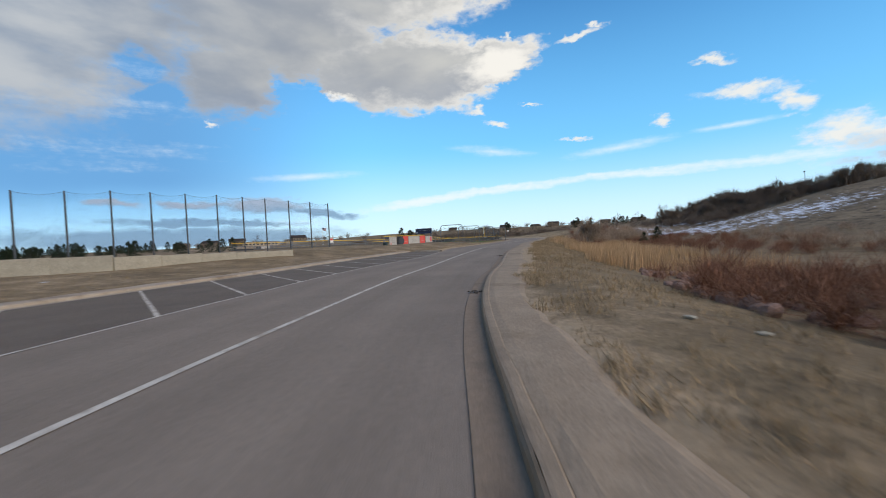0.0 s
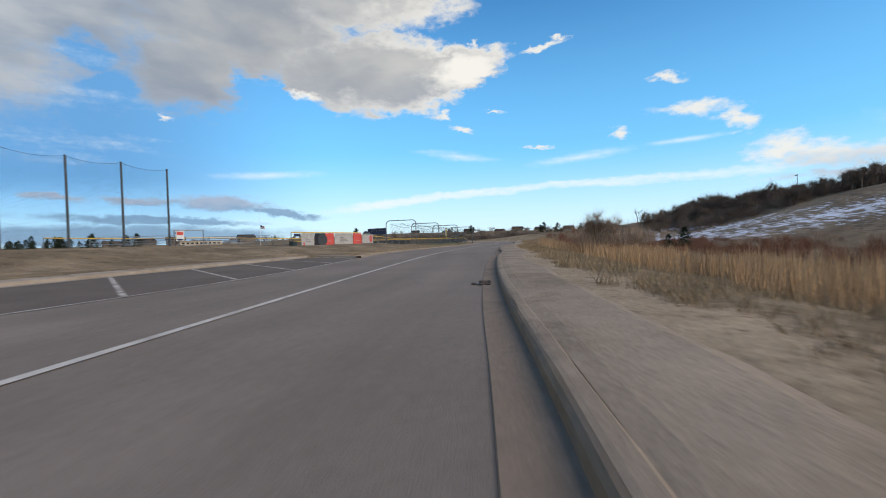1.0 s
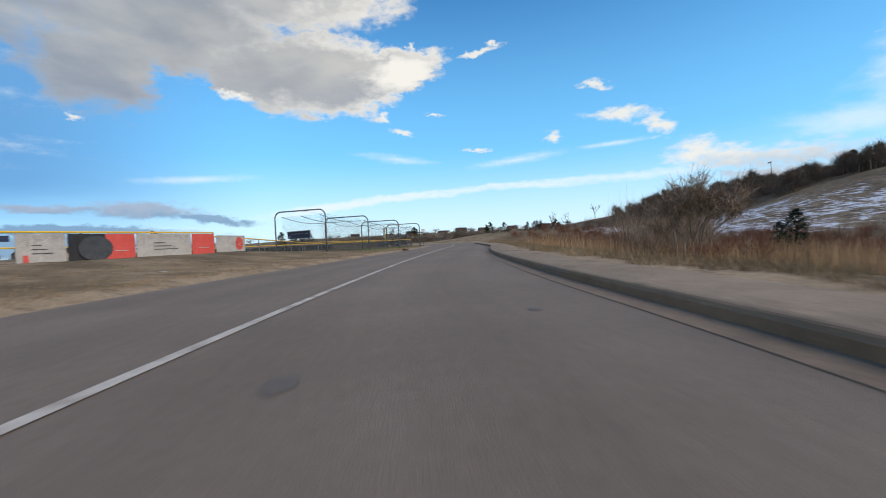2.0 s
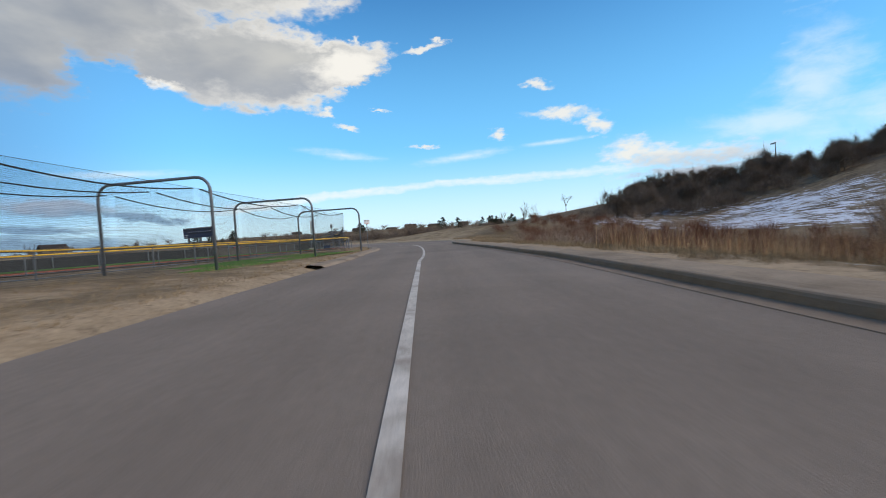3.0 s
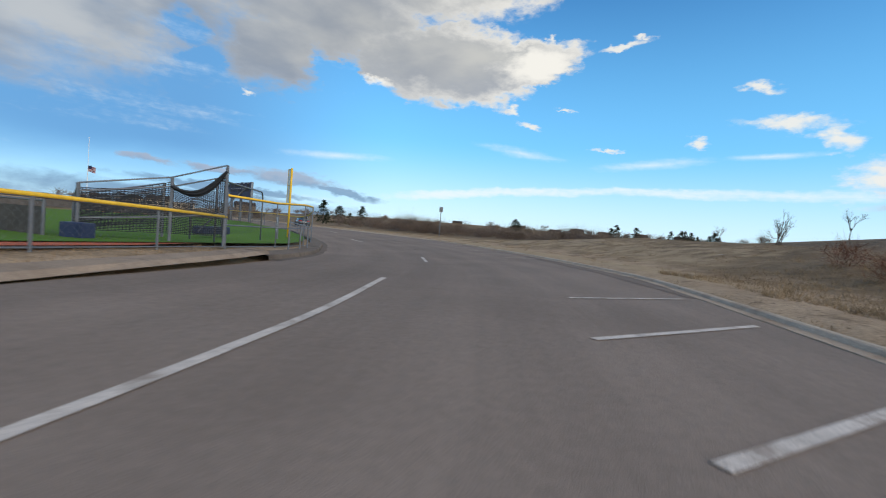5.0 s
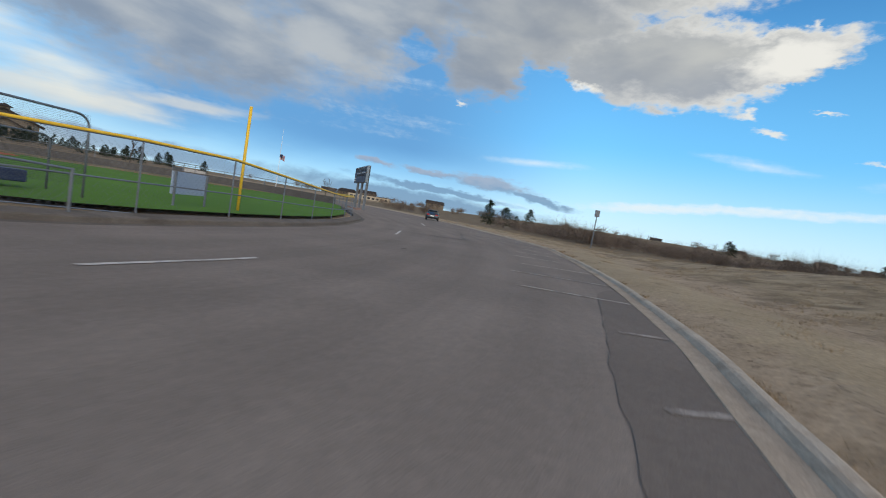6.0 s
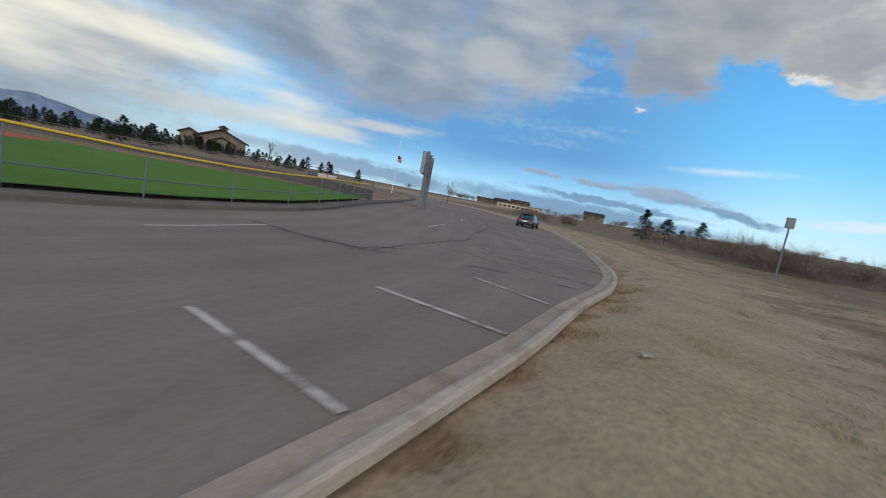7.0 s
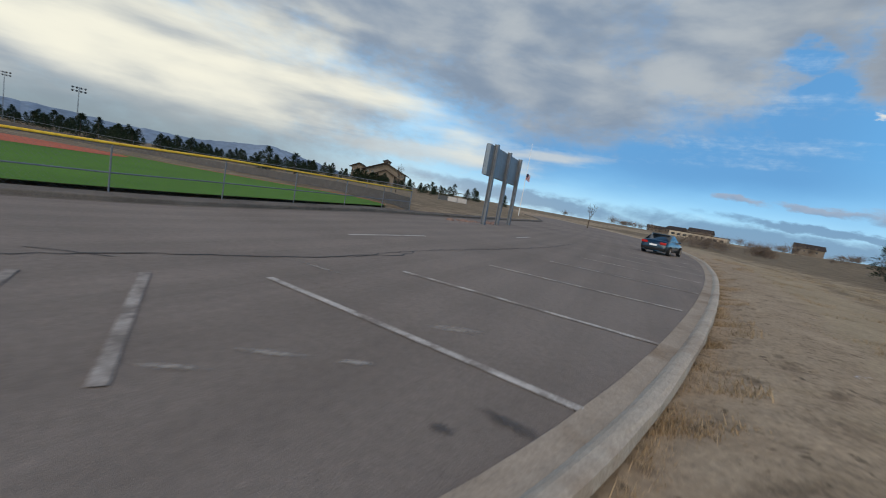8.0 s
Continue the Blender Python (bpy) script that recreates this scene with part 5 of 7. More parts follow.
def road_sign():
    th = empty("road_sign", "white sign on a thin grey steel post", "sign", (16.06, 106.65, float(ground_z(16.06, 106.65))), 8)
    bm = bmesh.new()
    tube(bm, [(0, 0.03, -0.1), (0, 0.03, 2.1)], 0.024, 8)
    part("post", bm, M_STEEL, th)
    bm = bmesh.new()
    box(bm, -0.25, -0.008, 2.06, 0.25, 0.008, 2.42, 0.006)
    p = part("panel", bm, M_WHITE, th)
    for z, w in ((2.37, 0.36), (2.32, 0.3)):
        for x in (-0.12, 0.12):
            bm = bmesh.new()
            box(bm, x - w * 0.25, -0.012, z - 0.012, x + w * 0.25, -0.009, z + 0.012)
            part("text_bar", bm, M_BLACK, p)
    for s in (-1, 1):
        bm = bmesh.new()
        tube(bm, [(s * 0.05, -0.012, 2.05), (s * 0.06, -0.012, 2.14), (s * 0.14, -0.012, 2.2)], 0.012, 5)
        part("arrow", bm, M_RED, p, "dark red arrow")


road_sign()


def footing_block():
    th = empty("concrete_block", "rough pale concrete block beside the field fence", "block", (11.7, 112.6, 0.3))
    bm = bmesh.new()
    box(bm, -0.24, -0.2, -0.3, 0.24, 0.2, 0.12, 0.09)
    part("block", bm, M_WALL, th)
    bm = bmesh.new()
    tube(bm, [(0, 0, 0.2), (0, 0, 1.4)], 0.05, 8)
    part("post", bm, M_STEEL, th)


footing_block()


def field_walk():
    """Narrow concrete walk outside the near field fence."""
    line = smooth_line([(7.5, 102.9), (11.6, 105.6), (13.7, 107.7), (14.9, 109.4), (15.6, 111.4)], 0.6)
    nn = normals(line)
    verts, faces = [], []
    for p, n in zip(line, nn):
        for o, z in ((-0.62, 0.0), (-0.6, 0.165), (0.0, 0.17), (0.02, 0.0)):
            q = p + n * o
            verts.append((q[0], q[1], z))
    for i in range(len(line) - 1):
        for j in range(3):
            k = i * 4 + j
            faces.append((k, k + 1, k + 5, k + 4))
    tagged(new("walk", mesh_of("walk", verts, faces, M_CONC)), "narrow pale concrete walk beside the field fence", "path", kind="structure")


field_walk()


def rock_pile():
    """Reddish landscape rocks heaped round the scoreboard posts."""
    rng = np.random.RandomState(77)
    for i in range(34):
        u = rng.rand()
        x, y = -2.4 - 7.0 * u + rng.randn() * 0.35, 161.6 + 6.4 * u + rng.randn() * 0.35
        sz = 0.1 + 0.16 * rng.rand()
        bm = bmesh.new()
        bmesh.ops.create_icosphere(bm, subdivisions=2, radius=sz)
        for v in bm.verts:
            v.co *= 1 + 0.3 * noise.noise(v.co * 5 + Vector((0, i, 0)))
            v.co.z *= 0.75
        ob = part("rock", bm, M_ROCK)
        ob.matrix_world = pose(x, y, float(ground_z(x, y)) + sz * 0.3, rng.rand() * 40, rng.rand() * 40, rng.rand() * 360)
        tagged(ob, "reddish rock heaped below the scoreboard", "rock", "scoreboard rocks")


rock_pile()


# banner fence
M_BANNER = mat("grey_vinyl_banner", (0.36, 0.34, 0.315), (0.46, 0.44, 0.41), 0.8, 0.75, 0, 0.1, 20, (0.3, 0.285, 0.265), 1.5)


def banner_fence():
    a, b = np.array((-8.78, 65.2)), np.array((-3.07, 75.65))
    th = chain_fence("banner_fence", "chain-link fence hung with red, black and grey vinyl banners", [tuple(a), tuple((a + b) / 2), tuple(b)], 1.55, 2.4, cap=0.045, mesh=False, z_fix=0.45)
    d = (b - a) / np.linalg.norm(b - a)
    n = np.array((d[1], -d[0]))
    L = np.linalg.norm(b - a)
    rz = math.degrees(math.atan2(d[1], d[0]))
    cols = [(0.115, 0.277, M_BANNER), (0.28, 0.424, M_BLACK), (0.424, 0.553, M_RED), (0.557, 0.85, M_BANNER), (0.853, 1.0, M_RED)]
    for k, (u, v, m) in enumerate(cols):
        p = a + d * L * u + n * 0.05
        z = 0.53
        w = L * (v - u) - 0.03
        bm = bmesh.new()
        box(bm, 0, -0.008, z, w, 0.008, z + 1.42)
        bmesh.ops.subdivide_edges(bm, edges=[e for e in bm.edges if abs(e.verts[0].co.x - e.verts[1].co.x) > 0.5], cuts=6)
        for vv in bm.verts:
            vv.co.y += 0.02 * math.sin(vv.co.x * 3.1 + u * 20)
        ob = part("banner", bm, m, th)
        ob.matrix_basis = pose(p[0], p[1], 0, 0, 0, rz)
        if m is M_BLACK:
            bm = bmesh.new()
            bmesh.ops.create_circle(bm, cap_ends=True, segments=28, radius=0.6, matrix=Matrix.Translation((w * 0.72, -0.06, z + 0.72)) @ Matrix.Rotation(radians(90), 4, "X") @ Matrix.Diagonal((1.35, 1, 1, 1)))
            part("emblem", bm, M_DARK, ob)
        if k == 0:
            bm = bmesh.new()
            box(bm, w * 0.12, -0.04, z + 0.03, w * 0.22, -0.033, z + 0.5)
            part("red_block", bm, M_RED, ob)
        for j in range(3 if m is M_BANNER else 1):
            bm = bmesh.new()
            box(bm, w * 0.28, -0.05, z + 0.55 + j * 0.18, w * (0.72 - 0.12 * j), -0.044, z + 0.585 + j * 0.18)
            part("text_bar", bm, M_DARK if m is M_BANNER else M_BANNER, ob)
    # small dark notice at the open end, a waste bin below it
    bm = bmesh.new()
    box(bm, L * 0.03, -0.05, 1.62, L * 0.1, -0.03, 1.88)
    ob = part("notice", bm, M_NAVY, th, "small dark blue notice")
    ob.matrix_basis = pose(a[0], a[1], 0, 0, 0, rz)
    bin_ = empty("waste_bin", "dark green square waste bin by the fence", "bin", (a[0] + 0.25, a[1] - 0.35, 0.43), rz)
    bm = bmesh.new()
    box(bm, -0.26, -0.26, 0, 0.26, 0.26, 0.62, 0.03)
    part("body", bm, M_BIN, bin_)
    bm = bmesh.new()
    box(bm, -0.29, -0.29, 0.62, 0.29, 0.29, 0.7, 0.02)
    part("lid", bm, M_BIN, bin_)
    # pale banner with a red round emblem, on the fence towards the cages
    th2 = chain_fence("cage_fence", "chain-link fence between banners and cages", [(-3.07, 75.65), (-1.7, 80.0), (2.0, 91.0), (6.5, 99.9), (10.6, 106.9)], 1.05, 2.6, cap=0.035)
    z = float(ground_z(-2.6, 77.4)) + 0.1
    bm = bmesh.new()
    box(bm, 0.1, -0.07, z, 3.3, -0.055, z + 1.1)
    ob = part("banner", bm, M_BANNER, th2, "grey banner with a round red emblem")
    ob.matrix_basis = pose(-3.05, 75.7, 0, 0, 0, 70)
    bm = bmesh.new()
    bmesh.ops.create_circle(bm, cap_ends=True, segments=28, radius=0.45, matrix=Matrix.Translation((2.6, -0.076, z + 0.55)) @ Matrix.Rotation(radians(90), 4, "X"))
    part("emblem", bm, M_RED, ob)
    bm = bmesh.new()
    tube(bm, [(2.42, -0.085, z + 0.72), (2.78, -0.085, z + 0.68), (2.45, -0.085, z + 0.42), (2.8, -0.085, z + 0.38)], 0.03, 5)
    part("mark", bm, M_BANNER, ob)


banner_fence()


# things on the field seen past the first car park
def far_bench(x, y, rz):
    th = empty("bleacher", "small aluminium bleacher bench beside the far field", "bleacher", (x, y, float(ground_z(x, y))), rz)
    for i in range(4):
        bm = bmesh.new()
        box(bm, 0, i * 0.5, 0.3 + i * 0.22, 6.0, i * 0.5 + 0.26, 0.34 + i * 0.22)
        part("seat_plank", bm, M_SILVER, th)
    for xx in (0.3, 3.0, 5.7):
        bm = bmesh.new()
        tube(bm, [(xx, 0.1, 0), (xx, 0.1, 0.3)], 0.03, 6)
        tube(bm, [(xx, 1.6, 0), (xx, 1.6, 0.96)], 0.03, 6)
        tube(bm, [(xx, 0.1, 0.28), (xx, 1.6, 0.94)], 0.03, 6)
        part("frame", bm, M_STEEL, th)


far_bench(-17.5, 66, 12)
far_bench(-24, 60, 14)


def field_dugout(x, y, rz):
    """A small open shelter with steel posts, pale panels and a low roof."""
    th = empty("dugout_shelter", "low steel dugout shelter with pale panels beyond the outfield", "shelter", (x, y, float(ground_z(x, y))), rz)
    for xx in (0, 2.4, 4.8, 7.2):
        bm = bmesh.new()
        tube(bm, [(xx, 0, -0.2), (xx, 0, 2.4)], 0.07, 6)
        part("post", bm, M_STEEL, th)
    for xx in (0.1, 2.5, 4.9):
        bm = bmesh.new()
        box(bm, xx, 0.1, 0.2, xx + 2.2, 0.16, 1.3, 0.01)
        part("panel", bm, M_BANNER if xx > 1 else M_DARK, th)
    bm = bmesh.new()
    box(bm, -0.3, -0.4, 2.4, 7.5, 2.2, 2.52, 0.02)
    part("roof", bm, M_DARK, th)


field_dugout(-80, 187, 60)


def gate_frame(x, y, turn, top):
    """Field gate: two posts under a thin tan beam, a red and white notice hung beneath it."""
    g = float(ground_z(x, y))
    th = empty("field_gate", "slim steel field gate with a red and white notice", "gate", (x, y, g), turn)
    h = top - g
    for xx in (0.0, 1.85):
        bm = bmesh.new()
        tube(bm, [(xx, 0, -0.1), (xx, 0, h)], 0.028, 8)
        part("post", bm, M_WIRE, th)
    bm = bmesh.new()
    tube(bm, [(-0.06, 0, h), (0.7, 0, h + 0.01), (1.91, 0, h)], 0.035, 8)
    part("beam", bm, M_BANNER, th)
    bm = bmesh.new()
    box(bm, 0.12, -0.03, h - 0.78, 0.62, 0.0, h - 0.06)
    board = part("sign_board", bm, M_WHITE, th)
    for z0, z1, ma in ((0.34, 0.1, M_RED), (0.74, 0.62, M_NAVY)):
        bm = bmesh.new()
        box(bm, 0.17, -0.05, h - z0, 0.57, -0.034, h - z1)
        part("text_bar", bm, ma, board)


gate_frame(-14.3, 54.5, 25, 2.1)
chain_fence("side_fence", "far chain-link field fence with a yellow cap", [(-32, 66), (-22, 76), (-12, 84), (-7.7, 78)], 1.2, 3.0, cap=0.05, mesh=False)


def flag(x, y, h, flag_z):
    """A flagpole with a striped flag hanging half-way."""
    th = empty("flagpole", "slim white flagpole with a red and white striped flag", "flagpole", (x, y, float(ground_z(x, y))))
    bm = bmesh.new()
    tube(bm, [(0, 0, -0.1), (0, 0, h)], 0.07, 8, 0.035)
    part("pole", bm, M_WHITE, th)
    for i in range(9):
        bm = bmesh.new()
        verts = []
        for k in range(7):
            u = k / 6
            xx, yy = 0.08 + 1.6 * u, 0.15 * math.sin(u * 6)
            verts.append((bm.verts.new((xx, yy, flag_z - i * 0.13 - 0.35 * u)), bm.verts.new((xx, yy, flag_z - (i + 1) * 0.13 - 0.35 * u))))
        for p, q in zip(verts, verts[1:]):
            bm.faces.new((p[0], p[1], q[1], q[0]))
        bmesh.ops.solidify(bm, geom=bm.faces[:], thickness=0.01)
        part("stripe", bm, M_RED if i % 2 == 0 else M_WHITE, th)
    bm = bmesh.new()
    box(bm, 0.07, -0.03, flag_z - 0.62, 0.75, 0.06, flag_z + 0.0)
    part("canton", bm, M_NAVY, th)


flag(-53.5, 195, 14, 8.2)


def light_mast(x, y, h, group="field lights"):
    th = empty("floodlight_mast", "tall grey floodlight mast beside the far field", "floodlight", (x, y, float(ground_z(x, y))), random.random() * 360, group)
    bm = bmesh.new()
    tube(bm, [(0, 0, -0.2), (0, 0, h)], 0.14, 8, 0.08)
    part("mast", bm, M_STEEL, th)
    for z in (h - 0.2, h - 1.0):
        bm = bmesh.new()
        box(bm, -1.6, -0.06, z - 0.05, 1.6, 0.06, z + 0.05)
        part("crossarm", bm, M_STEEL, th)
        for i in range(4):
            bm = bmesh.new()
            bmesh.ops.create_cone(bm, cap_ends=True, segments=10, radius1=0.28, radius2=0.15, depth=0.35, matrix=Matrix.Translation((-1.3 + i * 0.87, -0.15, z)) @ Matrix.Rotation(radians(70), 4, "X"))
            part("lamp", bm, M_DARK, th)


for x, y, h in ((-118, 100, 12), (-150, 70, 14), (-105, 60, 9)):
    light_mast(x, y, h)


# ---------------------------------------------------------------- the parked car
def glossy(name, color, rough, metal=0.0, coat=0.0):
    ma = bpy.data.materials.new(name)
    ma.use_nodes = True
    b = ma.node_tree.nodes["Principled BSDF"]
    b.inputs["Base Color"].default_value = (*color, 1)
    b.inputs["Roughness"].default_value, b.inputs["Metallic"].default_value, b.inputs["Coat Weight"].default_value = rough, metal, coat
    return ma


M_CARPAINT = glossy("dark_blue_car_paint", (0.012, 0.03, 0.045), 0.3, 0.4, 0.8)
M_GLASS = glossy("tinted_car_glass", (0.012, 0.014, 0.016), 0.05)
M_TYRE = mat("tyre_rubber", (0.015, 0.015, 0.016), (0.03, 0.03, 0.03), 5, 0.9)
M_LAMP_RED = glossy("red_tail_lamp", (0.45, 0.02, 0.015), 0.15)
M_CHROME = glossy("bright_alloy", (0.6, 0.6, 0.62), 0.25, 1.0)


def car(x, y, z, rz):
    th = empty("parked_car", "dark blue-green sedan parked at the kerb", "car", (x, y, z), rz)
    # side section: length along x, nose at +x
    prof = [(-2.3, 0.35, 0.62), (-2.33, 0.6, 0.8), (-2.25, 0.95, 0.86), (-1.6, 1.02, 0.88), (-1.15, 1.05, 0.88), (0.0, 1.0, 0.9), (0.95, 0.96, 0.9), (1.7, 0.86, 0.86), (2.2, 0.7, 0.76), (2.3, 0.5, 0.66), (2.25, 0.3, 0.6)]
    bm = bmesh.new()
    rings = []
    for px, top, hw in prof:
        rings.append([bm.verts.new(p) for p in ((px, -hw * 0.9, 0.22), (px, -hw, 0.5 if top > 0.55 else top * 0.7), (px, -hw * 0.97, top * 0.93), (px, -hw * 0.72, top), (px, hw * 0.72, top), (px, hw * 0.97, top * 0.93), (px, hw, 0.5 if top > 0.55 else top * 0.7), (px, hw * 0.9, 0.22))])
    for a, b in zip(rings, rings[1:]):
        for k in range(8):
            bm.faces.new((a[k], a[(k + 1) % 8], b[(k + 1) % 8], b[k]))
    bm.faces.new(rings[0])
    bm.faces.new(rings[-1][::-1])
    bmesh.ops.recalc_face_normals(bm, faces=bm.faces[:])
    body = part("body", bm, M_CARPAINT, th, smooth=True)
    bm = bmesh.new()
    cab = [(-1.75, 0.98, 0.78, 0.99), (-1.05, 1.38, 0.66, 1.0), (-0.2, 1.45, 0.64, 1.0), (0.35, 1.4, 0.64, 1.0), (1.15, 0.97, 0.78, 0.97)]
    rings = [[bm.verts.new(p) for p in ((px, -hw - (0.1 if 0 < i < 4 else 0), zz), (px, -hw, t), (px, hw, t), (px, hw + (0.1 if 0 < i < 4 else 0), zz))] for i, (px, t, hw, zz) in enumerate(cab)]
    for a, b in zip(rings, rings[1:]):
        for k in range(3):
            bm.faces.new((a[k], b[k], b[k + 1], a[k + 1]))
    part("greenhouse", bm, M_GLASS, th, "dark tinted windows", smooth=True)
    bm = bmesh.new()
    box(bm, -1.0, -0.62, 1.395, 0.3, 0.62, 1.475, 0.03)
    part("roof", bm, M_CARPAINT, th)
    for sx in (-1.38, 1.42):
        for sy in (-0.84, 0.84):
            bm = bmesh.new()
            bmesh.ops.create_cone(bm, cap_ends=True, segments=24, radius1=0.33, radius2=0.33, depth=0.22)
            w = part("wheel", bm, M_TYRE, th, "black tyre")
            w.matrix_basis = pose(sx, sy, 0.33, 90, 0, 0)
            bm = bmesh.new()
            bmesh.ops.create_cone(bm, cap_ends=True, segments=16, radius1=0.21, radius2=0.2, depth=0.24)
            part("rim", bm, M_CHROME, w, "alloy rim")
    for sy in (-0.62, 0.62):
        bm = bmesh.new()
        box(bm, -2.34, sy - 0.2, 0.72, -2.2, sy + 0.2, 0.88, 0.02)
        part("tail_light", bm, M_LAMP_RED, body, "red tail light")
        bm = bmesh.new()
        box(bm, 2.12, sy - 0.2, 0.58, 2.27, sy + 0.16, 0.7, 0.02)
        part("headlight", bm, M_CHROME, body)
        bm = bmesh.new()
        box(bm, 0.75, sy * 1.45 - 0.1, 0.95, 0.9, sy * 1.45 + 0.1, 1.08, 0.03)
        part("mirror", bm, M_CARPAINT, body)
    bm = bmesh.new()
    box(bm, -2.37, -0.26, 0.58, -2.33, 0.26, 0.7)
    part("number_plate", bm, M_WHITE, body, "blank pale number plate")
    bm = bmesh.new()
    box(bm, -2.38, -0.8, 0.3, -2.25, 0.8, 0.46, 0.03)
    part("bumper", bm, M_TYRE, body)


car(-2.6, 178.6, 0.02, 118)


# ---------------------------------------------------------------- far buildings
M_STUCCO = mat("tan_stucco", (0.145, 0.118, 0.09), (0.19, 0.156, 0.12), 0.3, 0.9, 0, 0.2, 8)
M_ROOF = mat("brown_roof", (0.035, 0.028, 0.024), (0.06, 0.047, 0.039), 0.5, 0.9, 0, 0.3, 6)
M_PANE = glossy("dark_window_pane", (0.02, 0.025, 0.03), 0.1)
M_BRICK = mat("pale_block_wall", (0.4, 0.33, 0.24), (0.48, 0.4, 0.3), 0.3, 0.9)


def gable(bm, x0, y0, x1, y1, z0, z1, over=0.6):
    """A pitched roof block over a rectangle, ridge along x."""
    ym = (y0 + y1) / 2
    pts = [(x0 - over, y0 - over, z0), (x1 + over, y0 - over, z0), (x1 + over, y1 + over, z0), (x0 - over, y1 + over, z0), (x0 - over, ym, z1), (x1 + over, ym, z1)]
    v = [bm.verts.new(p) for p in pts]
    for f in ((0, 1, 5, 4), (2, 3, 4, 5), (1, 2, 5), (3, 0, 4), (3, 2, 1, 0)):
        bm.faces.new([v[i] for i in f])
    return bm


def lodge():
    """Broad front gable with deep eaves, a porch gable before it, a lower side wing and a cupola."""
    x, y = -235.0, 205.0
    th = empty("lodge_building", "large tan lodge-style building with dark brown gabled roofs", "building", (x, y, float(ground_z(x, y))), 72)

    def gabled_wall(x0, x1, y0, y1, eave, peak):
        bm = bmesh.new()
        xm = (x0 + x1) / 2
        front = [bm.verts.new(p) for p in ((x0, y0, -3), (x1, y0, -3), (x1, y0, eave), (xm, y0, peak), (x0, y0, eave))]
        back = [bm.verts.new((v.co.x, y1, v.co.z)) for v in front]
        bm.faces.new(front)
        bm.faces.new(back[::-1])
        for k in range(5):
            bm.faces.new((front[k], back[k], back[(k + 1) % 5], front[(k + 1) % 5]))
        return part("wall", bm, M_STUCCO, th)

    def roof(x0, x1, y0, y1, eave, peak, over, thick=0.55):
        xm = (x0 + x1) / 2
        fall = (peak - eave) / (xm - x0)
        bm = bmesh.new()
        sec = [(x0 - over, eave - over * fall), (xm, peak), (x1 + over, eave - over * fall)]
        rings = [[bm.verts.new((px, yy, pz + dz)) for px, pz in sec for dz in (0.0, thick)] for yy in (y0 - over, y1 + over)]
        f, k = rings
        for i in (0, 2):
            bm.faces.new((f[i + 1], f[i + 3], k[i + 3], k[i + 1]))
            bm.faces.new((f[i], k[i], k[i + 2], f[i + 2]))
            bm.faces.new((f[i], f[i + 2], f[i + 3], f[i + 1]))
            bm.faces.new((k[i], k[i + 1], k[i + 3], k[i + 2]))
        bm.faces.new((f[0], f[1], k[1], k[0]))
        bm.faces.new((f[4], k[4], k[5], f[5]))
        bmesh.ops.recalc_face_normals(bm, faces=bm.faces[:])
        return part("roof", bm, M_ROOF, th)

    main = gabled_wall(-11, 12, -6, 8, 6.2, 11.0)
    roof(-11, 12, -6, 8, 6.2, 11.0, 1.8)
    gabled_wall(-4.5, 6.5, -9, -6, 4.4, 7.0)
    roof(-4.5, 6.5, -9, -6.1, 4.4, 7.0, 1.2, 0.45)
    wing = gabled_wall(-19, -11, -3, 7, 6.6, 8.6)
    roof(-19, -11, -3, 7, 6.6, 8.6, 1.4, 0.45)
    bm = bmesh.new()
    box(bm, -1.4, -2.5, 9.5, 2.4, 1.3, 12.2)
    cup = part("cupola", bm, M_STUCCO, th)
    bm = bmesh.new()
    vs = [bm.verts.new(p) for p in ((-2.4, -3.5, 12.2), (3.4, -3.5, 12.2), (3.4, 2.3, 12.2), (-2.4, 2.3, 12.2), (0.5, -0.6, 13.8))]
    for f in ((0, 1, 4), (1, 2, 4), (2, 3, 4), (3, 0, 4), (3, 2, 1, 0)):
        bm.faces.new([vs[i] for i in f])
    part("cap_roof", bm, M_ROOF, cup)
    for x0, z, yy, wl in ((-9.8, 4.4, -6, main), (-7.2, 4.4, -6, main), (8.0, 4.4, -6, main), (10.0, 4.4, -6, main), (-9.8, 0.8, -6, main), (8.0, 0.8, -6, main), (-2.6, 0.8, -9, main), (2.8, 0.8, -9, main),
                          (-17.6, 3.6, -3, wing), (-14.2, 3.6, -3, wing)):
        bm = bmesh.new()
        box(bm, x0, yy - 0.05, z, x0 + 1.5, yy + 0.05, z + 1.5)
        part("window", bm, M_PANE, wl)
    bm = bmesh.new()
    box(bm, -0.8, -9.06, -0.2, 2.2, -8.95, 4.0)
    part("door", bm, M_PANE, main)


lodge()


def house(x, y, rz, w, d, h, roof, group="far houses", two=True):
    th = empty("far_house", "far-off beige house with a brown roof", "house", (x, y, float(ground_z(x, y))), rz, group)
    bm = bmesh.new()
    box(bm, -w / 2, -d / 2, -3, w / 2, d / 2, h)
    wl = part("wall", bm, M_STUCCO, th)
    part("roof", gable(bmesh.new(), -w / 2, -d / 2, w / 2, d / 2, h, h + roof), M_ROOF, th)
    for i in range(int(w / 3)):
        bm = bmesh.new()
        box(bm, -w / 2 + 0.8 + i * 3, -d / 2 - 0.04, h * 0.5, -w / 2 + 2.0 + i * 3, -d / 2 + 0.02, h * 0.5 + 1.2)
        part("window", bm, M_PANE, wl)


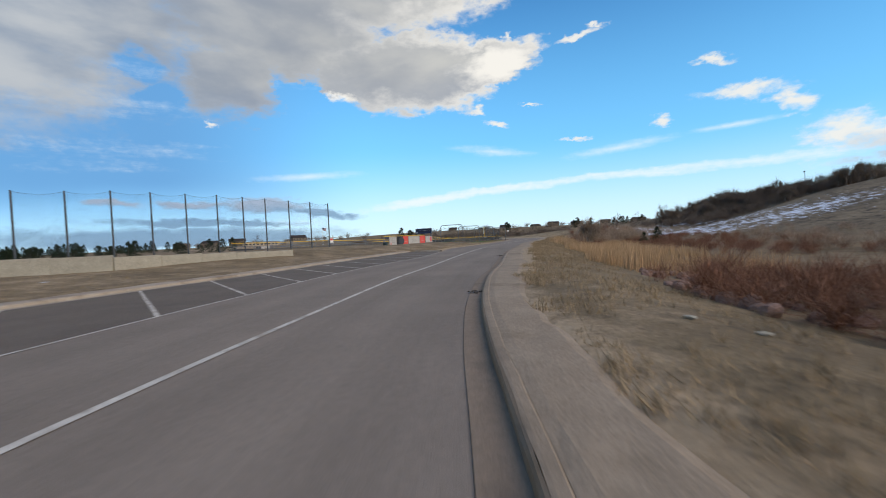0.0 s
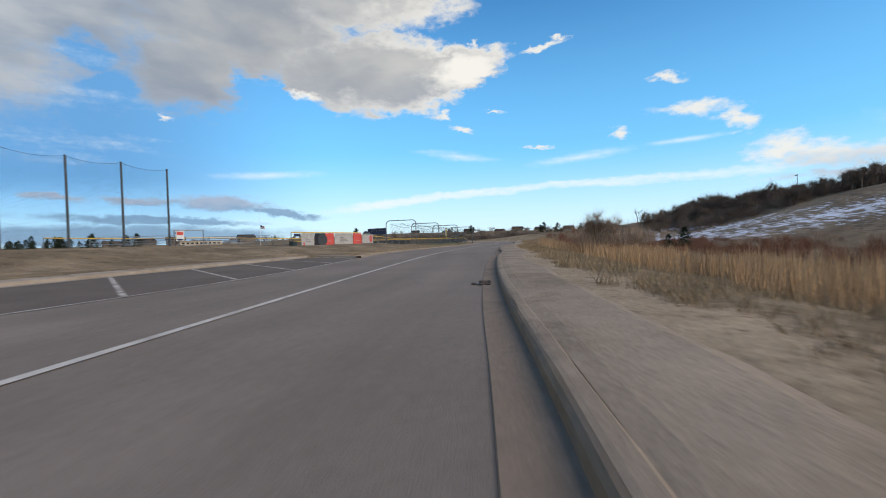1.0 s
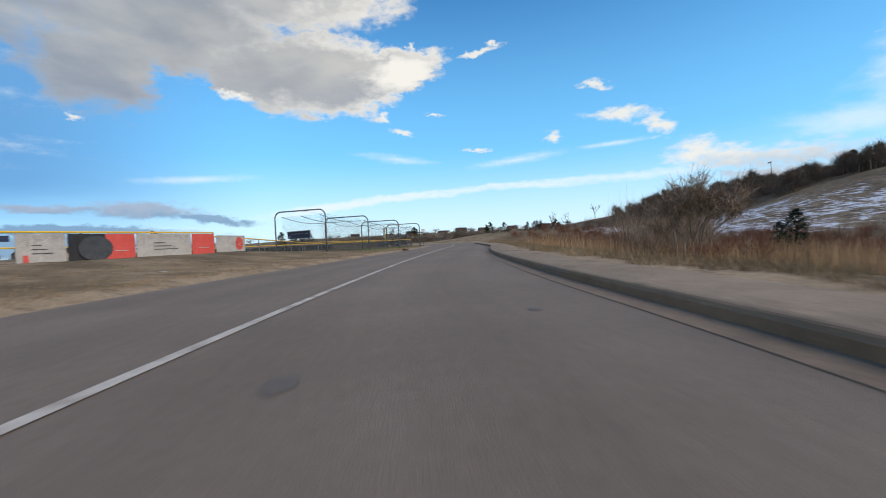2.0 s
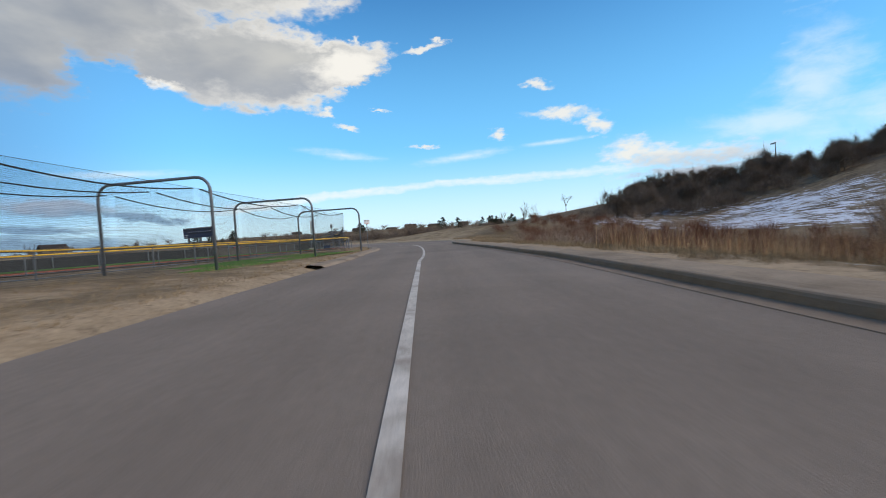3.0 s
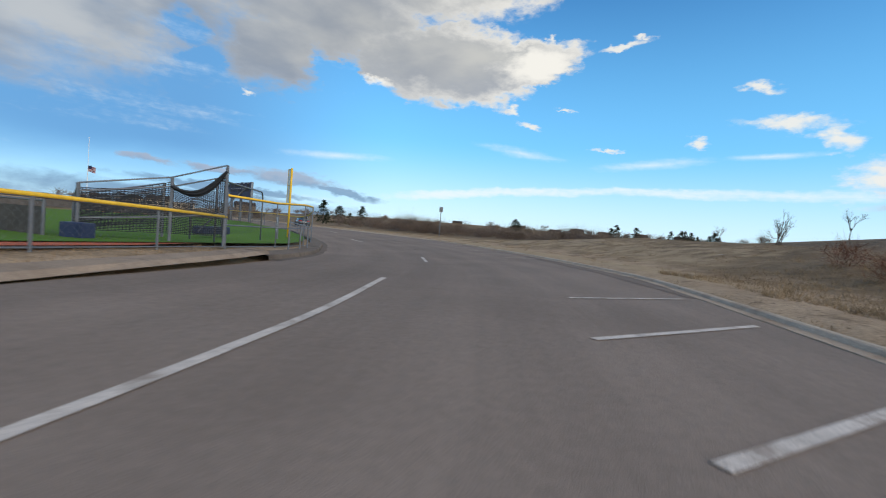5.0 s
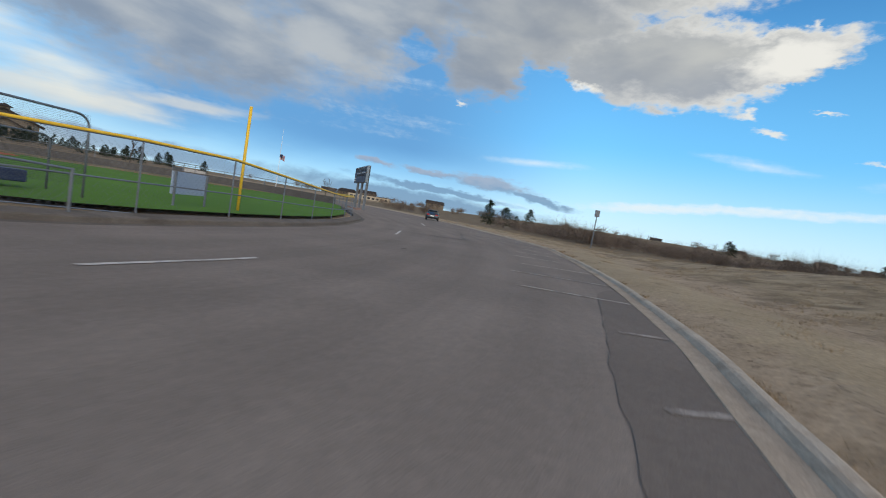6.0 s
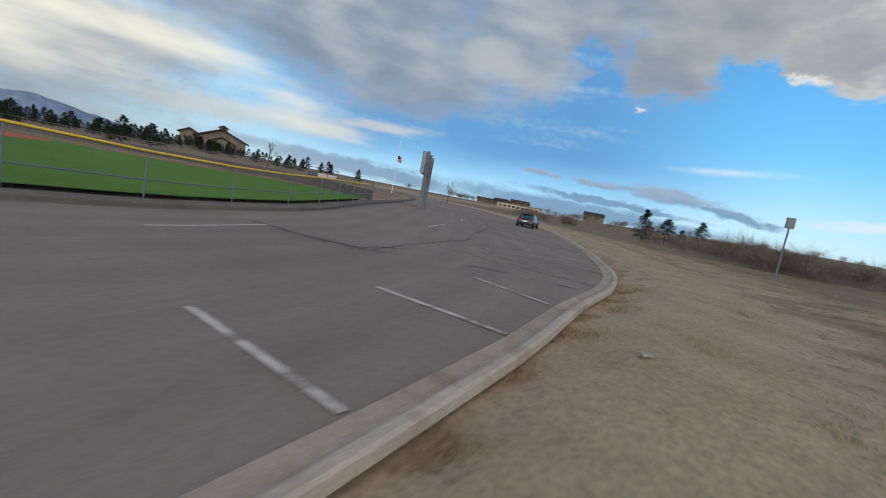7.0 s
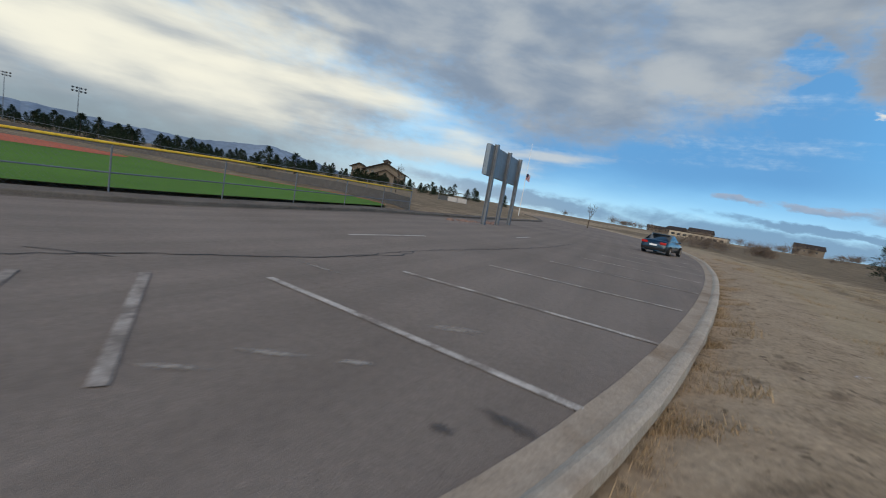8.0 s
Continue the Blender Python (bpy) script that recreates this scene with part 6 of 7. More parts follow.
rng = np.random.RandomState(11)
for i in range(8):
    a = radians(-2 - i * 3.4 + rng.randn() * 0.5)
    r = 640 + rng.rand() * 90
    house(5 + math.sin(-a) * r, 60 + math.cos(a) * r, rng.rand() * 60 - 30, 13 + rng.rand() * 6, 10, 4.5 + rng.rand() * 2, 3.2)
for i in range(4):
    house(-150 - i * 40 + rng.randn() * 6, 420 + rng.randn() * 20 + i * 6, rng.rand() * 60, 14, 10, 4.0, 2.8)


def school():
    x, y = -150, 360
    th = empty("school_building", "low pale block school building with a darker band", "building", (x, y, float(ground_z(x, y)) - 0.5), 30)
    bm = bmesh.new()
    box(bm, -22, -8, -1, 22, 8, 5)
    w = part("wall", bm, M_BRICK, th)
    bm = bmesh.new()
    box(bm, -22.2, -8.2, 5, 22.2, 8.2, 5.5)
    part("roof", bm, M_ROOF, th)
    for i in range(9):
        bm = bmesh.new()
        box(bm, -20 + i * 4.6, -8.05, 1.4, -17.2 + i * 4.6, -7.95, 3.4)
        part("window", bm, M_PANE, w)
    th.scale = (0.62, 0.62, 0.6)


school()


M_TARP = mat("blue_grey_tarpaulin", (0.3, 0.36, 0.46), (0.34, 0.4, 0.5), 0.5, 0.75, 0, 0.05, 300)


def white_board(x, y, z, rz, w, h, label):
    th = empty("field_board", label, "board", (x, y, z), rz)
    bm = bmesh.new()
    box(bm, 0, -0.03, 0.4, w, 0.03, 0.4 + h, 0.01)
    part("panel", bm, M_TARP, th)
    for xx in (0.1, w - 0.1):
        bm = bmesh.new()
        tube(bm, [(xx, 0.06, -0.1), (xx, 0.06, 0.4 + h)], 0.04, 6)
        part("post", bm, M_STEEL, th)


white_board(12.79, 132.65, -0.1, -66, 1.9, 0.75, "plain pale tarpaulin board standing on the turf edge")


def pole_sign(x, y, h):
    th = empty("lamp_post", "slim steel post with a rectangular head in the meadow", "post", (x, y, float(ground_z(x, y))), 30)
    bm = bmesh.new()
    tube(bm, [(0, 0, -0.2), (0, 0, h)], 0.07, 8)
    part("post", bm, M_STEEL, th)
    bm = bmesh.new()
    box(bm, -0.3, -0.1, h - 0.1, 0.3, 0.1, h + 0.75, 0.03)
    part("head", bm, M_STEEL, th)


pole_sign(19.6, 182.0, 4.2)


def hill_lamp(x, y, h):
    th = empty("street_lamp", "single street lamp on the hill's crest", "lamp", (x, y, float(ground_z(x, y))), 60)
    bm = bmesh.new()
    tube(bm, [(0, 0, -0.2), (0, 0, h)], 0.12, 6, 0.08)
    part("pole", bm, M_DARK, th)
    bm = bmesh.new()
    box(bm, -0.1, -0.15, h - 0.1, 1.8, 0.15, h + 0.15, 0.03)
    part("head", bm, M_DARK, th)


hill_lamp(117, 140, 8.0)


# ---------------------------------------------------------------- plants
def twig_cloud(rng, n, radius, height, droop=0.35, width=0.02):
    """Twigs of one bare bush: fans rising from the foot and forking outward."""
    foot = rng.randn(n, 2) * radius * 0.25
    lean = rng.randn(n, 2) * radius * 0.55
    u = rng.rand(n) ** 0.7
    z0 = height * u * 0.6
    base = np.column_stack([foot + lean * (u * 0.6)[:, None], z0])
    ln = height * (0.3 + 0.45 * rng.rand(n)) * np.exp(-0.45 * (lean ** 2).sum(1) / (radius * 0.55) ** 2)
    tip = base + np.column_stack([lean * 0.5 + rng.randn(n, 2) * radius * droop, np.abs(ln)])
    return base, tip, np.full(n, width) * (0.6 + 0.8 * rng.rand(n))


def scrub(name, label, spots, n_each, radius, height, width, material, category="shrubs", droop=0.35, seed=1):
    """Uncountable bushes of a slope or ditch as one object."""
    rng = np.random.RandomState(seed)
    B, T, Wd = [], [], []
    for x, y, s in spots:
        b, t, w = twig_cloud(rng, n_each, radius * s, height * s * (0.75 + 0.5 * rng.rand()), droop, width * s)
        o = np.array((x, y, float(ground_z(x, y)) - 0.05))
        B.append(b + o)
        T.append(t + o)
        Wd.append(w)
    me = blades(name, np.vstack(B), np.vstack(T), np.concatenate(Wd), material)
    return tagged(new(name, me), label, category, kind="stuff")


def scatter(n, y0, y1, d0, d1, seed, size=(0.7, 1.3)):
    rng = np.random.RandomState(seed)
    out = []
    for _ in range(n):
        y = y0 + (y1 - y0) * rng.rand()
        d = d0 + (d1 - d0) * rng.rand()
        out.append((float(x_at(KERB_R, y)) + d, y, size[0] + (size[1] - size[0]) * rng.rand()))
    return out


# red willow along the ditch, reeds in front
scrub("red_willow_thicket", "reddish-brown bare willow thicket in the ditch", scatter(70, 5, 17, 6.2, 13, 1, (0.8, 1.4)) + scatter(150, 30, 88, 17, 31, 2) + scatter(120, 58, 100, 7.5, 18, 31) + scatter(170, 88, 126, 7, 22, 3, (0.8, 1.5)), 420, 0.75, 1.05, 0.013, M_TWIG_RED, seed=3)
scrub("brown_scrub", "brown leafless scrub between ditch and hill", scatter(80, 28, 72, 24, 42, 5) + scatter(26, 100, 125, 16, 30, 6), 320, 0.9, 1.1, 0.016, M_TWIG, seed=5)
scrub("willow_clump", "dense brown willow clump beside the bay's end", scatter(90, 92, 117, 6.5, 15.0, 41, (0.55, 1.25)), 360, 1.05, 1.3, 0.011, M_TWIG, seed=15)
spots = []
rng = np.random.RandomState(8)


def in_thicket(rng):
    """A spot of the oak thicket: behind the snowy slope, right of the hollow."""
    while True:
        x, y = 58 + 68 * rng.rand(), 98 + 85 * rng.rand()
        if y > 130 - 0.65 * (x - 60) + 1.5 * rng.randn() and x > 20 + 1.12 * (y - 100.5) + 2 * rng.randn():
            return x, y


for i in range(330):
    x, y = in_thicket(rng)
    spots.append((x, y, 0.5 + 0.5 * rng.rand()))
for i in range(30):
    y = 70 + 50 * rng.rand()
    spots.append((112 + 18 * rng.rand(), y, 0.25 + 0.35 * rng.rand()))
for i in range(60):
    y = 205 + 115 * rng.rand()
    spots.append((105 + 60 * rng.rand(), y, 0.45 + 0.4 * rng.rand()))
scrub("oak_thicket", "dark leafless scrub-oak thicket along the hill", spots, 600, 2.3, 3.3, 0.03, M_TWIG_DARK, "woods", 0.42, 9)
scrub("brown_thicket", "tall translucent brown thicket by the ditch", [(5.4 + (yy - 45) * (0.7 + 0.27 * rng.rand()), yy, 0.5 + 0.6 * rng.rand()) for yy in 64 + 21 * rng.rand(42)], 420, 1.3, 3.1, 0.018, M_TWIG, "shrubs", 0.32, 19)
scrub("meadow_hedge", "bare brown hedge of trees beyond the meadow", [(x + rng.randn() * 4, y + rng.randn() * 4, 0.6 + 0.5 * rng.rand()) for x, y in
      [(-10 + 75 * k / 70, 232 + 20 * math.sin(k * 0.2) - 0.15 * k) for k in range(0, 70)] * 3] + [(-45 + rng.randn() * 5, 238 + rng.randn() * 4, 0.8) for _ in range(12)], 420, 2.4, 3.7, 0.032, M_TWIG_DARK, "woods", 0.55, 10)
scrub("round_bush", "round bare bush in the meadow", [(-50 + rng.randn() * 1.2, 262 + rng.randn() * 1.2, 1.0) for _ in range(5)], 420, 2.0, 3.6, 0.05, M_TWIG_DARK, "bush", 0.3, 12)
scrub("far_scrub", "far belt of dark scrub on the low ridge", [(40 + 240 * rng.rand(), 330 + 160 * rng.rand(), 0.8 + 0.6 * rng.rand()) for _ in range(130)] + [(-250 + 260 * rng.rand(), 330 + 120 * rng.rand(), 0.8 + 0.6 * rng.rand()) for _ in range(60)], 150, 3.0, 3.6, 0.16, M_TWIG_DARK, "woods", 0.4, 13)


def reeds(n, seed):
    rng = np.random.RandomState(seed)
    y = 19 + 66 * rng.rand(n)
    d = 6.5 + 8 * rng.rand(n) - 1.5 * np.sin(y * 0.3) - 2.5 * smoothstep(y, 60, 75)
    x = x_at(KERB_R, y) + d
    keep = (np.sin(x * 0.8) * np.cos(y * 0.5) + rng.rand(n)) > 0.2
    x, y = x[keep], y[keep]
    z = ground_z(x, y)
    h = 0.65 + 0.65 * rng.rand(len(x))
    base = np.column_stack([x, y, z - 0.05])
    tip = base + np.column_stack([rng.randn(len(x)) * 0.13, rng.randn(len(x)) * 0.13, h])
    me = blades("reed_bed", base, tip, 0.02 + 0.02 * rng.rand(len(x)), M_REED)
    return tagged(new("reed_bed", me), "bed of dry straw-coloured cattail reeds", "reeds", kind="stuff")


reeds(24000, 4)


def grass(name, label, n, seed, zone, hmin, hmax, material, clump=7):
    """Tufts of dry grass: clumps of leaning blades scattered over a zone."""
    rng = np.random.RandomState(seed)
    x, y = zone(rng, n)
    k = clump
    n = len(x)
    X = np.repeat(x, k) + rng.randn(n * k) * 0.07
    Y = np.repeat(y, k) + rng.randn(n * k) * 0.07
    h = np.repeat(hmin + (hmax - hmin) * rng.rand(n) ** 1.6, k) * (0.6 + 0.7 * rng.rand(n * k))
    Z = ground_z(X, Y)
    base = np.column_stack([X, Y, Z - 0.02])
    tip = base + np.column_stack([rng.randn(n * k) * 0.45 * h, rng.randn(n * k) * 0.45 * h, h])
    me = blades(name, base, tip, 0.008 + 0.012 * rng.rand(n * k), material)
    return tagged(new(name, me), label, "grass", kind="stuff")


def zone_right(rng, n):
    y = -8 + 134 * rng.rand(n)
    d = np.interp(y, [1, 4, 16, 22], [1.5, 1.15, 1.2, 1.85]) + 11 * rng.rand(n) ** 1.6 + 0.2 * np.sin(y * 1.3) + 0.15 * np.sin(y * 3.1)
    x = x_at(KERB_R, y) + d
    keep = (np.sin(x * 1.1 + 2 * np.sin(y * 0.35)) * np.cos(y * 0.9 + np.sin(x * 0.7)) + 1.3 * rng.rand(n) > np.where(y < 20, 0.55, 0.1)) & ((y > 22) | (d < 5.6))
    return x[keep], y[keep]


def zone_mound(rng, n):
    y = 112 + 80 * rng.rand(n)
    kerbside = rng.rand(n) < 0.42
    d = np.where(kerbside, 0.14 + np.abs(rng.randn(n)) * (0.2 + 0.1 * np.sin(y * 1.7)) * (0.5 + 0.5 * smoothstep(y, 142, 149)), 2.7 + 23 * rng.rand(n) ** 1.2 + 0.8 * np.sin(y * 0.8))
    x = x_at(KERB_R, y) + d
    patch = np.sin(x * 1.9 + 2 * np.sin(y * 0.9)) * np.cos(y * 1.6 + 1.5 * np.sin(x * 1.1)) + 0.5 * np.sin(x * 0.6 - y * 0.45)
    keep = np.where(kerbside, np.sin(y * 2.9 + 2 * np.sin(y * 0.8)) + 0.9 * rng.rand(n) > 0.9 - 0.95 * smoothstep(y, 140, 150), patch + 0.35 * rng.randn(n) > 0.35)
    return x[keep], y[keep]


def zone_left(rng, n):
    y = 47 + 76 * rng.rand(n)
    d = 0.9 + 5 * rng.rand(n) ** 1.4
    x = x_at(ROAD_L, y) - d
    return x, y


def zone_bank(rng, n):
    y = -5 + 55 * rng.rand(n)
    return x_at(BAY_KERB, y) - 1.1 - 9 * rng.rand(n), y


grass("verge_grass", "tufts of dry straw-coloured verge grass", 34000, 21, zone_right, 0.05, 0.24, M_GRASS, 8)
grass("mound_grass", "sparse short dry grass on the sandy mound", 74000, 22, zone_mound, 0.025, 0.12, M_GRASS, 8)
grass("field_edge_grass", "short dry grass beside the ball field", 6000, 23, zone_left, 0.03, 0.12, M_GRASS, 7)
grass("bank_grass", "short dry grass on the low bank", 5000, 24, zone_bank, 0.03, 0.1, M_GRASS, 6)


def branchy(rng, height, spread, levels=4, bole=0.32):
    """Limbs of a bare tree: a list of (start, end, radius0, radius1)."""
    segs = []

    def grow(p, d, ln, r, lev):
        q = p + d * ln
        segs.append((p, q, r, r * 0.68))
        if lev == 0:
            return
        for _ in range(rng.randint(2, 4)):
            v = (d + Vector(rng.randn(3)) * spread + Vector((0, 0, 0.25))).normalized()
            grow(p + d * ln * (0.55 + 0.45 * rng.rand()), v, ln * (0.6 + 0.22 * rng.rand()), r * 0.6, lev - 1)
    grow(Vector((0, 0, 0)), Vector((0.05, 0, 1)).normalized(), height * bole, height * 0.016, levels)
    return segs


def bare_tree(x, y, h, label, seed, stems=1, spread=0.45, material=None, twigs=0):
    rng = np.random.RandomState(seed)
    th = empty("bare_tree", label, "tree", (x, y, float(ground_z(x, y)) - 0.05), rng.rand() * 360, "bare trees")
    tr, cr = bmesh.new(), bmesh.new()
    ends = []
    for s in range(stems):
        off = Vector((rng.randn() * 0.4, rng.randn() * 0.4, 0)) if stems > 1 else Vector((0, 0, 0))
        for i, (p, q, r0, r1) in enumerate(branchy(rng, h * (0.8 + 0.3 * rng.rand()), spread, 5, 0.2 if twigs > 5 else 0.32)):
            tube(tr if i == 0 else cr, [p + off, q + off], r0, 4, r1, cap=False)
            if r0 < h * 0.0045:
                ends.append((p + off, q + off))
    part("trunk", tr, material or M_BARK, th)
    part("crown", cr, material or M_BARK, th, "fine bare branches")
    if twigs:
        a = np.repeat(np.array([tuple(e[0]) for e in ends]), twigs, 0)
        b = np.repeat(np.array([tuple(e[1]) for e in ends]), twigs, 0)
        base = a + (b - a) * rng.rand(len(a), 1)
        tip = base + (b - a) * 0.5 + rng.randn(len(a), 3) * 0.075 * h
        part("canopy", blades("canopy", base, tip, np.full(len(a), 0.028), material or M_BARK), material or M_BARK, th)
    return th


bare_tree(20.5, 62.0, 4.6, "bare multi-stemmed shrub tree in the ditch", 3, 4, 0.45, M_TWIG, 5)
bare_tree(22.5, 66.0, 3.8, "bare multi-stemmed shrub tree in the ditch", 4, 3, 0.45, M_TWIG, 5)
bare_tree(70, 175, 8, "slender leafless tree behind the scrub", 5, 2, 0.35)
bare_tree(-54, 212.5, 7.5, "slender bare poplar beside the car park exit", 6, 2, 0.2)
bare_tree(-75, 175, 7, "bare tree beyond the outfield", 7, 1, 0.4)
for i, (x, y) in enumerate(((40, 255), (55, 262), (24, 240), (8, 250), (92, 205), (100, 198), (84, 214))):
    bare_tree(x, y, 6 + (i % 3), "leafless tree in the hedge line", 20 + i, 1, 0.45)


# scrub oaks standing along the upper edge of the thicket
OAKS = []
rng = np.random.RandomState(44)
for i in range(100):
    x, y = in_thicket(rng)
    h = 4.2 + 2.2 * rng.rand()
    if len(OAKS) < 5:
        OAKS.append(bare_tree(x, y, h * 1.75, "bare gnarled scrub oak in the thicket", 60 + i, 3, 0.7, M_TWIG_DARK, 9))
    else:
        th = copy_thing(OAKS[i % 5], pose(x, y, float(ground_z(x, y)) - 0.05, 0, 0, rng.rand() * 360))
        th.scale = (0.8 + 0.4 * rng.rand(),) * 3

PINES = {}


def pine(x, y, h, seed, label="dark green pine with layered boughs"):
    if math.hypot(x + 18, y - 122) < 46:
        return None                      # the ball field stays clear
    rng = np.random.RandomState(seed)
    key = seed % 9
    if key in PINES:
        th0, h0 = PINES[key]
        th = copy_thing(th0, pose(x, y, float(ground_z(x, y)) - 0.1, 0, 0, rng.rand() * 360))
        th.scale = (h / h0 * (0.85 + 0.4 * rng.rand()),) * 2 + (h / h0,)
        return tagged(th, label)
    th = empty("pine_tree", label, "tree", (x, y, float(ground_z(x, y)) - 0.1), rng.rand() * 360, "pines")
    PINES[key] = (th, h)
    bm = bmesh.new()
    tube(bm, [(0, 0, 0), (0.02 * h * rng.randn(), 0, h * 0.5), (0, 0, h * 0.97)], h * 0.02, 6, h * 0.004)
    part("trunk", bm, M_BARK, th)
    B, T, Wd = [], [], []
    levels = 13
    for i in range(levels):
        u = i / (levels - 1)
        z = h * (0.16 + 0.82 * u)
        r = h * 0.44 * (1 - u) ** 0.65 * (0.75 + 0.5 * rng.rand()) + 0.03 * h
        for _ in range(7):
            if rng.rand() < 0.22:
                continue
            a = rng.rand() * 2 * math.pi
            ln = r * (0.6 + 0.5 * rng.rand())
            n = 34
            t = rng.rand(n) ** 0.6
            ctr = np.column_stack([np.cos(a) * ln * t, np.sin(a) * ln * t, z + ln * (0.12 * t - 0.28 * t * t)]) + rng.randn(n, 3) * 0.018 * h
            B.append(ctr)
            T.append(ctr + np.column_stack([np.cos(a) * 0.06 * h + rng.randn(n) * 0.035 * h, np.sin(a) * 0.06 * h + rng.randn(n) * 0.035 * h, rng.randn(n) * 0.03 * h + 0.015 * h]))
            Wd.append(np.full(n, 0.024 * h))
    me = blades("crown", np.vstack(B), np.vstack(T), np.concatenate(Wd), M_PINE)
    part("crown", me, M_PINE, th)


pine(33, 67, 2.6, 1, "small dark pine at the foot of the hill")
pine(30.5, 66, 1.9, 2, "small dark pine at the foot of the hill")
pine(113, 118, 5.5, 3)
pine(116, 108, 4.5, 4)
for i, (x, y, h) in enumerate(((-24, 256, 8.0), (-19, 258, 6.6), (-12, 261, 7.2), (-15.5, 259, 4.5), (-22, 254, 4.0))):
    pine(x, y, h, 30 + i)
rng = np.random.RandomState(17)
for i in range(230):                       # row beyond the outfield, round the lodge
    a = radians(70 + 50 * rng.rand() ** 0.8)
    r = 150 + 80 * rng.rand()
    pine(22 - math.sin(a) * r, 152 + math.cos(a) * r, 2.8 + 2.6 * rng.rand() ** 1.5, 100 + i)
for i in range(16):
    a = radians(73 + 9 * rng.rand())
    pine(22 - math.sin(a) * 236, 152 + math.cos(a) * 236, 3.0 + 2.0 * rng.rand(), 300 + i, "dark pine standing before the lodge")
for i in range(12):
    a = radians(60 + 14 * rng.rand())
    pine(22 - math.sin(a) * 190, 152 + math.cos(a) * 190, 3.5 + 2.5 * rng.rand(), 160 + i)
for i in range(26):                       # beyond the fields on the left of the first stretch
    a = radians(14 + 34 * rng.rand())
    r = 110 + 60 * rng.rand()
    pine(-math.sin(a) * r, 10 + math.cos(a) * r, 3.0 + 2.0 * rng.rand(), 200 + i)
for i in range(14):
    a = radians(-8 - 20 * rng.rand())
    pine(10 - math.sin(a) * 330, 60 + math.cos(a) * 330, 6 + 3 * rng.rand(), 240 + i)


def rocks():
    rng = np.random.RandomState(5)
    for i in range(60):
        y = 9 + 13 * rng.rand()
        x = float(x_at(KERB_R, y)) + 5.5 + 3.2 * rng.rand() + 0.1 * (y - 9)
        s = 0.12 + 0.22 * rng.rand()
        bm = bmesh.new()
        bmesh.ops.create_icosphere(bm, subdivisions=2, radius=s)
        for v in bm.verts:
            v.co *= 1 + 0.28 * noise.noise(v.co * 4.5 + Vector((i, 0, 0)))
            v.co.z *= 0.7
        ob = part("rock", bm, M_ROCK)
        ob.matrix_world = pose(x, y, float(ground_z(x, y)) + s * 0.3, rng.rand() * 40, rng.rand() * 40, rng.rand() * 360)
        tagged(ob, "pinkish angular rock lying in the ditch", "rock", "ditch rocks")


rocks()


def mountains():
    """Blue ridge far beyond the outfield, distance haze put into its base colour."""
    verts, faces = [], []
    az = np.linspace(70, 150, 160)
    h = np.interp(az, [70, 84, 88, 92.5, 95, 100, 104, 110, 118, 130, 150], [10, 40, 80, 125, 105, 85, 80, 90, 100, 120, 90])
    rng = np.random.RandomState(2)
    h = h + np.convolve(rng.randn(166), np.ones(7) / 7, "valid")[:160] * 14
    for a, k in zip(az, h):
        for r, f in ((2900, 0.0), (3050, 0.55), (3250, 1.0), (3600, 0.3)):
            verts.append((22 - math.sin(radians(a)) * r, 152 + math.cos(radians(a)) * r, -30 + (k + 30) * f))
    for i in range(159):
        for j in range(3):
            a = i * 4 + j
            faces.append((a, a + 4, a + 5, a + 1))
    ma = mat("blue_haze_tinted_mountain", (0.15, 0.195, 0.25), (0.2, 0.25, 0.31), 0.003, 1.0, 0, 0, 0.02)
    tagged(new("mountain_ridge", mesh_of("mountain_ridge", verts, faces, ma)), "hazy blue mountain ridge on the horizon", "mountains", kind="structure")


mountains()


# litter and small marks
def pale_debris():
    rng = np.random.RandomState(9)
    for x, y in ((4.1, 5.6), (3.6, 6.4), (24.4, 143.3), (25.3, 145.0)):
        bm = bmesh.new()
        bmesh.ops.create_icosphere(bm, subdivisions=1, radius=0.07)
        for v in bm.verts:
            v.co = Vector((v.co.x * 1.6, v.co.y, v.co.z * 0.4)) * (1 + 0.3 * rng.randn() * 0.5)
        ob = part("stone", bm, M_WALL)
        ob.matrix_world = pose(x, y, float(ground_z(x, y)) + 0.03, 0, 0, rng.rand() * 360)
        tagged(ob, "flat pale stone lying in the grass", "stone", "loose stones")


pale_debris()


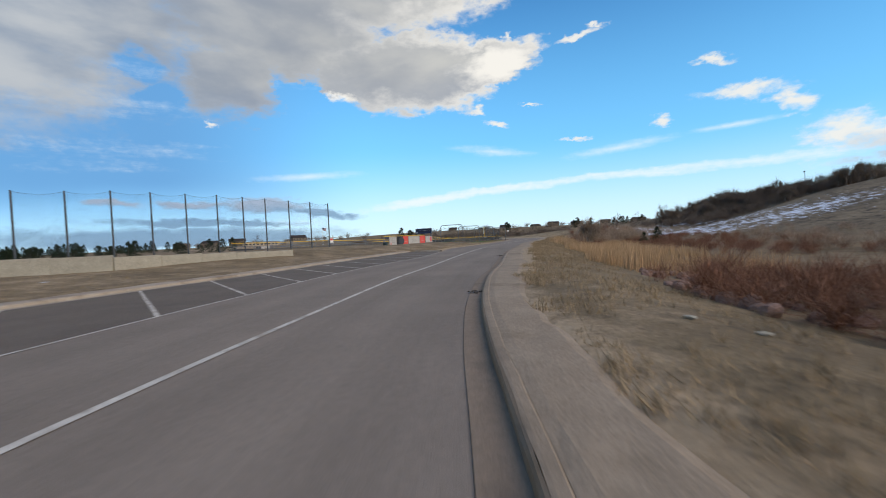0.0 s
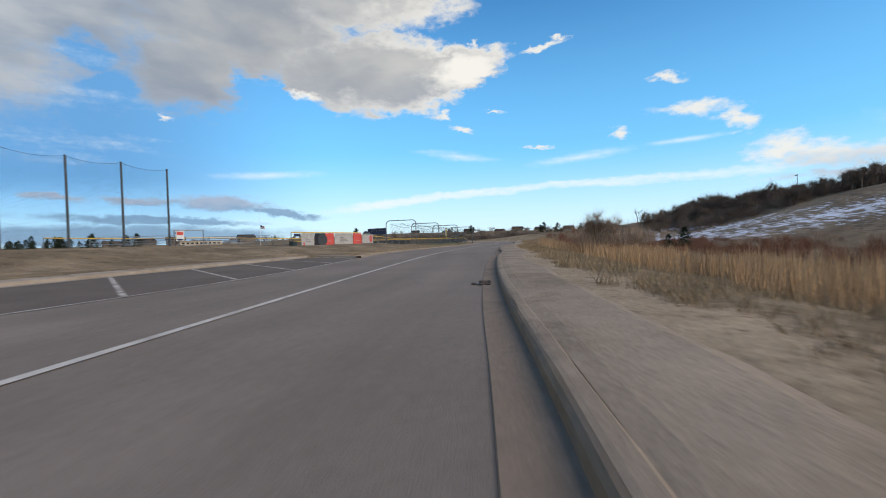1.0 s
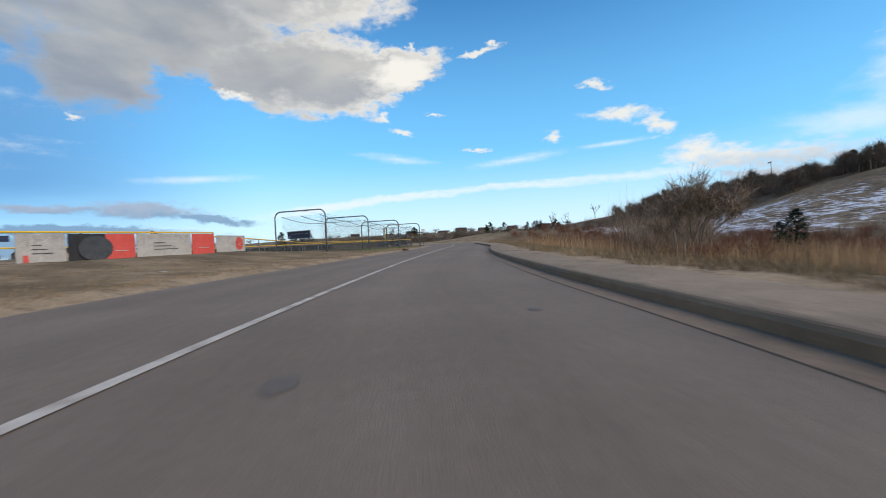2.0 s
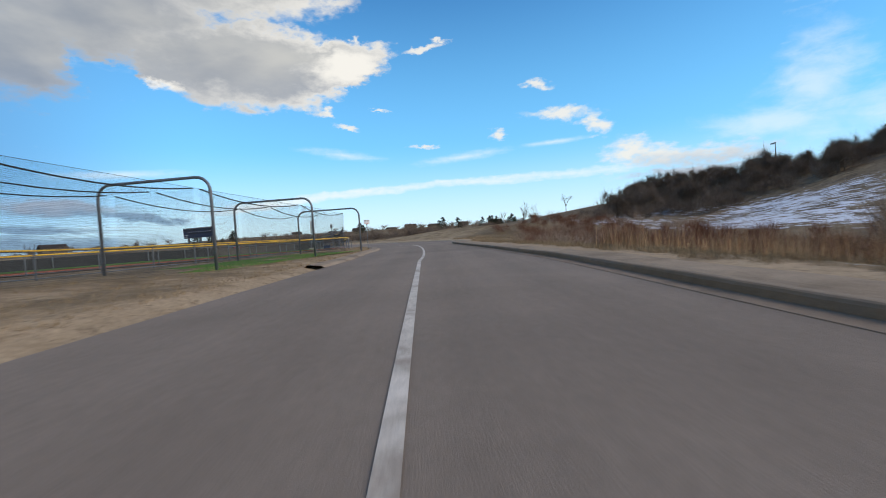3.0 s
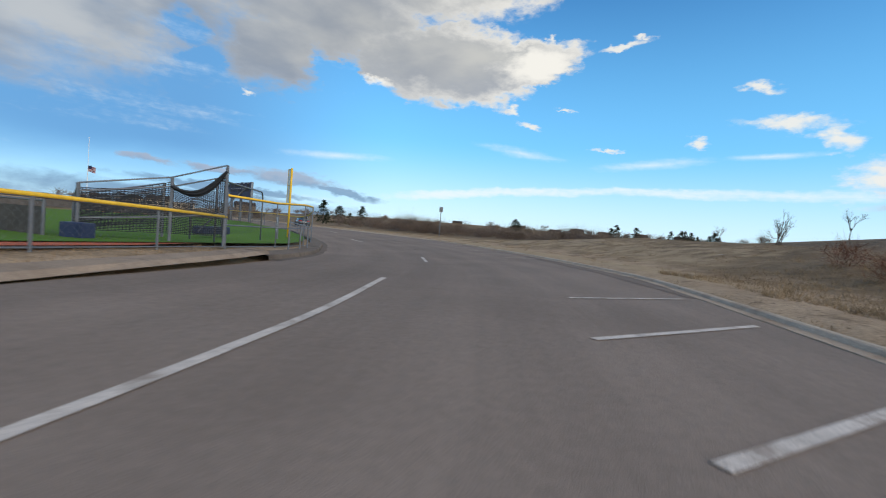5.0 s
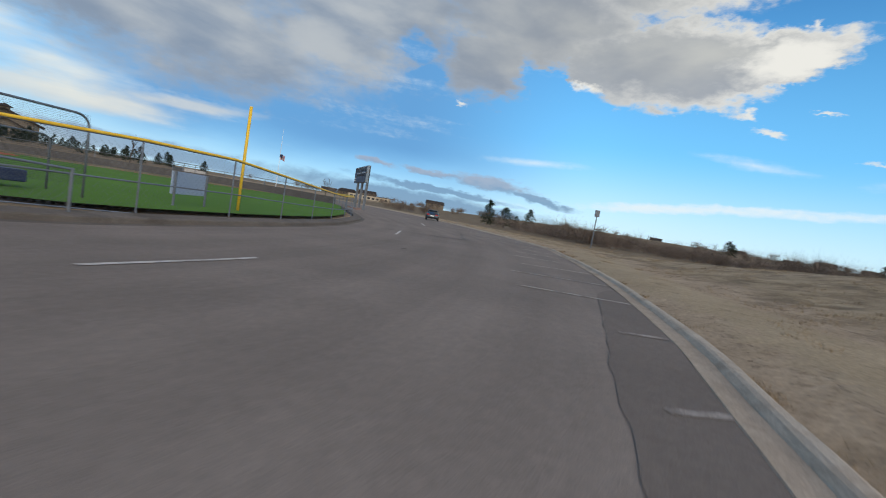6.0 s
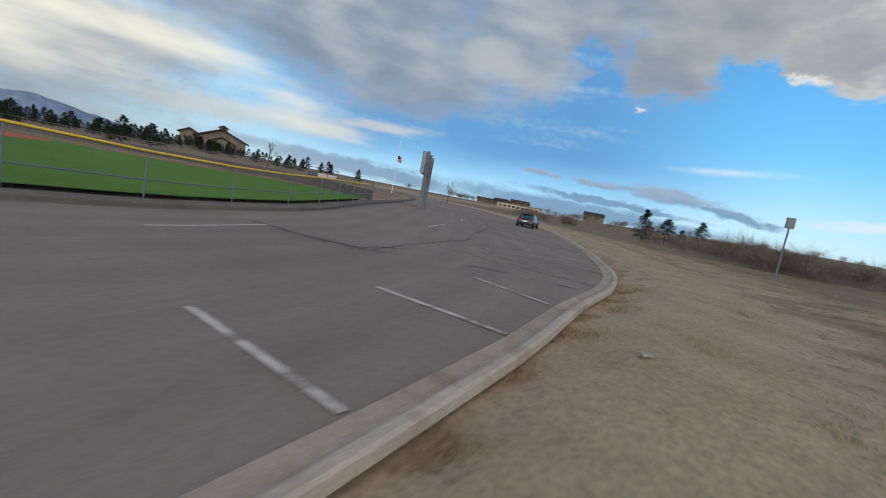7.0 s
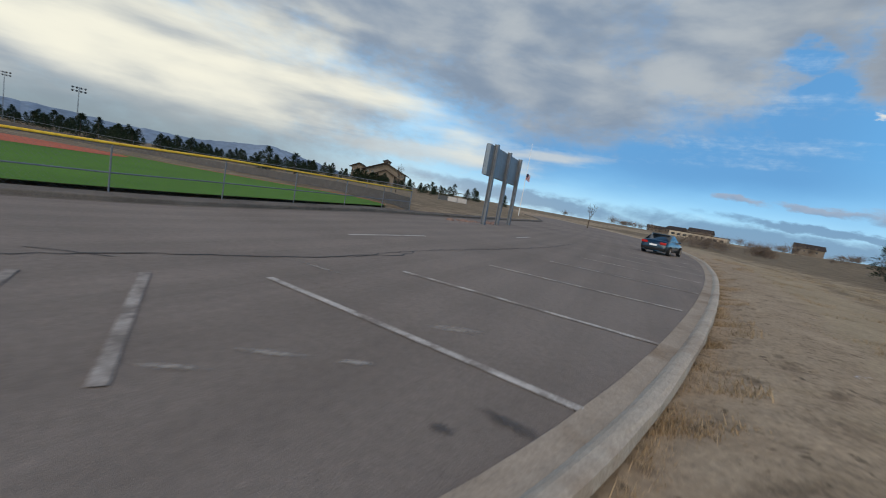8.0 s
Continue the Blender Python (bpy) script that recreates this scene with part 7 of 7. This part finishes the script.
def thinning(ma):
    """A stain that thins out to nothing at its rim, broken up by the grain of the asphalt."""
    nt = ma.node_tree
    bs, out = nt.nodes["Principled BSDF"], nt.nodes["Material Output"]
    at = nt.nodes.new("ShaderNodeAttribute")
    at.attribute_name = "cover"
    nz = nt.nodes.new("ShaderNodeTexNoise")
    nz.inputs["Scale"].default_value, nz.inputs["Detail"].default_value = 14.0, 6.0
    nt.links.new(nt.nodes.new("ShaderNodeTexCoord").outputs["Object"], nz.inputs["Vector"])
    ad = nt.nodes.new("ShaderNodeMath")
    ad.operation = "ADD"
    nt.links.new(at.outputs["Fac"], ad.inputs[0])
    nt.links.new(nz.outputs[0], ad.inputs[1])
    rm = nt.nodes.new("ShaderNodeMapRange")
    nt.links.new(ad.outputs[0], rm.inputs[0])
    for k, v in zip((1, 2, 3, 4), (0.5, 1.25, 0.0, 0.7)):
        rm.inputs[k].default_value = v
    mx, tr = nt.nodes.new("ShaderNodeMixShader"), nt.nodes.new("ShaderNodeBsdfTransparent")
    nt.links.new(rm.outputs[0], mx.inputs[0])
    nt.links.new(tr.outputs[0], mx.inputs[1])
    nt.links.new(bs.outputs[0], mx.inputs[2])
    nt.links.new(mx.outputs[0], out.inputs["Surface"])
    return ma


M_SMEAR = thinning(mat("oil_smear", (0.08, 0.066, 0.055), (0.12, 0.1, 0.083), 4, 0.7, 0, 0.2, 60))
thinning(M_SCUFF)


def smudge(name, label, a, b, w, material):
    """A ragged thin stain lying along a short line."""
    rng = np.random.RandomState(int(abs(a[0] * 37 + a[1] * 11)) + 1)
    a, b = np.array(a), np.array(b)
    d = (b - a) / 2
    n = np.array((-d[1], d[0])) / np.linalg.norm(d) * w / 2
    bm = bmesh.new()
    lay = bm.verts.layers.float.new("cover")
    mid = (a + b) / 2
    core = bm.verts.new((mid[0], mid[1], 0.0095 + float(road_z(mid[0], mid[1]))))
    core[lay] = 1.0
    vs = []
    for t in np.linspace(0, 2 * math.pi, 26, endpoint=False):
        p = mid + d * math.cos(t) * (1.0 + 0.7 * rng.rand()) + n * math.sin(t) * (0.9 + 0.9 * rng.rand())
        vs.append(bm.verts.new((p[0], p[1], 0.0095 + float(road_z(p[0], p[1])))))
    for i in range(26):
        bm.faces.new((core, vs[i], vs[(i + 1) % 26]))
    return tagged(part(name, bm, material), label, "stain", kind="structure")


for (x, y), (dx, dy), w in (((18.16, 103.77), (0.34, 0.26), 0.2), ((18.37, 104.37), (0.2, 0.24), 0.12), ((20.66, 102.68), (0.05, 0.34), 0.12), ((17.6, 148.0), (0.5, 0.4), 0.14), ((15.2, 152.5), (0.6, 0.5), 0.12), ((17.98, 153.85), (0.1, 0.55), 0.2), ((18.96, 152.56), (0.05, 0.25), 0.12),
                            ((18.8, 151.9), (0.1, 0.5), 0.1), ((19.1, 151.3), (0.06, 0.4), 0.08), ((20.9, 148.3), (0.12, 0.35), 0.14), ((19.0, 148.5), (0.1, 0.4), 0.12), ((20.7, 147.4), (0.1, 0.3), 0.1)):
    smudge("paint_scuff", "faint pale paint scuff on the asphalt", (x - dx / 2, y - dy / 2), (x + dx / 2, y + dy / 2), w, M_SCUFF)
for a, b, w in (((19.75, 153.35), (20.12, 153.6), 0.14), ((21.35, 148.84), (22.0, 148.96), 0.13), ((19.9, 152.9), (20.0, 153.0), 0.12), ((20.51, 134.27), (20.43, 134.65), 0.1)):
    smudge("oil_smear", "dark oily smear on the asphalt", a, b, w, M_SMEAR)
